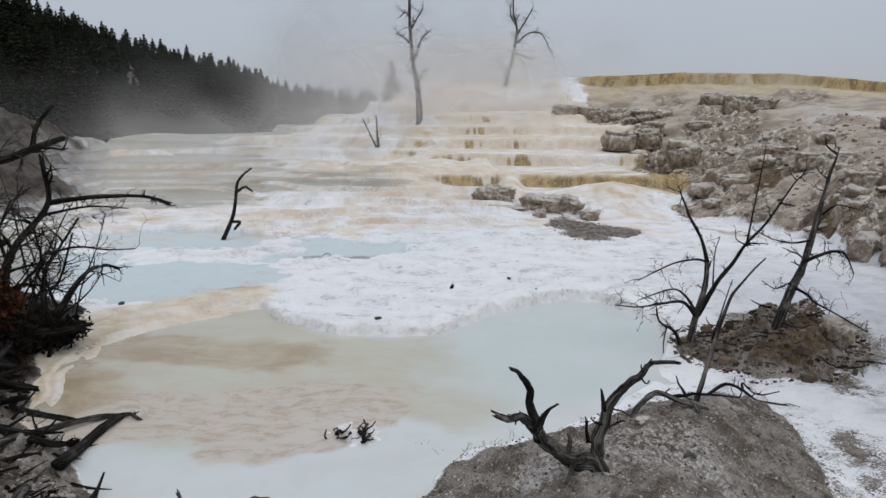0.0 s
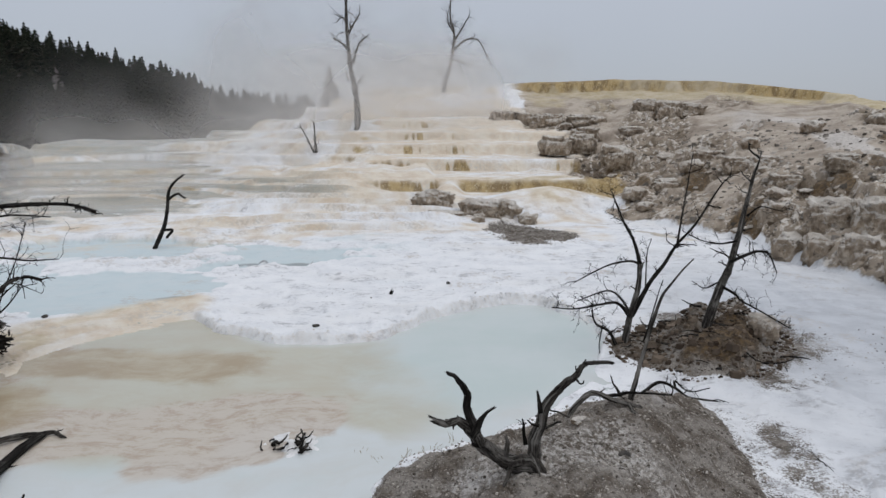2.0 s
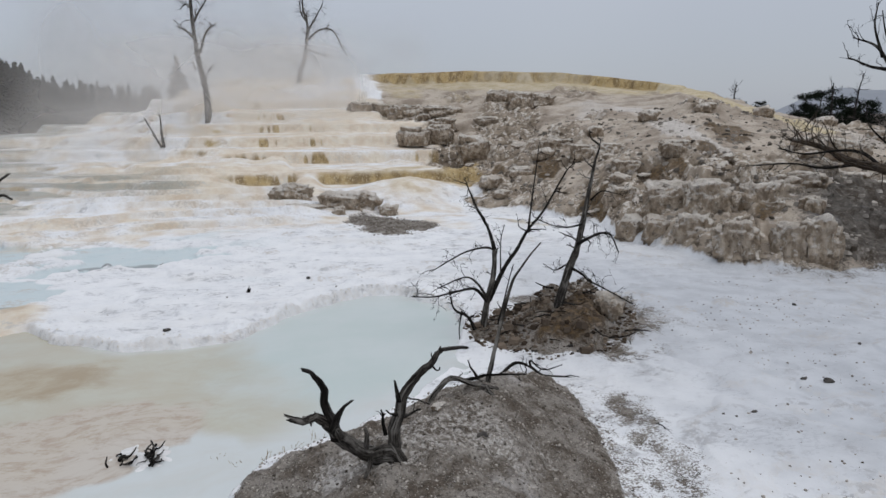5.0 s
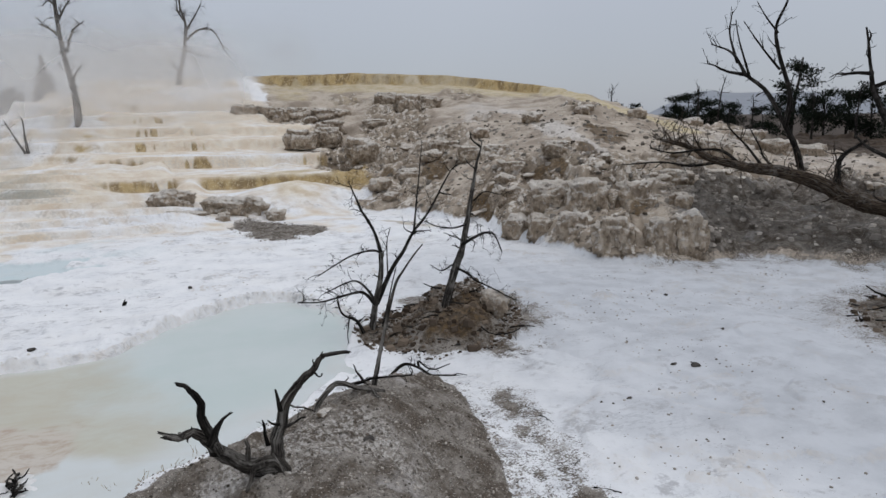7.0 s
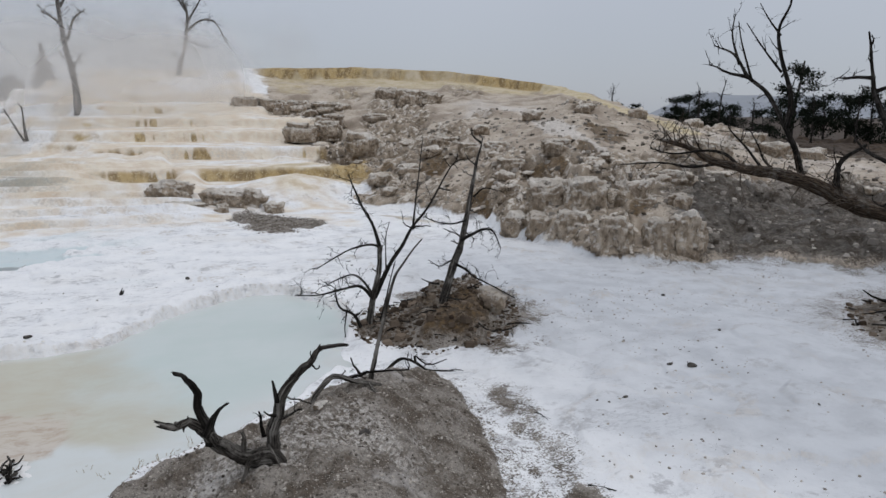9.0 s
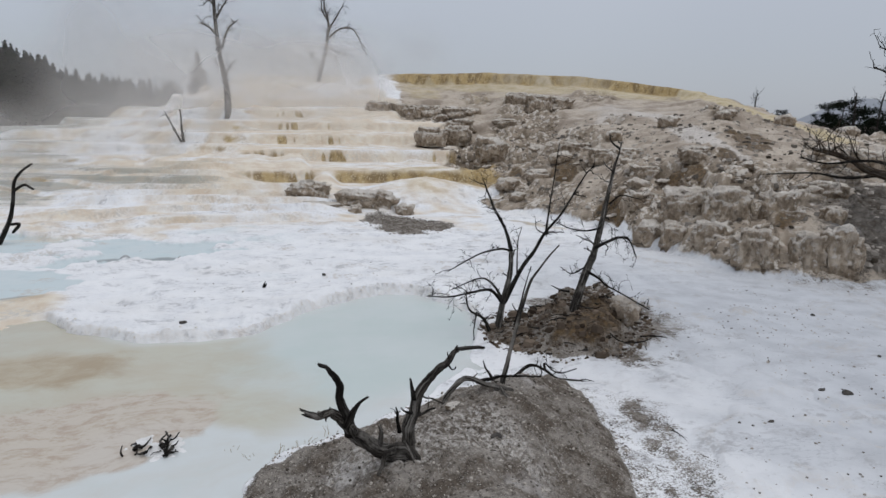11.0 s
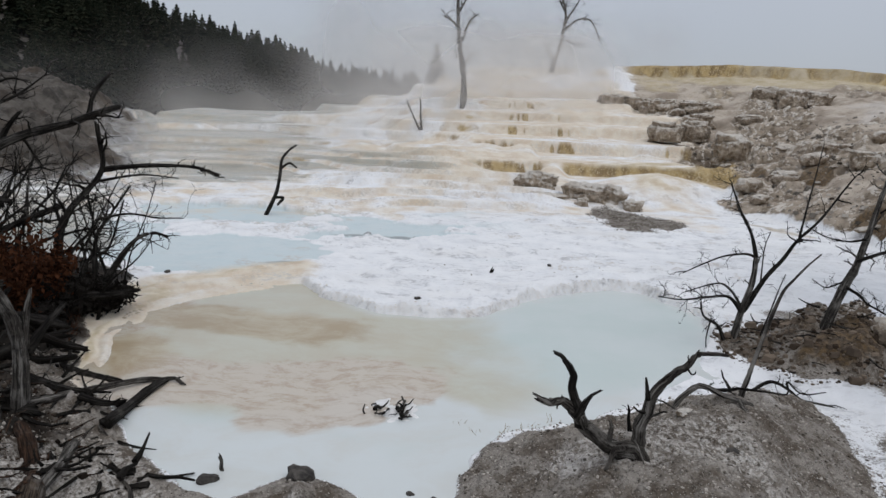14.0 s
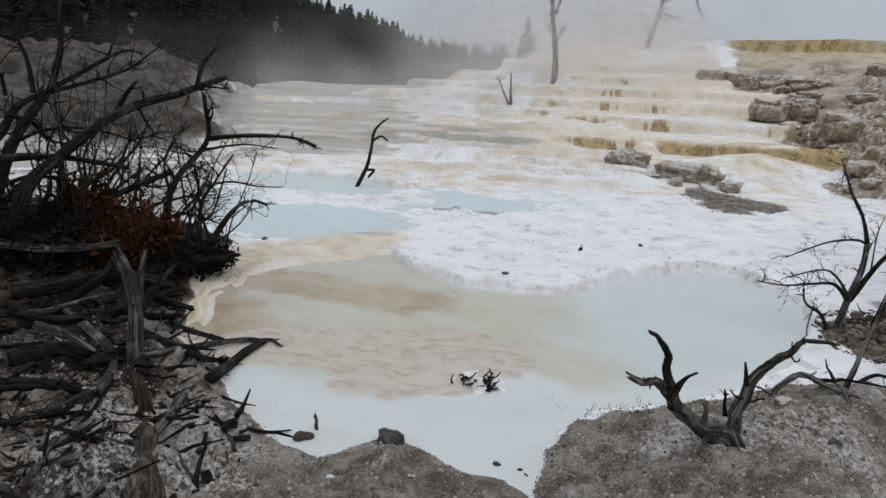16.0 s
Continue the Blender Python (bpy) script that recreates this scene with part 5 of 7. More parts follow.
limb(shrub_a, "limb", [(3.32, 8.95, 0.47), (3.51, 8.93, 0.89), (3.70, 8.92, 1.15), (3.85, 8.91, 1.41), (4.08, 8.87, 1.71), (4.31, 8.82, 2.12), (4.42, 8.83, 2.29)], 0.04, 0.008, WOOD_DARK, 12, 0.3, seed=21, again=2)
limb(shrub_a, "limb", [(3.87, 8.90, 1.45), (3.90, 8.87, 1.82), (3.94, 8.84, 2.22), (3.96, 8.81, 2.62)], 0.016, 0.005, WOOD_DARK, 7, 0.25, seed=22, again=2)
limb(shrub_a, "limb", [(3.39, 8.92, 1.18), (3.26, 8.89, 1.23), (3.00, 8.89, 1.19), (2.73, 8.89, 1.07), (2.49, 8.88, 0.95)], 0.018, 0.006, WOOD_DARK, 9, 0.25, seed=23, again=2)
limb(shrub_a, "limb", [(3.30, 8.95, 0.45), (3.12, 8.91, 0.66), (2.84, 8.89, 0.65), (2.52, 8.87, 0.61), (2.21, 8.84, 0.64)], 0.024, 0.006, WOOD_DARK, 14, 0.3, seed=24, again=2)
limb(shrub_a, "limb", [(3.30, 8.95, 0.51), (3.18, 9.10, 0.71), (3.04, 9.25, 0.74), (2.72, 9.44, 0.57)], 0.02, 0.006, WOOD_DARK, 10, 0.28, seed=25, again=2)
limb(shrub_a, "limb", [(3.15, 8.95, 0.01), (3.00, 8.89, 0.27), (2.81, 8.84, 0.40), (2.72, 8.77, 0.61)], 0.024, 0.008, WOOD_DARK, 9, 0.25, seed=26, again=2)
limb(shrub_a, "limb", [(2.91, 8.87, 0.38), (2.85, 8.78, 0.14), (2.86, 8.67, -0.02)], 0.012, 0.005, WOOD_DARK, 5, 0.12, droop=0.3, seed=27, again=2)
limb(shrub_a, "limb", [(3.47, 8.89, 0.85), (3.50, 8.99, 1.29), (3.58, 9.07, 1.50)], 0.012, 0.005, WOOD_DARK, 5, 0.2, seed=28, again=2)
shrub_b = thing("dead_shrub", (4.25, 8.80, 0.28), "leaning dead shrub with a pale grey stem on a mound", "dead shrub", "shrubs on the mound")
limb(shrub_b, "trunk", [(4.27, 8.87, 0.11), (4.45, 8.83, 0.86), (4.57, 8.81, 1.22), (4.65, 8.80, 1.59), (4.74, 8.80, 2.10), (4.82, 8.80, 2.41), (4.87, 8.81, 2.64)], 0.07, 0.008, WOOD_GREY, 9, 0.3, seed=29, again=2)
limb(shrub_b, "limb", [(4.54, 8.75, 1.23), (4.71, 8.61, 1.36), (4.79, 8.51, 1.41), (4.86, 8.41, 1.39), (4.93, 8.32, 1.17)], 0.022, 0.006, WOOD_DARK, 14, 0.25, droop=0.25, seed=30, again=2)
limb(shrub_b, "limb", [(4.59, 8.72, 1.51), (4.44, 8.90, 1.45), (4.28, 9.09, 1.46), (4.10, 9.27, 1.55)], 0.014, 0.005, WOOD_DARK, 9, 0.25, seed=31, again=2)
limb(shrub_b, "limb", [(4.72, 8.77, 1.83), (4.84, 8.65, 1.96), (5.01, 8.50, 1.93)], 0.012, 0.005, WOOD_DARK, 7, 0.25, seed=32, again=2)
limb(shrub_b, "limb", [(4.45, 8.79, 0.90), (4.57, 8.65, 0.83), (4.62, 8.54, 0.75), (4.74, 8.39, 0.68), (5.06, 8.13, 0.50)], 0.022, 0.006, WOOD_DARK, 10, 0.25, seed=33, again=2)
limb(shrub_b, "limb", [(4.42, 8.80, 0.95), (4.31, 8.96, 0.84), (4.20, 9.12, 0.90)], 0.012, 0.005, WOOD_DARK, 7, 0.2, seed=34, again=2)
lone_stick = thing("dead_stick", (-5.38, 17.02, 0.11), "crooked black dead stick standing in the white pan", "dead tree")
limb(lone_stick, "stem", [(-5.39, 17.05, 0.02), (-5.14, 17.13, 0.57), (-5.05, 17.16, 0.97), (-5.00, 17.17, 1.38), (-4.88, 17.20, 1.61), (-4.70, 17.26, 1.77)], 0.06, 0.025, WOOD_DARK, 3, 0.12, seed=35, snapped=True)
limb(lone_stick, "limb", [(-5.03, 17.16, 1.21), (-4.81, 17.17, 1.34), (-4.64, 17.17, 1.25)], 0.035, 0.02, WOOD_DARK, 2, 0.1, seed=36)
limb(lone_stick, "limb", [(-5.17, 17.12, 0.49), (-4.95, 17.11, 0.50), (-5.06, 17.00, 0.33)], 0.03, 0.03, WOOD_DARK, seed=37)
tall_tree = thing("dead_tree", (-1.24, 36.65, 2.65), "tall bare dead tree standing in steam on the terraces", "dead tree", "tall dead trees")
limb(tall_tree, "trunk", [(-1.24, 36.69, 2.48), (-1.32, 36.69, 4.20), (-1.54, 36.68, 5.53), (-1.62, 36.68, 6.71), (-1.70, 36.67, 8.13), (-1.77, 36.67, 10.21), (-1.71, 36.67, 11.99)], 0.19, 0.04, WOOD_GREY, 30, 0.9, seed=38, again=2)
limb(tall_tree, "limb", [(-1.43, 36.69, 5.96), (-1.09, 36.30, 6.82), (-0.70, 35.91, 7.16)], 0.07, 0.02, WOOD_GREY, 11, 0.6, seed=39)
limb(tall_tree, "limb", [(-1.59, 36.68, 6.55), (-1.99, 36.91, 6.93), (-2.39, 37.14, 7.16)], 0.06, 0.02, WOOD_GREY, 11, 0.5, seed=40)
limb(tall_tree, "limb", [(-1.29, 36.69, 4.53), (-1.15, 36.55, 5.01), (-0.87, 36.40, 5.39)], 0.06, 0.02, WOOD_GREY, 8, 0.4, seed=41)
limb(tall_tree, "limb", [(-1.62, 36.68, 7.35), (-1.32, 36.69, 7.86), (-1.04, 36.70, 8.32)], 0.07, 0.02, WOOD_GREY, 14, 0.6, seed=42)
limb(tall_tree, "limb", [(-1.46, 36.69, 5.15), (-1.69, 36.83, 5.26), (-1.80, 36.97, 5.54)], 0.04, 0.015, WOOD_GREY, 5, 0.3, seed=43)
limb(tall_tree, "limb", [(-1.67, 36.68, 7.87), (-1.94, 36.66, 8.12), (-2.19, 36.65, 7.90)], 0.04, 0.015, WOOD_GREY, 8, 0.5, seed=44)
limb(tall_tree, "limb", [(-1.72, 36.67, 9.18), (-1.34, 36.69, 9.98), (-1.18, 36.70, 10.75)], 0.05, 0.015, WOOD_GREY, 11, 0.8, seed=45)
crest_tree = thing("dead_tree", (3.83, 45.18, 5.20), "bare dead tree with spreading limbs on the crest", "dead tree", "tall dead trees")
limb(crest_tree, "trunk", [(3.80, 45.23, 4.81), (3.93, 45.22, 5.58), (4.12, 45.20, 6.16), (4.37, 45.18, 7.24), (4.45, 45.17, 8.18), (4.33, 45.18, 8.88), (4.21, 45.20, 9.60), (4.23, 45.19, 11.55)], 0.17, 0.04, WOOD_GREY, 28, 1.0, seed=46, again=2)
limb(crest_tree, "limb", [(3.92, 45.22, 5.68), (3.55, 45.00, 6.12), (3.13, 44.78, 6.80)], 0.07, 0.02, WOOD_GREY, 11, 0.6, seed=47)
limb(crest_tree, "limb", [(4.44, 45.17, 7.48), (5.15, 44.85, 8.07), (5.77, 44.52, 8.06), (6.12, 44.22, 7.58), (6.38, 43.93, 6.84)], 0.08, 0.02, WOOD_GREY, 16, 0.8, droop=0.1, seed=48)
limb(crest_tree, "limb", [(4.22, 45.20, 6.53), (4.80, 45.39, 6.57), (5.01, 45.62, 6.11)], 0.05, 0.02, WOOD_GREY, 8, 0.6, seed=49)
limb(crest_tree, "limb", [(4.46, 45.17, 8.02), (4.99, 45.12, 8.79), (5.38, 45.07, 9.50)], 0.06, 0.02, WOOD_GREY, 11, 0.8, seed=50)
limb(crest_tree, "limb", [(4.31, 45.19, 6.94), (5.05, 45.11, 6.69), (5.57, 45.05, 6.47)], 0.05, 0.02, WOOD_GREY, 8, 0.7, seed=51)
limb(crest_tree, "limb", [(4.37, 45.18, 8.61), (4.08, 45.21, 9.13), (4.10, 45.21, 9.92)], 0.05, 0.02, WOOD_GREY, 8, 0.7, seed=52)
thin_snag = thing("dead_sapling", (-3.01, 32.23, 1.82), "two thin dead stems on a misty terrace", "dead tree")
limb(thin_snag, "stem", [(-3.02, 32.27, 1.69), (-3.30, 32.24, 2.28), (-3.61, 32.21, 2.93)], 0.06, 0.02, WOOD_GREY, 6, 0.4, seed=53)
limb(thin_snag, "stem", [(-2.94, 32.28, 1.69), (-3.00, 32.37, 2.41), (-3.05, 32.47, 3.05)], 0.06, 0.02, WOOD_GREY, 6, 0.3, seed=54)
fallen_tree = thing("fallen_tree", (16.45, 10.53, 0.68), "large fallen dead tree with upright bare limbs on the rocky bank", "dead tree")
limb(fallen_tree, "trunk", [(14.6, 7.6, 0.75), (14.3, 8.53, 1.02), (13.99, 9.38, 1.24), (13.81, 10.36, 1.56), (13.57, 11.32, 1.67), (13.40, 12.16, 1.80), (13.10, 13.07, 1.99), (13.07, 13.69, 2.27), (12.95, 14.37, 2.41)], 0.24, 0.035, WOOD_BROWN, 56, 0.85, lift=0.6, seed=55)
limb(fallen_tree, "limb", [(14.00, 10.96, 1.56), (13.83, 11.09, 2.26), (13.65, 11.23, 2.73), (13.34, 11.52, 3.42), (12.97, 11.84, 3.84)], 0.075, 0.035, WOOD_DARK, 8, 0.6, seed=56)
limb(fallen_tree, "limb", [(12.97, 11.84, 3.84), (12.56, 11.99, 3.93), (12.16, 12.10, 4.08)], 0.04, 0.012, WOOD_DARK, 5, 0.5, seed=57)
limb(fallen_tree, "limb", [(13.01, 11.81, 3.80), (12.92, 12.18, 4.33), (12.79, 12.60, 4.53)], 0.04, 0.012, WOOD_DARK, 5, 0.5, seed=58)
limb(fallen_tree, "limb", [(12.94, 12.02, 4.10), (12.95, 12.30, 4.75), (13.10, 12.43, 5.24)], 0.035, 0.01, WOOD_DARK, 5, 0.5, seed=59)
limb(fallen_tree, "limb", [(13.07, 11.74, 3.72), (12.81, 11.87, 4.52), (12.66, 11.88, 4.99)], 0.03, 0.01, WOOD_DARK, 4, 0.4, seed=60)
limb(fallen_tree, "limb", [(13.57, 11.17, 2.74), (13.54, 11.11, 3.41), (13.33, 11.26, 4.21), (13.23, 11.29, 4.79), (13.30, 11.12, 5.31), (13.22, 11.12, 5.57)], 0.06, 0.012, WOOD_DARK, 5, 0.5, seed=61)
limb(fallen_tree, "limb", [(13.37, 11.25, 3.92), (13.03, 11.41, 4.34), (12.63, 11.62, 4.92)], 0.03, 0.01, WOOD_DARK, 7, 0.45, seed=62)
limb(fallen_tree, "limb", [(13.24, 11.25, 4.68), (13.23, 11.56, 5.01), (13.23, 11.86, 5.40)], 0.025, 0.01, WOOD_DARK, 4, 0.4, seed=63)
limb(fallen_tree, "limb", [(13.30, 11.18, 3.82), (13.50, 11.25, 3.95), (13.76, 11.25, 4.05)], 0.025, 0.01, WOOD_DARK, 2, 0.3, seed=64)
limb(fallen_tree, "limb", [(13.85, 10.01, 1.42), (13.79, 9.97, 1.91), (13.83, 9.81, 2.21), (13.94, 9.54, 2.44)], 0.07, 0.03, WOOD_DARK, 7, 0.5, seed=65)
limb(fallen_tree, "limb", [(13.75, 11.73, 1.68), (13.40, 11.92, 2.18), (13.07, 12.08, 2.53), (12.87, 12.09, 2.70)], 0.04, 0.012, WOOD_DARK, 7, 0.4, seed=66)
limb(fallen_tree, "limb", [(13.63, 12.31, 1.75), (13.32, 12.57, 2.11), (12.92, 12.90, 2.15), (12.41, 13.31, 2.07), (11.97, 13.63, 2.20)], 0.045, 0.012, WOOD_DARK, 12, 0.5, seed=67)
limb(fallen_tree, "limb", [(13.65, 12.87, 1.86), (12.95, 13.29, 1.75), (12.32, 13.60, 1.85), (11.46, 14.05, 1.78)], 0.04, 0.01, WOOD_DARK, 12, 0.5, seed=68)
limb(fallen_tree, "limb", [(13.99, 11.29, 1.59), (13.76, 11.77, 1.94), (13.72, 12.01, 2.32), (13.70, 12.24, 2.65)], 0.035, 0.012, WOOD_DARK, 5, 0.4, seed=69)
leaning_tree = thing("dead_tree", (14.00, 8.17, 1.12), "leaning bare dead tree beside a fallen trunk", "dead tree")
limb(leaning_tree, "trunk", [(14.18, 7.86, -0.07), (13.97, 8.21, 1.30), (13.74, 8.58, 2.06), (13.53, 8.90, 2.88), (13.41, 9.08, 3.47), (13.33, 9.20, 3.94), (13.27, 9.28, 4.54)], 0.13, 0.02, WOOD_DARK, 7, 0.4, seed=70)
limb(leaning_tree, "limb", [(13.41, 9.08, 3.47), (13.47, 8.75, 3.63), (13.42, 8.58, 4.02), (13.43, 8.32, 4.21)], 0.05, 0.015, WOOD_DARK, 9, 0.4, seed=71)
limb(leaning_tree, "limb", [(13.37, 9.13, 3.71), (13.35, 9.51, 3.72), (13.33, 9.87, 3.74)], 0.04, 0.012, WOOD_DARK, 8, 0.3, seed=72)
limb(leaning_tree, "limb", [(13.77, 8.53, 1.99), (13.65, 9.18, 2.28), (13.66, 9.59, 2.56)], 0.05, 0.015, WOOD_DARK, 7, 0.4, seed=73)
limb(leaning_tree, "limb", [(13.89, 8.34, 1.57), (13.66, 8.52, 1.56), (13.43, 8.69, 1.32)], 0.04, 0.015, WOOD_DARK, 7, 0.4, seed=74)
limb(leaning_tree, "limb", [(13.86, 8.39, 1.67), (13.87, 8.19, 2.33), (13.90, 7.94, 2.75)], 0.05, 0.015, WOOD_DARK, 7, 0.4, seed=75)
thicket = thing("dead_tree", (-4.15, 5.58, 0.38), "toppled dead tree with tangled black limbs on the bank", "dead tree")
limb(thicket, "trunk", [(-6.93, 6.78, 0.53), (-6.67, 7.15, 0.91), (-6.54, 7.37, 1.33), (-6.30, 7.69, 1.72), (-5.87, 8.11, 2.21), (-5.51, 8.45, 2.42), (-5.17, 8.76, 2.58), (-4.81, 9.05, 2.73)], 0.11, 0.04, WOOD_DARK, 13, 0.62, seed=76)
limb(thicket, "limb", [(-5.99, 8.34, 2.22), (-5.82, 8.34, 2.45), (-5.66, 8.32, 2.62)], 0.04, 0.02, WOOD_DARK, 3, 0.25, seed=77, snapped=True)
limb(thicket, "limb", [(-5.11, 8.89, 2.63), (-5.08, 8.96, 2.87), (-4.92, 9.10, 3.13)], 0.035, 0.02, WOOD_DARK, 8, 0.15, seed=78)
limb(thicket, "limb", [(-5.61, 8.83, -0.08), (-5.60, 8.86, 0.94), (-5.52, 8.93, 1.26), (-5.34, 9.06, 1.58), (-5.14, 9.19, 1.91), (-5.17, 9.20, 2.47)], 0.07, 0.03, WOOD_DARK, 10, 0.44, seed=79, snapped=True)
limb(thicket, "limb", [(-5.15, 9.21, 1.90), (-4.92, 9.27, 1.93), (-4.54, 9.40, 1.96), (-4.05, 9.56, 1.95), (-3.72, 9.63, 1.84)], 0.045, 0.015, WOOD_DARK, 23, 0.15, lift=0.1, seed=80)
limb(thicket, "limb", [(-5.21, 9.17, 1.74), (-4.79, 9.50, 1.81), (-4.38, 9.80, 1.75)], 0.025, 0.007, WOOD_DARK, 10, 0.44, seed=81)
limb(thicket, "limb", [(-5.21, 8.94, -0.01), (-5.24, 8.99, 0.55), (-5.21, 9.06, 1.03), (-5.06, 9.20, 1.31), (-4.87, 9.35, 1.68)], 0.05, 0.012, WOOD_DARK, 13, 0.5, seed=82)
limb(thicket, "limb", [(-5.08, 8.90, 0.39), (-4.78, 9.02, 0.87), (-4.53, 9.11, 1.07), (-4.29, 9.18, 1.04)], 0.045, 0.012, WOOD_DARK, 10, 0.38, seed=83)
limb(thicket, "limb", [(-5.18, 9.08, 1.24), (-4.81, 9.19, 1.32), (-4.44, 9.30, 1.26), (-4.14, 9.36, 1.26)], 0.018, 0.006, WOOD_DARK, 11, 0.44, seed=84)
limb(thicket, "limb", [(-6.90, 7.08, 1.71), (-6.77, 7.27, 1.73), (-6.54, 7.54, 1.74), (-6.30, 7.80, 1.70), (-5.84, 8.20, 1.58)], 0.065, 0.03, WOOD_DARK, 6, 0.44, seed=85, snapped=True)
limb(thicket, "limb", [(-7.38, 7.60, 1.72), (-7.21, 7.81, 1.98), (-7.05, 8.00, 2.31), (-6.81, 8.25, 2.49), (-6.34, 8.66, 2.90), (-6.20, 8.80, 2.99)], 0.06, 0.02, WOOD_DARK, 13, 0.5, seed=86)
limb(thicket, "limb", [(-6.74, 8.16, 2.48), (-6.48, 8.48, 2.59), (-6.14, 8.84, 2.78), (-5.82, 9.17, 3.11)], 0.04, 0.012, WOOD_DARK, 13, 0.5, seed=87)
limb(thicket, "limb", [(-6.73, 8.16, 2.49), (-6.61, 8.25, 3.00), (-6.62, 8.25, 3.40), (-6.56, 8.30, 3.74)], 0.05, 0.015, WOOD_DARK, 11, 0.5, seed=88)
limb(thicket, "limb", [(-6.88, 8.04, 2.46), (-6.96, 8.07, 2.86), (-7.08, 8.07, 3.17), (-7.08, 8.17, 3.38), (-6.86, 8.44, 3.66)], 0.035, 0.012, WOOD_DARK, 8, 0.44, seed=89)
limb(thicket, "limb", [(-7.15, 7.54, 1.18), (-7.03, 7.73, 1.75), (-6.88, 7.95, 2.20), (-6.78, 8.12, 2.46)], 0.08, 0.04, WOOD_DARK, 8, 0.5, seed=90)
limb(thicket, "limb", [(-6.60, 7.88, 0.42), (-6.59, 7.89, 0.87), (-6.55, 7.92, 1.29), (-6.50, 7.96, 1.60)], 0.06, 0.03, WOOD_DARK, 6, 0.38, seed=91)
limb(thicket, "limb", [(-6.24, 8.89, 0.46), (-6.23, 9.07, 1.09), (-5.96, 9.39, 1.56), (-5.74, 9.68, 2.08)], 0.03, 0.008, WOOD_DARK, 15, 0.56, seed=92)
limb(thicket, "limb", [(-6.54, 8.56, 0.51), (-6.45, 8.75, 1.20), (-6.18, 9.06, 1.74), (-6.10, 9.23, 2.04)], 0.03, 0.008, WOOD_DARK, 15, 0.56, seed=93)
limb(thicket, "limb", [(-6.87, 8.56, 0.64), (-6.79, 8.75, 1.18), (-6.83, 8.85, 1.64), (-6.66, 9.09, 2.06)], 0.03, 0.008, WOOD_DARK, 15, 0.56, seed=94)
limb(thicket, "limb", [(-7.11, 7.84, 2.42), (-7.14, 7.82, 2.69), (-7.24, 7.73, 3.15)], 0.03, 0.01, WOOD_DARK, 10, 0.5, seed=95)
limb(thicket, "limb", [(-7.35, 7.76, 0.46), (-6.88, 8.25, 0.82), (-6.36, 8.73, 1.05), (-5.77, 9.20, 1.35)], 0.07, 0.04, WOOD_DARK, 10, 0.38, seed=96)
limb(thicket, "limb", [(-7.35, 7.21, 0.38), (-6.84, 7.75, 0.51), (-6.42, 8.15, 0.48), (-5.57, 8.79, 0.44), (-4.97, 9.19, 0.29)], 0.06, 0.03, WOOD_DARK, 13, 0.38, seed=97)
limb(thicket, "limb", [(-6.70, 8.19, 0.42), (-6.55, 8.38, 0.86), (-6.23, 8.70, 1.22), (-6.02, 8.92, 1.44)], 0.035, 0.01, WOOD_DARK, 16, 0.5, seed=98, again=2)
limb(thicket, "limb", [(-7.19, 7.77, 0.55), (-6.96, 8.06, 0.96), (-6.63, 8.41, 1.16), (-6.38, 8.68, 1.45)], 0.035, 0.01, WOOD_DARK, 16, 0.5, seed=99, again=2)
limb(thicket, "limb", [(-5.65, 8.92, 0.42), (-5.54, 9.06, 0.81), (-5.36, 9.24, 1.12), (-5.42, 9.29, 1.52)], 0.035, 0.01, WOOD_DARK, 16, 0.5, seed=100, again=2)
limb(thicket, "limb", [(-6.98, 7.95, 0.76), (-6.85, 8.15, 1.26), (-6.88, 8.21, 1.77), (-6.72, 8.43, 2.21)], 0.035, 0.01, WOOD_DARK, 16, 0.5, seed=101, again=2)
limb(thicket, "limb", [(-6.14, 8.60, 0.45), (-5.91, 8.83, 0.91), (-5.56, 9.13, 1.05), (-5.19, 9.41, 1.07)], 0.035, 0.01, WOOD_DARK, 16, 0.5, seed=102, again=2)
limb(thicket, "limb", [(-7.36, 7.61, 0.65), (-7.11, 7.93, 0.90), (-6.75, 8.32, 0.93), (-6.17, 8.82, 0.85)], 0.035, 0.01, WOOD_DARK, 16, 0.5, seed=103, again=2)
limb(thicket, "limb", [(-5.96, 8.72, 0.36), (-5.86, 8.87, 0.66), (-5.51, 9.16, 0.80), (-5.06, 9.48, 0.60)], 0.035, 0.01, WOOD_DARK, 16, 0.5, seed=104, again=2)
limb(thicket, "limb", [(-7.23, 7.73, 1.29), (-6.99, 8.04, 1.41), (-6.68, 8.37, 1.32), (-6.32, 8.72, 1.45)], 0.035, 0.01, WOOD_DARK, 16, 0.5, seed=105, again=2)
limb(thicket, "limb", [(-5.36, 8.86, 0.38), (-5.40, 9.11, 0.65), (-5.27, 9.45, 0.76), (-5.18, 9.76, 1.40)], 0.03, 0.01, WOOD_DARK, 18, 0.5, seed=106, again=2)
limb(thicket, "limb", [(-6.67, 7.96, 0.63), (-6.64, 8.27, 0.80), (-6.45, 8.71, 0.73), (-6.15, 9.20, 0.91)], 0.03, 0.01, WOOD_DARK, 18, 0.5, seed=107, again=2)
limb(thicket, "limb", [(-5.66, 8.68, 0.72), (-5.64, 8.96, 1.07), (-5.81, 9.14, 1.51), (-5.78, 9.42, 1.89)], 0.03, 0.01, WOOD_DARK, 18, 0.5, seed=108, again=2)
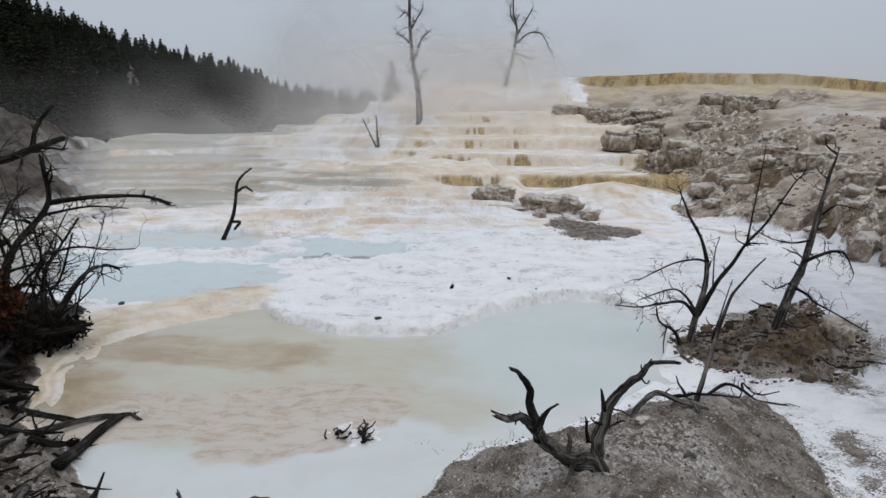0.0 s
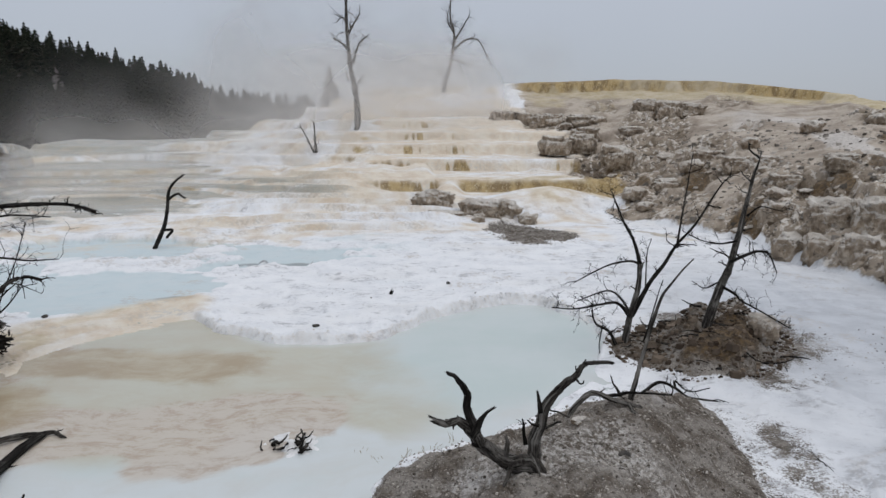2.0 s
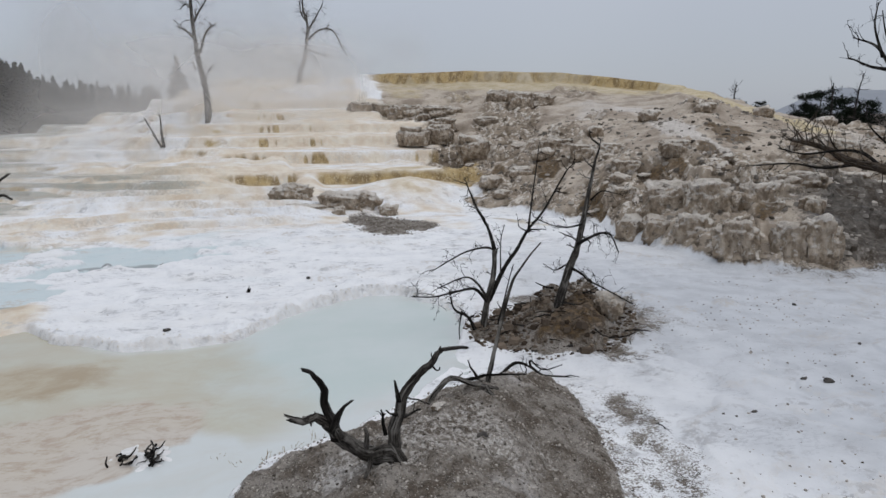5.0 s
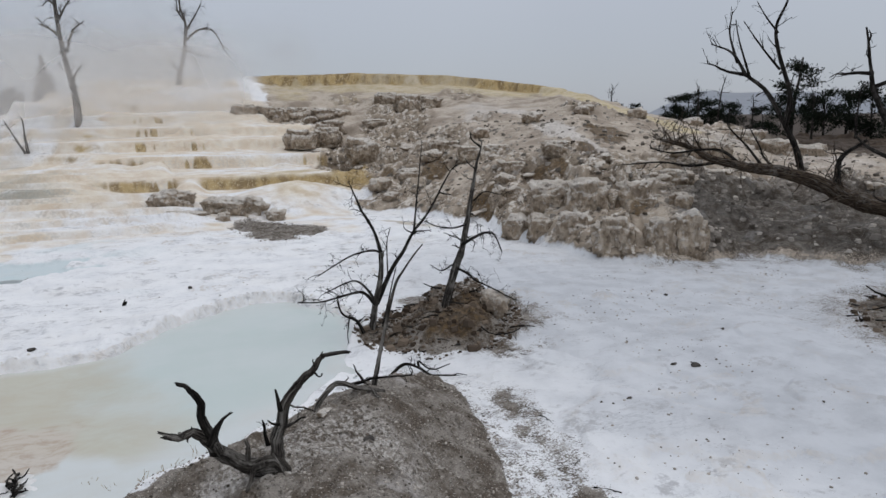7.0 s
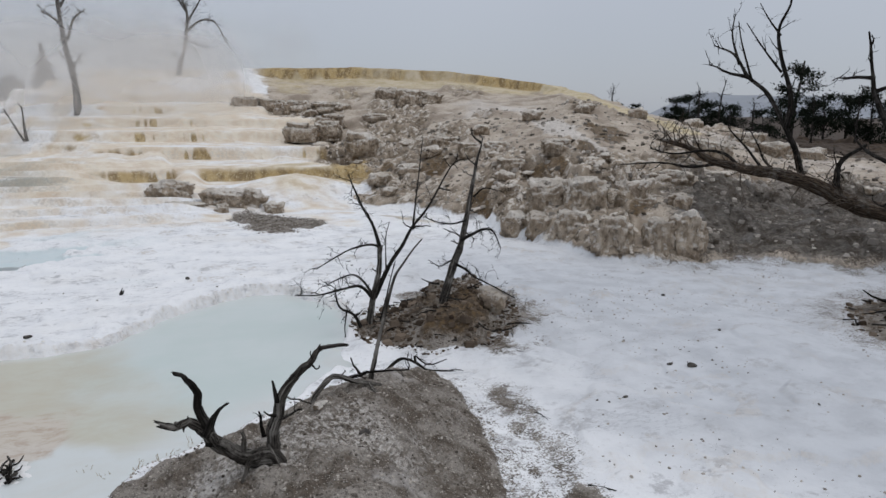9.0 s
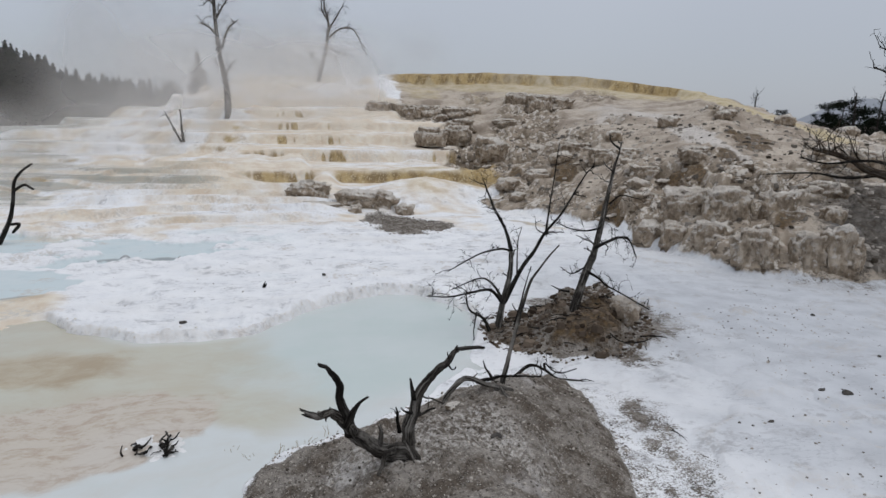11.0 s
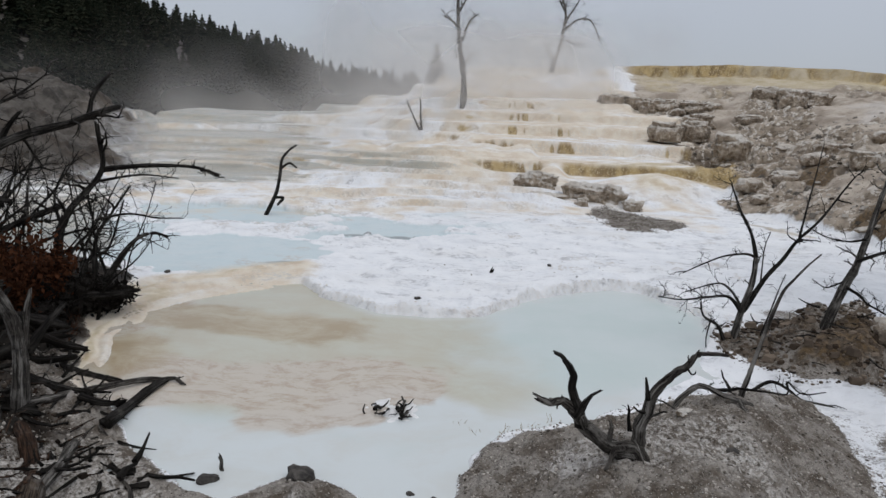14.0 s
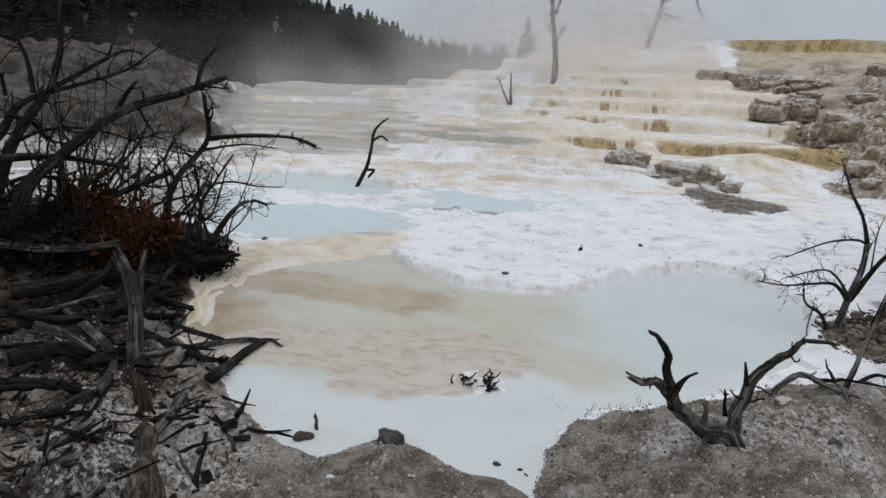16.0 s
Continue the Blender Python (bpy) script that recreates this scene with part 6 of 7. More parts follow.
limb(thicket, "limb", [(-7.17, 7.52, 0.90), (-7.12, 7.88, 1.28), (-6.96, 8.32, 1.45), (-6.92, 8.65, 1.80)], 0.03, 0.01, WOOD_DARK, 18, 0.5, seed=109, again=2)
limb(thicket, "limb", [(-6.23, 8.29, 0.90), (-6.06, 8.70, 1.24), (-5.82, 9.13, 1.19), (-5.53, 9.57, 1.40)], 0.03, 0.01, WOOD_DARK, 18, 0.5, seed=110, again=2)
limb(thicket, "limb", [(-6.93, 7.74, 1.88), (-6.83, 8.12, 2.00), (-6.56, 8.63, 1.98), (-6.23, 9.14, 1.80)], 0.03, 0.01, WOOD_DARK, 18, 0.5, seed=111, again=2)
limb(thicket, "limb", [(-6.37, 8.19, 1.29), (-6.16, 8.63, 1.55), (-6.16, 8.91, 1.83), (-6.04, 9.27, 1.89)], 0.03, 0.01, WOOD_DARK, 18, 0.5, seed=112, again=2)
limb(thicket, "limb", [(-6.99, 7.68, 2.22), (-6.92, 8.05, 2.07), (-6.94, 8.34, 1.83), (-6.76, 8.77, 1.73)], 0.03, 0.01, WOOD_DARK, 18, 0.5, seed=113, again=2)
stump = thing("tree_stump", (-3.91, 5.38, 0.21), "splintered grey dead tree stump standing on the bank", "dead tree")
limb(stump, "trunk", [(-3.96, 5.43, 0.05), (-3.93, 5.45, 0.46), (-3.91, 5.46, 0.72), (-3.93, 5.45, 1.00), (-3.98, 5.41, 1.20)], 0.085, 0.05, WOOD_GREY, seed=114, snapped=True)
limb(stump, "splinter", [(-3.89, 5.42, 0.80), (-3.93, 5.42, 1.11), (-4.00, 5.40, 1.30)], 0.045, 0.015, WOOD_GREY, seed=115, snapped=True)
limb(stump, "splinter", [(-3.90, 5.51, 0.77), (-3.87, 5.51, 1.09), (-3.82, 5.52, 1.27)], 0.04, 0.012, WOOD_GREY, seed=116, snapped=True)
limb(stump, "splinter", [(-3.89, 5.53, 0.73), (-3.83, 5.67, 0.89), (-3.73, 5.82, 1.07)], 0.045, 0.02, WOOD_DARK, seed=117, snapped=True)
log_117 = thing("driftwood_log", (-3.40, 6.73, 0.00), "bleached dead log lying from the bank into the pool", "driftwood", "driftwood on the bank")
limb(log_117, "trunk", [(-3.91, 5.52, 0.26), (-3.76, 6.27, 0.08), (-3.40, 6.73, 0.03), (-3.19, 6.76, 0.03), (-3.05, 6.68, 0.02)], 0.04, 0.015, WOOD_GREY, 2, 0.15, seed=118, snapped=True)
log_118 = thing("driftwood_log", (-3.28, 6.49, 0.00), "wet dark log leaning on the pool shore", "driftwood", "driftwood on the bank")
limb(log_118, "trunk", [(-3.24, 5.54, 0.12), (-3.30, 6.21, 0.05), (-3.28, 6.49, 0.04), (-3.25, 6.71, 0.03)], 0.055, 0.03, WOOD_DARK, 0, 0.15, seed=119, snapped=True)
log_119 = thing("driftwood_log", (-4.14, 6.79, 0.00), "dark log half buried on the pool shore", "driftwood", "driftwood on the bank")
limb(log_119, "trunk", [(-4.73, 6.97, 0.06), (-4.14, 6.79, 0.02), (-3.72, 6.66, 0.02)], 0.05, 0.03, WOOD_DARK, 1, 0.15, seed=120, snapped=True)
log_120 = thing("driftwood_log", (-4.23, 5.42, 0.38), "grey crooked log lying on the bank", "driftwood", "driftwood on the bank")
limb(log_120, "trunk", [(-6.09, 6.66, 0.43), (-5.31, 6.30, 0.31), (-4.23, 5.42, 0.42), (-4.05, 5.29, 0.26), (-3.69, 4.60, 0.35)], 0.045, 0.04, WOOD_GREY, 4, 0.15, seed=121, snapped=True)
log_121 = thing("driftwood_log", (-5.09, 6.08, 0.46), "grey branch lying in the log pile", "driftwood", "driftwood on the bank")
limb(log_121, "trunk", [(-5.60, 5.57, 0.50), (-5.26, 5.91, 0.42), (-5.10, 6.10, 0.45), (-4.78, 6.38, 0.52)], 0.045, 0.02, WOOD_GREY, 4, 0.15, seed=122, snapped=True)
log_122 = thing("driftwood_log", (-3.07, 4.54, 0.22), "short weathered log on the gravel bank", "driftwood", "driftwood on the bank")
limb(log_122, "trunk", [(-3.31, 5.14, 0.10), (-3.07, 4.54, 0.24), (-3.02, 4.26, 0.23)], 0.05, 0.04, WOOD_GREY, 0, 0.15, seed=123, snapped=True)
log_123 = thing("driftwood_log", (-3.44, 3.92, 0.35), "thin bleached branch on the gravel bank", "driftwood", "driftwood on the bank")
limb(log_123, "trunk", [(-3.43, 3.65, 0.41), (-3.44, 3.92, 0.36), (-3.39, 4.12, 0.37)], 0.028, 0.018, WOOD_GREY, 2, 0.15, seed=124, snapped=True)
log_124 = thing("driftwood_log", (-3.12, 3.60, 0.39), "grey root lying on the gravel bank", "driftwood", "driftwood on the bank")
limb(log_124, "trunk", [(-3.24, 3.36, 0.43), (-3.12, 3.60, 0.41), (-2.80, 3.54, 0.42)], 0.045, 0.03, WOOD_GREY, 3, 0.15, seed=125, snapped=True)
log_125 = thing("driftwood_log", (-3.36, 4.68, 0.15), "rotten red log sinking into the bank", "driftwood", "driftwood on the bank")
limb(log_125, "trunk", [(-3.78, 5.20, 0.22), (-3.52, 4.90, 0.20), (-3.36, 4.68, 0.15), (-3.07, 4.20, 0.27)], 0.05, 0.07, WOOD_RUST, 3, 0.15, seed=126, snapped=True)
log_126 = thing("driftwood_log", (-2.64, 3.51, 0.31), "decayed brown trunk half buried in the gravel bank", "driftwood", "driftwood on the bank")
limb(log_126, "trunk", [(-3.07, 4.26, 0.23), (-2.84, 3.86, 0.26), (-2.64, 3.51, 0.30), (-2.48, 3.24, 0.30)], 0.09, 0.12, WOOD_BROWN, 0, 0.15, seed=127, snapped=True)
log_127 = thing("driftwood_log", (-3.82, 4.29, 0.34), "dark rotten log across the bank", "driftwood", "driftwood on the bank")
limb(log_127, "trunk", [(-3.71, 4.53, 0.36), (-3.82, 4.29, 0.34), (-3.78, 3.81, 0.46)], 0.06, 0.04, WOOD_DARK, 2, 0.15, seed=128, snapped=True)
log_128 = thing("driftwood_log", (-5.83, 7.28, 0.71), "black log in the pile on the bank", "driftwood", "driftwood on the bank")
limb(log_128, "trunk", [(-6.62, 6.66, 0.88), (-6.20, 7.00, 0.72), (-5.82, 7.27, 0.71), (-5.50, 7.46, 0.77)], 0.05, 0.03, WOOD_GREY, 4, 0.15, seed=129, snapped=True)
log_129 = thing("driftwood_log", (-4.34, 6.73, 0.36), "black broken log jutting from the pile", "driftwood", "driftwood on the bank")
limb(log_129, "trunk", [(-4.51, 6.57, 0.52), (-4.34, 6.73, 0.36), (-4.19, 6.88, 0.26)], 0.05, 0.03, WOOD_BLACK, 1, 0.15, seed=130, snapped=True)
log_130 = thing("driftwood_log", (-4.88, 6.74, 0.60), "charred log deep in the pile", "driftwood", "driftwood on the bank")
limb(log_130, "trunk", [(-5.69, 6.03, 0.54), (-5.31, 6.39, 0.59), (-4.89, 6.75, 0.60), (-4.62, 6.97, 0.49)], 0.1, 0.07, WOOD_BLACK, 2, 0.15, seed=131, snapped=True)
log_131 = thing("driftwood_log", (-5.09, 6.46, 0.59), "charred log leaning in the pile", "driftwood", "driftwood on the bank")
limb(log_131, "trunk", [(-5.72, 5.72, 0.15), (-5.45, 6.11, 0.29), (-5.12, 6.50, 0.58), (-4.94, 6.76, 0.85)], 0.09, 0.05, WOOD_BLACK, 2, 0.15, seed=132, snapped=True)
log_132 = thing("driftwood_log", (-4.62, 6.43, 0.46), "charred crooked log in the pile", "driftwood", "driftwood on the bank")
limb(log_132, "trunk", [(-5.02, 5.94, 0.03), (-4.86, 6.19, 0.26), (-4.65, 6.47, 0.44), (-4.37, 6.77, 0.44)], 0.07, 0.05, WOOD_BLACK, 3, 0.15, seed=133, snapped=True)
log_133 = thing("driftwood_log", (-4.77, 6.14, 0.11), "charred log at the foot of the pile", "driftwood", "driftwood on the bank")
limb(log_133, "trunk", [(-5.46, 5.42, 0.07), (-5.14, 5.80, 0.19), (-4.79, 6.17, 0.09), (-4.47, 6.47, 0.08)], 0.09, 0.06, WOOD_BLACK, 3, 0.15, seed=134, snapped=True)
log_134 = thing("driftwood_log", (-5.45, 8.58, 0.34), "black log at the waterside", "driftwood", "driftwood on the bank")
limb(log_134, "trunk", [(-6.35, 7.82, 0.31), (-5.90, 8.24, 0.32), (-5.46, 8.60, 0.33), (-4.85, 9.03, 0.32)], 0.09, 0.05, WOOD_BLACK, 4, 0.15, seed=135, snapped=True)
log_135 = thing("driftwood_log", (-5.85, 7.70, 0.39), "black log at the back of the pile", "driftwood", "driftwood on the bank")
limb(log_135, "trunk", [(-6.74, 6.82, 0.53), (-6.32, 7.29, 0.38), (-5.87, 7.73, 0.38), (-5.30, 8.19, 0.27)], 0.12, 0.08, WOOD_BLACK, 3, 0.15, seed=136, snapped=True)
log_136 = thing("twig", (4.66, 7.33, 0.03), "short twig lying on the white crust", "driftwood", "driftwood on the bank")
limb(log_136, "trunk", [(4.61, 7.54, 0.04), (4.66, 7.33, 0.04), (4.72, 7.12, 0.07)], 0.016, 0.01, WOOD_GREY, 1, 0.15, seed=137, snapped=True)
log_137 = thing("twig", (3.55, 4.60, 0.03), "bent twig lying on the white crust", "driftwood", "driftwood on the bank")
limb(log_137, "trunk", [(3.42, 4.64, 0.04), (3.55, 4.60, 0.04), (3.71, 4.61, 0.04)], 0.015, 0.009, WOOD_GREY, 1, 0.15, seed=138, snapped=True)
log_138 = thing("twig", (3.59, 4.19, 0.03), "dark twig lying on the white crust", "driftwood", "driftwood on the bank")
limb(log_138, "trunk", [(3.51, 4.26, 0.04), (3.59, 4.19, 0.04), (3.65, 4.10, 0.04)], 0.014, 0.009, WOOD_DARK, 1, 0.15, seed=139, snapped=True)
log_139 = thing("wood_peg", (0.11, 12.00, 0.05), "dark peg of wood standing in the white pan", "driftwood", "driftwood on the bank")
limb(log_139, "trunk", [(0.06, 12.00, -0.02), (0.11, 12.00, 0.05), (0.16, 12.00, 0.14)], 0.04, 0.025, WOOD_DARK, seed=140, snapped=True)
log_140 = thing("wood_peg", (-2.05, 5.08, 0.05), "pale wooden peg standing in the shallow water", "driftwood", "driftwood on the bank")
limb(log_140, "trunk", [(-2.04, 5.08, -0.02), (-2.05, 5.08, 0.05), (-2.06, 5.07, 0.13)], 0.016, 0.014, WOOD_GREY, seed=141, snapped=True)
log_141 = thing("twig", (3.86, 5.50, 0.08), "thin bare twig sticking out of the crust", "driftwood", "driftwood on the bank")
limb(log_141, "trunk", [(3.88, 5.48, 0.01), (3.86, 5.50, 0.08), (3.80, 5.53, 0.10)], 0.006, 0.004, WOOD_DARK, 2, 0.15, seed=142, snapped=True)


# ---- travertine blocks ----
travertine_block((8.81, 14.52, 0.10), 0.65, 0.52, 0.55, 1, -31, "pale grey travertine block with a crusty top beside the white pan", 0.35, "blocks along the pan")
travertine_block((9.07, 13.93, 0.14), 0.56, 0.45, 0.59, 2, -33, "pale grey travertine block with a crusty top beside the white pan", 0.35, "blocks along the pan")
travertine_block((9.38, 12.99, 0.19), 0.73, 0.58, 0.67, 3, -36, "pale grey travertine block with a crusty top beside the white pan", 0.35, "blocks along the pan")
travertine_block((9.49, 11.78, 0.18), 0.75, 0.60, 0.70, 4, -39, "pale grey travertine block with a crusty top beside the white pan", 0.35, "blocks along the pan")
travertine_block((10.39, 11.25, 0.15), 0.76, 0.61, 0.74, 5, -43, "pale grey travertine block with a crusty top beside the white pan", 0.35, "blocks along the pan")
travertine_block((10.75, 10.95, 0.19), 0.70, 0.56, 0.88, 6, -44, "pale grey travertine block with a crusty top beside the white pan", 0.35, "blocks along the pan")
travertine_block((9.61, 14.41, 0.53), 1.05, 0.63, 0.91, 21, -34, "large weathered travertine block on the rocky bank", 0.25, "travertine blocks")
travertine_block((10.00, 13.46, 0.67), 1.01, 0.61, 0.85, 22, -37, "large weathered travertine block on the rocky bank", 0.25, "travertine blocks")
travertine_block((11.03, 13.02, 0.83), 0.77, 0.46, 0.71, 23, -40, "large weathered travertine block on the rocky bank", 0.25, "travertine blocks")
travertine_block((13.89, 14.87, 0.80), 1.22, 0.73, 0.70, 24, -43, "large weathered travertine block on the rocky bank", 0.25, "travertine blocks")
travertine_block((12.08, 12.61, 0.81), 0.45, 0.27, 0.41, 25, -44, "large weathered travertine block on the rocky bank", 0.25, "travertine blocks")
travertine_block((9.64, 16.46, 0.53), 0.79, 0.48, 0.62, 26, -30, "large weathered travertine block on the rocky bank", 0.25, "travertine blocks")
travertine_block((11.15, 12.77, 0.74), 0.51, 0.31, 0.46, 27, -41, "large weathered travertine block on the rocky bank", 0.25, "travertine blocks")
travertine_block((12.36, 18.22, 1.79), 0.86, 0.60, 0.46, 41, -34, "low grey travertine ledge on the hillside", 0.2, "travertine blocks")
travertine_block((11.37, 21.98, 1.48), 0.93, 0.65, 0.53, 42, -27, "low grey travertine ledge on the hillside", 0.2, "travertine blocks")
travertine_block((11.90, 21.17, 1.47), 0.97, 0.68, 0.56, 43, -29, "low grey travertine ledge on the hillside", 0.2, "travertine blocks")
travertine_block((11.42, 24.30, 1.61), 1.11, 0.78, 0.53, 44, -25, "low grey travertine ledge on the hillside", 0.2, "travertine blocks")
travertine_block((9.02, 26.83, 1.18), 1.38, 0.97, 0.95, 45, -19, "low grey travertine ledge on the hillside", 0.2, "travertine blocks")
travertine_block((10.90, 18.44, 1.24), 0.81, 0.56, 0.44, 46, -31, "low grey travertine ledge on the hillside", 0.2, "travertine blocks")
travertine_block((9.39, 22.84, 0.80), 0.93, 0.65, 0.42, 47, -22, "low grey travertine ledge on the hillside", 0.2, "travertine blocks")
travertine_block((7.28, 29.79, 1.78), 1.27, 0.89, 0.70, 48, -14, "low grey travertine ledge on the hillside", 0.2, "travertine blocks")
travertine_block((8.65, 30.62, 1.81), 1.17, 0.82, 0.78, 49, -16, "low grey travertine ledge on the hillside", 0.2, "travertine blocks")
travertine_block((11.65, 32.77, 2.47), 1.30, 0.91, 0.43, 50, -20, "low grey travertine ledge on the hillside", 0.2, "travertine blocks")
travertine_block((22.81, 20.76, 1.69), 1.27, 0.89, 0.71, 51, -48, "low grey travertine ledge on the hillside", 0.2, "travertine blocks")
travertine_block((17.07, 16.81, 1.63), 1.26, 0.88, 0.62, 52, -45, "low grey travertine ledge on the hillside", 0.2, "travertine blocks")
travertine_block((22.06, 18.68, 1.46), 1.30, 0.91, 0.62, 53, -50, "low grey travertine ledge on the hillside", 0.2, "travertine blocks")
travertine_block((23.01, 18.00, 1.22), 1.31, 0.92, 0.63, 54, -52, "low grey travertine ledge on the hillside", 0.2, "travertine blocks")
travertine_block((15.43, 14.92, 1.14), 0.81, 0.57, 0.36, 55, -46, "low grey travertine ledge on the hillside", 0.2, "travertine blocks")
travertine_block((9.36, 32.56, 2.30), 1.27, 0.89, 0.55, 56, -16, "low grey travertine ledge on the hillside", 0.2, "travertine blocks")
travertine_block((6.16, 36.78, 3.06), 1.26, 0.76, 0.57, 61, -10, "broken grey ledge rock high on the slope", 0.3, "travertine blocks")
travertine_block((7.38, 36.98, 2.94), 1.42, 0.85, 0.64, 62, -11, "broken grey ledge rock high on the slope", 0.3, "travertine blocks")
travertine_block((8.46, 35.72, 2.87), 1.24, 0.75, 0.62, 63, -13, "broken grey ledge rock high on the slope", 0.3, "travertine blocks")
travertine_block((9.95, 35.63, 2.92), 1.66, 1.00, 0.54, 64, -16, "broken grey ledge rock high on the slope", 0.3, "travertine blocks")
travertine_block((13.08, 35.25, 3.34), 1.27, 0.76, 0.87, 65, -20, "broken grey ledge rock high on the slope", 0.3, "travertine blocks")
travertine_block((13.73, 33.72, 3.27), 1.23, 0.74, 0.84, 66, -22, "broken grey ledge rock high on the slope", 0.3, "travertine blocks")
travertine_block((14.76, 33.52, 3.43), 1.29, 0.78, 0.56, 67, -24, "broken grey ledge rock high on the slope", 0.3, "travertine blocks")
travertine_block((1.55, 22.3, 0.38), 1.3, 0.8, 0.56, 71, 6, "brown-streaked boulder lying on the cream terrace", 0.75, "boulders on the terrace")
travertine_block((3.35, 21.5, 0.16), 1.6, 1.0, 0.6, 74, -22, "brown-streaked boulder lying on the cream terrace", 0.75, "boulders on the terrace")
travertine_block((1.85, 21.35, 0.2), 1.15, 0.5, 0.2, 75, -28, "small dark boulder on the white terrace", 0.6, "boulders on the terrace")
travertine_block((2.81, 20.48, 0.12), 0.35, 0.31, 0.29, 76, -8, "small dark boulder on the white terrace", 0.6, "boulders on the terrace")
travertine_block((4.28, 20.57, 0.03), 0.61, 0.54, 0.36, 77, -12, "small dark boulder on the white terrace", 0.6, "boulders on the terrace")


BUSHES = [((-5.87, 8.06), 1.0, 1.0, 4200, 51), ((-6.29, 8.12), 0.7, 0.9, 2400, 52), ((-5.76, 8.50), 0.7, 0.8, 2000, 53)]
travertine_block((4.83, 8.40, 0.28), 0.38, 0.34, 0.35, 131, -30, "pale crumbling travertine lump on the shrub mound", 0.7, "lumps on the mound")
BRUSH = [((-5.33, 8.53), 0.8, 0.6, 2400, 61), ((-5.08, 8.90), 0.6, 0.5, 1800, 62), ((-6.31, 7.60), 0.9, 0.9, 2400, 63), ((-6.54, 7.14), 0.9, 1.1, 2400, 64), ((-5.41, 8.12), 0.8, 0.5, 2000, 65)]
log_142 = thing("driftwood_log", (-5.04, 8.75, 0.38), "thick black log at the foot of the brushwood", "driftwood", "driftwood on the bank")
limb(log_142, "trunk", [(-5.75, 8.14, 0.35), (-5.39, 8.49, 0.38), (-5.06, 8.80, 0.36), (-4.79, 9.06, 0.30)], 0.11, 0.06, WOOD_BLACK, 6, 0.15, seed=143, snapped=True)
log_143 = thing("driftwood_log", (-5.05, 8.46, 0.33), "black log sunk in the bank under the brushwood", "driftwood", "driftwood on the bank")
limb(log_143, "trunk", [(-5.24, 8.23, 0.31), (-5.05, 8.46, 0.33), (-4.71, 8.76, 0.33)], 0.08, 0.05, WOOD_BLACK, 4, 0.15, seed=144, snapped=True)
log_144 = thing("driftwood_log", (-4.05, 5.34, 0.26), "dark dead log tangled in the pile on the bank", "driftwood", "driftwood on the bank")
limb(log_144, "trunk", [(-4.12, 5.02, 0.34), (-4.05, 5.34, 0.31), (-3.81, 5.44, 0.25)], 0.05, 0.04, WOOD_BLACK, 3, 0.15, seed=145, snapped=True)
log_145 = thing("driftwood_log", (-4.47, 5.04, 0.34), "dark dead log tangled in the pile on the bank", "driftwood", "driftwood on the bank")
limb(log_145, "trunk", [(-4.62, 4.76, 0.44), (-4.47, 5.04, 0.44), (-4.23, 5.16, 0.36)], 0.06, 0.05, WOOD_BLACK, 3, 0.15, seed=146, snapped=True)
log_146 = thing("driftwood_log", (-4.59, 5.41, 0.33), "dark dead log tangled in the pile on the bank", "driftwood", "driftwood on the bank")
limb(log_146, "trunk", [(-4.82, 5.28, 0.54), (-4.59, 5.41, 0.43), (-4.21, 5.29, 0.34)], 0.045, 0.03, WOOD_GREY, 3, 0.15, seed=147, snapped=True)
log_147 = thing("driftwood_log", (-4.13, 4.44, 0.39), "dark dead log tangled in the pile on the bank", "driftwood", "driftwood on the bank")
limb(log_147, "trunk", [(-4.46, 4.40, 0.38), (-4.13, 4.44, 0.44), (-3.81, 4.47, 0.41)], 0.06, 0.04, WOOD_BLACK, 3, 0.15, seed=148, snapped=True)
log_148 = thing("driftwood_log", (-3.93, 6.01, 0.13), "dark dead log tangled in the pile on the bank", "driftwood", "driftwood on the bank")
limb(log_148, "trunk", [(-4.22, 5.99, 0.29), (-3.93, 6.01, 0.19), (-3.72, 6.13, 0.11)], 0.04, 0.03, WOOD_BLACK, 3, 0.15, seed=149, snapped=True)
log_149 = thing("driftwood_log", (-4.57, 6.63, 0.11), "dark dead log tangled in the pile on the bank", "driftwood", "driftwood on the bank")
limb(log_149, "trunk", [(-4.96, 6.62, 0.30), (-4.57, 6.63, 0.21), (-4.38, 7.00, 0.11)], 0.05, 0.03, WOOD_BLACK, 3, 0.15, seed=150, snapped=True)
log_150 = thing("driftwood_log", (-4.64, 7.38, 0.06), "dark dead log tangled in the pile on the bank", "driftwood", "driftwood on the bank")
limb(log_150, "trunk", [(-4.93, 7.44, 0.08), (-4.64, 7.38, 0.09), (-4.47, 7.34, 0.07)], 0.04, 0.03, WOOD_BLACK, 3, 0.15, seed=151, snapped=True)
log_151 = thing("driftwood_log", (-5.09, 5.75, 0.33), "dark dead log tangled in the pile on the bank", "driftwood", "driftwood on the bank")
limb(log_151, "trunk", [(-5.50, 5.72, 0.52), (-5.09, 5.75, 0.42), (-4.78, 5.84, 0.44)], 0.06, 0.04, WOOD_BLACK, 3, 0.15, seed=152, snapped=True)
log_152 = thing("driftwood_log", (-3.41, 5.83, 0.07), "dark dead log tangled in the pile on the bank", "driftwood", "driftwood on the bank")
limb(log_152, "trunk", [(-3.66, 5.87, 0.19), (-3.41, 5.83, 0.15), (-3.38, 6.11, 0.05)], 0.035, 0.02, WOOD_BLACK, 3, 0.15, seed=153, snapped=True)


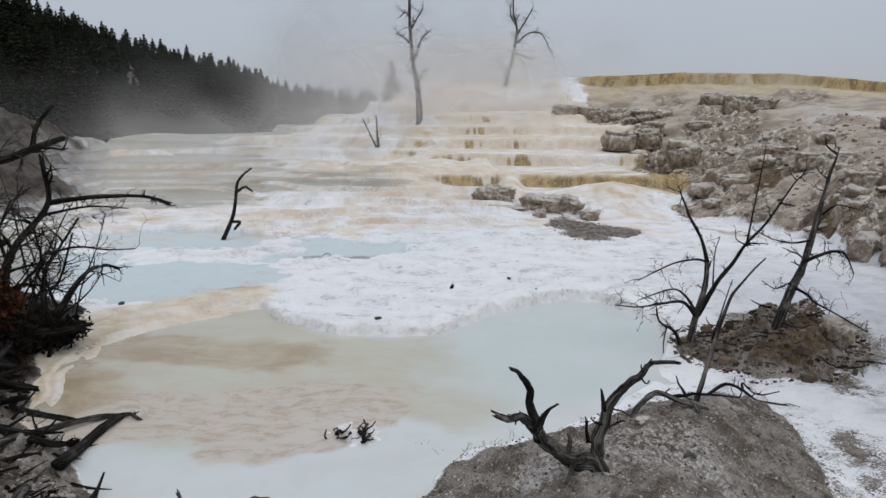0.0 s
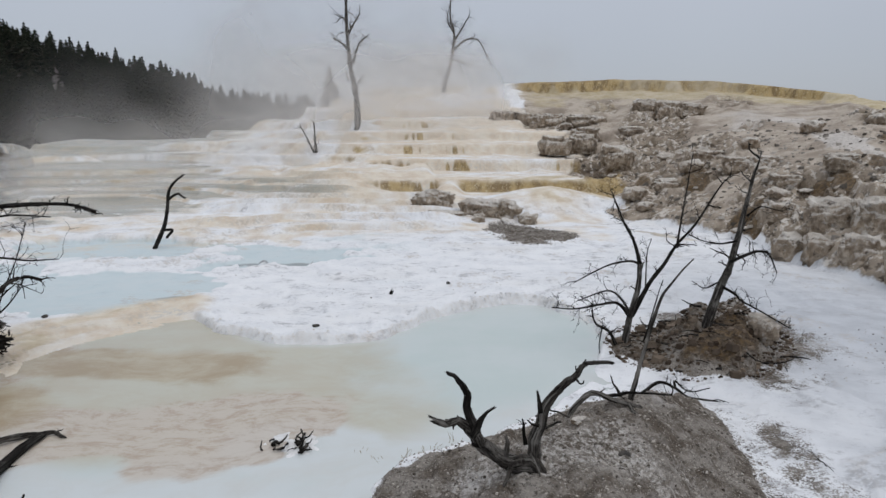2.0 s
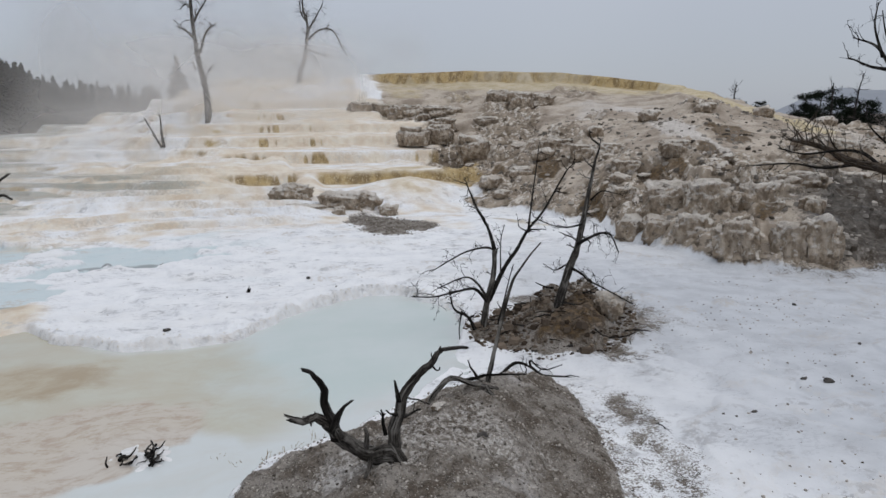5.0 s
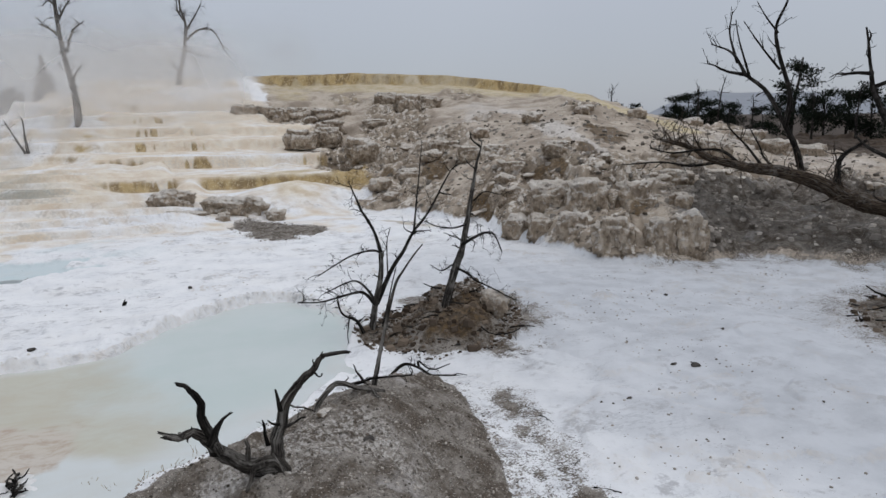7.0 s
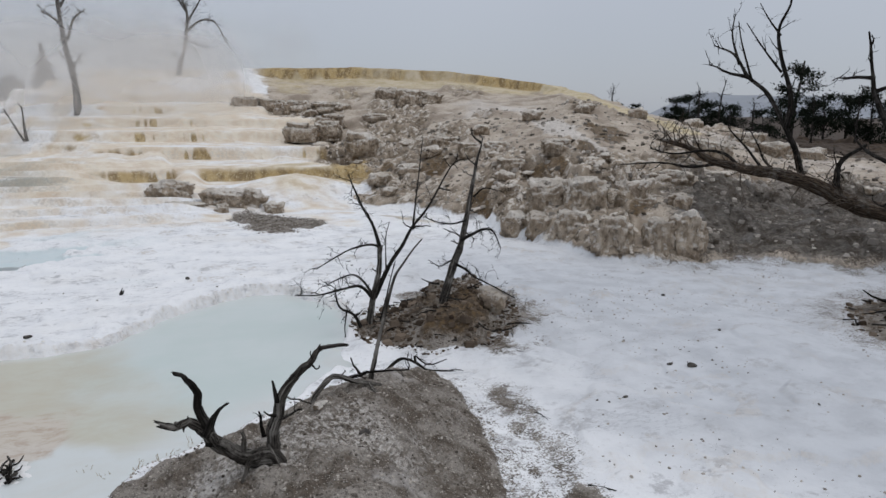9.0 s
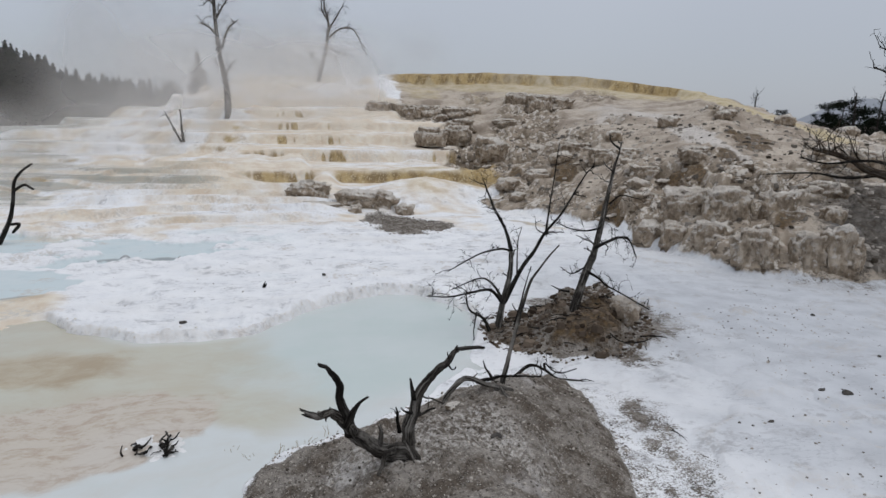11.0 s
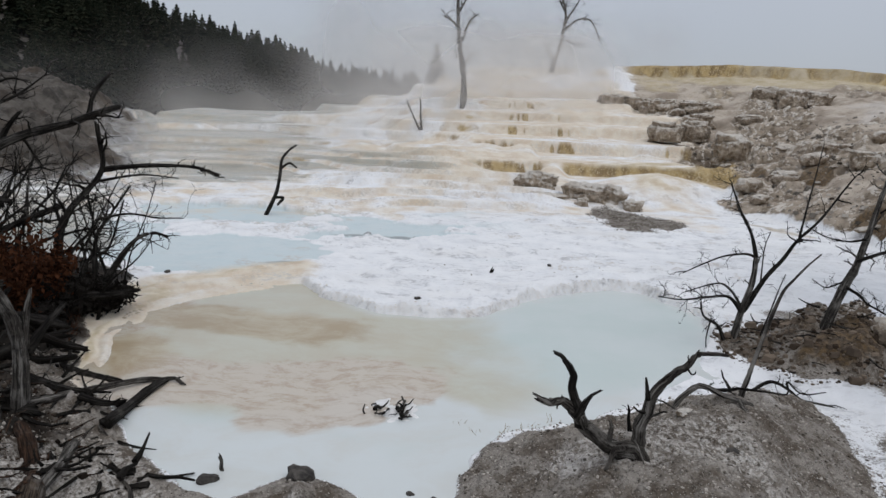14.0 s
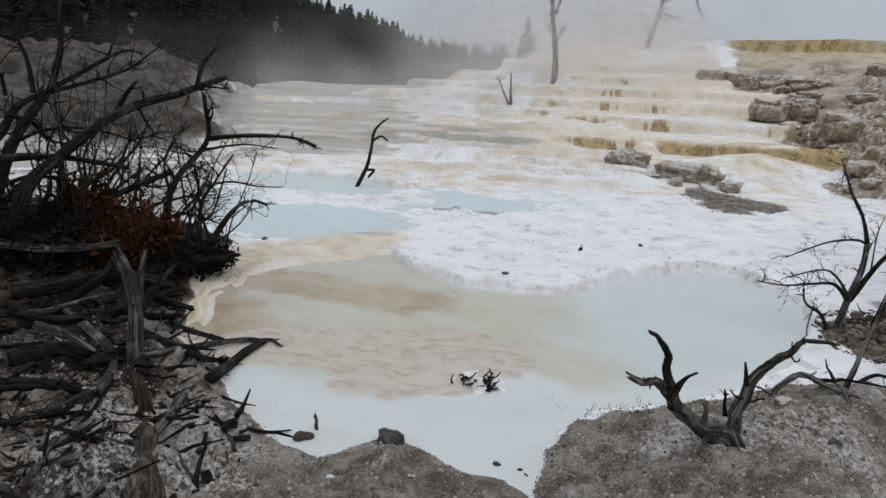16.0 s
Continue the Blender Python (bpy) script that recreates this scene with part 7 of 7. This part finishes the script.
# ---- boulders strewn over the rocky slope ----
def strewn_boulders():
    rng = np.random.default_rng(17)
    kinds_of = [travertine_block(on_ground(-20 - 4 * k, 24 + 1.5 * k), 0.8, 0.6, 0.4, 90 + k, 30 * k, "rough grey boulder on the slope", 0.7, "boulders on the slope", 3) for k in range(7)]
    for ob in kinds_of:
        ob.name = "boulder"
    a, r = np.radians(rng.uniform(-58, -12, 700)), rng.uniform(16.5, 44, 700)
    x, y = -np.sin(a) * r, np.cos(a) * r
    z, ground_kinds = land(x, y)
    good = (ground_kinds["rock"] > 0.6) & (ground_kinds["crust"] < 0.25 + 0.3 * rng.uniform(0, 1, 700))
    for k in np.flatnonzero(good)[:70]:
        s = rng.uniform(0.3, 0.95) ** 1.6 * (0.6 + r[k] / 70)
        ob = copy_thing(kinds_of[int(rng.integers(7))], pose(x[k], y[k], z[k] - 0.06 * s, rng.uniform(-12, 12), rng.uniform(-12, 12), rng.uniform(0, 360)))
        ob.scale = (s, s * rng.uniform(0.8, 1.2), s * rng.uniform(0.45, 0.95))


strewn_boulders()


# ---- stones and bits on the pan and in the pool ----
def stone(place, size, seed, label, material=None, flat=0.55, name="stone"):
    """An angular loose stone."""
    rng = np.random.default_rng(seed)
    bm = bmesh.new()
    bmesh.ops.create_icosphere(bm, subdivisions=2, radius=1.0)
    ph = rng.uniform(0, 6, 3)
    for v in bm.verts:
        d = 1 + 0.16 * math.sin(3 * v.co.x + ph[0]) + 0.14 * math.sin(4 * v.co.y + ph[1]) + 0.1 * rng.uniform(-1, 1)
        v.co = Vector((v.co.x * d * size, v.co.y * d * size * 0.7, max(v.co.z, -0.5) * d * size * flat))
    me = bpy.data.meshes.new(name)
    bm.to_mesh(me)
    bm.free()
    me.materials.append(material or STONE)
    ob = new(name, me)
    ob.location = (place[0], place[1], max(height(*place), 0.0) + size * flat * 0.3)
    ob.rotation_euler = (0, 0, rng.uniform(0, 6))
    return tagged(ob, label, "stone", "loose stones")


for n, (x, y, size, label) in enumerate(((-2.1, 4.92, 0.085, "flat dark stone in the shallow water"), (-0.52, 4.91, 0.035, "small dark stone on the white shore"),
                                         (-0.34, 4.88, 0.025, "small dark stone on the white shore"), (-0.29, 4.82, 0.02, "small dark stone on the white shore"),
                                         (6.21, 5.95, 0.06, "dark stone on the white crust"), (4.86, 5.49, 0.03, "small dark stone on the white crust"),
                                         (6.02, 6.11, 0.035, "small dark stone on the white crust"), (-5.12, 10.94, 0.06, "small dark stone on the pool rim"),
                                         (7.6, 6.9, 0.03, "small dark stone on the white crust"), (8.3, 8.8, 0.04, "small dark stone on the white crust"),
                                         (-0.95, 9.95, 0.05, "small dark stone on the pool rim"), (1.2, 12.6, 0.05, "small grey stone on the white pan"))):
    stone((x, y), size, 200 + n, label)
stone((-1.40, 4.97), 0.15, 230, "lump of brown gravel at the waterside", STONE, 0.5)
stone((1.89, 5.02), 0.06, 231, "brown clod on the gravel mound", STONE, 0.5)
stone((1.71, 5.66), 0.09, 232, "white travertine chunk on the gravel mound", ROCK, 0.4)


def chips(name, label, count, box, lo, hi, seed, material, thin=1.0):
    """Small flakes lying on the crust."""
    def pick(rng, n):
        x, y = rng.uniform(box[0], box[1], n * 4), rng.uniform(box[2], box[3], n * 4)
        _, k = land(x, y)
        ok = (k["gravel"] < 0.3) & (outside(POOL, x, y) > 0.25) & (rough(x, y, 1.6, 77, 3) + rng.uniform(-0.5, 0.5, n * 4) > 0.15)
        return x[ok][:n], y[ok][:n]
    rubble(name, label, count, pick, lo, hi, seed, material)


chips("crust_chips", "small dark flakes on the white crust", 1300, (2.8, 11.5, 3.0, 9.5), 0.003, 0.020, 31, RUBBLE)
chips("crust_chips", "small grey flakes on the white pan", 120, (-3, 6, 10.2, 16), 0.006, 0.022, 32, RUBBLE)
chips("crust_chips", "dark flakes strewn along the foot of the bank", 500, (8, 14, 7, 13), 0.006, 0.025, 33, RUBBLE)


def debris_clump():
    """A clump of broken twigs stranded on white crust in the pool."""
    x, y = -0.85, 6.42
    ob = thing("debris_clump", (x, y, 0.0), "clump of dark twigs stranded on white crust in the pool", "debris")
    rng = np.random.default_rng(8)
    n = 28
    u, v = np.meshgrid(np.linspace(-1, 1, n), np.linspace(-1, 1, n))
    u, v = u.ravel(), v.ravel()
    lump = rough(u + 3, v, 0.5, 5, 3)
    z = 0.022 * ease(1.0, 0.2, np.hypot(u, v) + 0.35 * lump) * (0.7 + 0.9 * rough(u, v, 0.25, 9, 2)) - 0.006
    part("crust", grid_mesh("crust", np.stack([u * 0.36, v * 0.34, z], 1), n, n, CRUST), ob, "white crust")
    for k in range(26):
        verts, faces = [], []
        near = (0.08, -0.05) if k % 3 else (-0.16, -0.08)
        s = np.array([near[0] + rng.normal(0, 0.05), near[1] + rng.normal(0, 0.08), 0.025])
        way = (rng.normal(0, 0.5), rng.normal(0, 1), rng.uniform(0.0, 0.5))
        thick = rng.uniform(0.006, 0.022)
        tube(verts, faces, wander(s, way, rng.uniform(0.05, 0.17), rng, 0.6), thick, thick * 0.4, 5, rng)
        part("twig", soup_mesh("twig", verts, faces, WOOD_DARK if k % 4 else WOOD_GREY, True), ob)


CRUST = plain_material("white_crust", (0.78, 0.78, 0.77), (0.62, 0.61, 0.59), 9)
debris_clump()


def tuft(place, tall, blades, seed, label, material, group):
    """A tuft of thin dry stems."""
    rng = np.random.default_rng(seed)
    verts, faces = [], []
    for _ in range(blades):
        s = np.array([rng.normal(0, 0.03), rng.normal(0, 0.03), -0.02])
        line = wander(s, (rng.normal(0, 0.35), rng.normal(0, 0.35), 1), tall * rng.uniform(0.5, 1.1), rng, 0.25, 0.05, 4)
        tube(verts, faces, line, 0.0035, 0.0015, 3, rng)
    ob = new("grass_tuft", soup_mesh("grass_tuft", verts, faces, material))
    ob.location = (place[0], place[1], max(height(*place), 0.0))
    return tagged(ob, label, "grass", group, "stuff")


rng_t = np.random.default_rng(12)
for k in range(6):
    tuft((-0.15 + 0.17 * k + rng_t.uniform(-0.06, 0.06), 5.95 + 0.07 * k + rng_t.uniform(-0.12, 0.25)), rng_t.uniform(0.05, 0.13), 5, 300 + k, "sparse dry straw tuft at the pool edge", GRASS, "tufts at the pool edge")
for k in range(5):
    tuft((-5.2 + 0.1 * k, 8.4 - 0.2 * k), 0.28, 5, 320 + k, "thin reddish stems by the bank", RUSTY, "stems by the bank")
for k in range(8):
    tuft((5.3 + rng_t.uniform(-0.5, 0.6), 9.3 + rng_t.uniform(-0.8, 0.7)), 0.25, 6, 340 + k, "dry stems on the shrub mound", WOOD_GREY, "stems on the mound")


def bush(place, wide, tall, leaves, seed, label, material, name="dead_bush"):
    """A low bush: crooked stems and ragged small foliage in clumps."""
    rng = np.random.default_rng(seed)
    ob = thing(name, (place[0], place[1], height(*place)), label, "bush")
    sv, sf, lv, lf = [], [], [], []
    for _ in range(14):
        w = rng.uniform(0, 6.28)
        line = wander((rng.normal(0, 0.06 * wide), rng.normal(0, 0.06 * wide), -0.03), (math.cos(w) * 0.8, math.sin(w) * 0.8, 1.0), tall * rng.uniform(0.6, 1.15), rng, 0.5, steps=6)
        line[:, :2] *= wide / tall * 0.8
        tube(sv, sf, line, 0.012, 0.004, 4, rng)
        for q in line[2:]:
            for _ in range(leaves // 60):
                c = q + rng.normal(0, 0.10, 3) * np.array([wide, wide, tall])
                u, v = rng.normal(0, 0.026, 3), rng.normal(0, 0.026, 3)
                n = len(lv)
                lv.extend([c, c + u, c + u + v, c + v])
                lf.append((n, n + 1, n + 2, n + 3))
    part("stem_cluster", soup_mesh("stem_cluster", sv, sf, WOOD_DARK), ob)
    part("foliage", soup_mesh("foliage", lv, lf, material), ob)


for place, wide, tall, leaves, seed in BUSHES:
    bush(place, wide, tall, leaves, seed, "rust brown dead juniper bush among black limbs", RUSTY)
for place, wide, tall, leaves, seed in BRUSH:
    bush(place, wide, tall, leaves, seed, "tangled black brushwood at the foot of the limbs", WOOD_BLACK, "brushwood")


def twig_thicket(place, count, tall, seed, label, material):
    """Upright crooked dead stems with fine side twigs, each stem a part."""
    rng = np.random.default_rng(seed)
    ob = thing("dead_shrub", (place[0], place[1], height(*place)), label, "dead shrub", "shrubs on the bank")
    x, y, z = ob.location
    for k in range(count):
        sx, sy = x + rng.normal(0, 0.45), y + rng.normal(0, 0.35)
        lean_x, lean_y, top = rng.normal(0.1, 0.35), rng.normal(0, 0.2), tall * rng.uniform(0.55, 1.1)
        pts = [(sx, sy, z - 0.1), (sx + 0.25 * lean_x + rng.normal(0, 0.05), sy + 0.3 * lean_y, z + 0.35 * top), (sx + 0.7 * lean_x + rng.normal(0, 0.07), sy + 0.7 * lean_y, z + 0.7 * top), (sx + 1.2 * lean_x, sy + lean_y, z + top)]
        limb(ob, "stem", pts, rng.uniform(0.014, 0.03), 0.005, material, 8, 0.32, lift=0.35, seed=seed + k, sides=6, again=2)


for place, count, tall, seed, material, label in (((-6.2, 9.6), 9, 2.0, 400, WOOD_GREY, "thicket of thin grey dead stems behind black limbs"), ((-7.4, 9.4), 9, 2.3, 420, WOOD_BROWN, "thicket of thin brown dead stems behind black limbs"),
                                                  ((-5.6, 9.0), 7, 1.5, 440, WOOD_BLACK, "low tangle of thin black dead stems by the water"), ((-7.0, 8.2), 8, 2.3, 460, WOOD_DARK, "tangle of thin black dead stems on the bank")):
    twig_thicket(place, count, tall, seed, label, material)


# ---- a lone conifer behind the steam ----
def lone_conifer(a, r, tall, seed):
    rng = np.random.default_rng(seed)
    x, y, z = on_ground(a, r)
    verts, faces = [], []
    conifer_into(verts, faces, (0, 0, 0), tall, tall * 0.3, rng, 14, 9)
    ob = new("conifer", soup_mesh("conifer", verts, faces, NEEDLES))
    ob.location = (x, y, z)
    tagged(ob, "dark conifer half hidden in steam behind the terraces", "tree")


lone_conifer(4.1, 90, 8.2, 71)


# ---- beads of travertine along the pool rim, litter on the bank ----
def along_rim(rng, count):
    rim = np.array(POOL[5:17])
    k = rng.integers(0, len(rim) - 1, count)
    f = rng.uniform(0, 1, count)[:, None]
    p = rim[k] * (1 - f) + rim[k + 1] * f + rng.normal(0, 0.05, (count, 2))
    return p[:, 0], p[:, 1]


CREAM_BEAD = plain_material("cream_travertine", (0.79, 0.77, 0.73), (0.68, 0.64, 0.57), 7)
rubble("rim_beads", "knobbly cream travertine along the pool rim", 260, along_rim, 0.008, 0.026, 41, CREAM_BEAD)


def litter(name, label, count, where, seed, material, lo, hi):
    """Bits of bark and broken twigs strewn on the ground."""
    rng = np.random.default_rng(seed)
    xs, ys = where(rng, count)
    zs = land(xs, ys)[0]
    verts, faces = [], []
    for x, y, z in zip(xs, ys, zs):
        w = rng.uniform(0, 6.28)
        size = rng.uniform(lo, hi)
        line = wander((x, y, z + 0.012), (math.cos(w), math.sin(w), rng.uniform(-0.05, 0.12)), size, rng, 0.3, steps=3)
        tube(verts, faces, line, size * rng.uniform(0.03, 0.09), size * 0.02, 4, rng)
    tagged(new(name, soup_mesh(name, verts, faces, material)), label, "wood litter", kind="stuff")


litter("wood_litter", "broken dark twigs and bark on the bank", 1000, scatter_in([(-9, 9), (-5.4, 9), (-4.4, 7), (-3.2, 5.6), (-2.4, 4.8), (-2.2, 3), (-9, 3)]), 42, WOOD_BLACK, 0.08, 0.5)
litter("wood_litter", "weathered twigs and splinters on the bank", 220, scatter_in([(-9, 9), (-5.4, 9), (-4.4, 7), (-3.2, 5.6), (-2.4, 4.8), (-2.2, 3), (-9, 3)]), 43, WOOD_GREY, 0.08, 0.45)
litter("wood_litter", "reddish rotten wood crumbs on the bank", 420, scatter_in([(-4.6, 6), (-3.6, 5.8), (-2.9, 4.6), (-3.0, 3.2), (-4.4, 3.2)]), 44, WOOD_RUST, 0.04, 0.2)
litter("wood_litter", "thin broken twigs on the shrub mound", 160, scatter_in(MOUND_FAR, 0.2), 45, WOOD_DARK, 0.06, 0.3)
rubble("bank_stones", "grey stones on the gravel along the shore", 160, near_shore, 0.008, 0.03, 46, RUBBLE)
rubble("clods", "brown clods and chunks of travertine on the shrub mound", 220, scatter_in(MOUND_FAR, 0.0), 0.02, 0.1, 47, CLOD)
rubble("clods", "brown clods on the dark bank", 500, scatter_in(BANK_RIGHT, 0.2), 0.015, 0.08, 48, CLOD)
litter("wood_litter", "thin broken twigs on the dark bank", 70, scatter_in(BANK_RIGHT, 0.3), 49, WOOD_DARK, 0.15, 0.7)
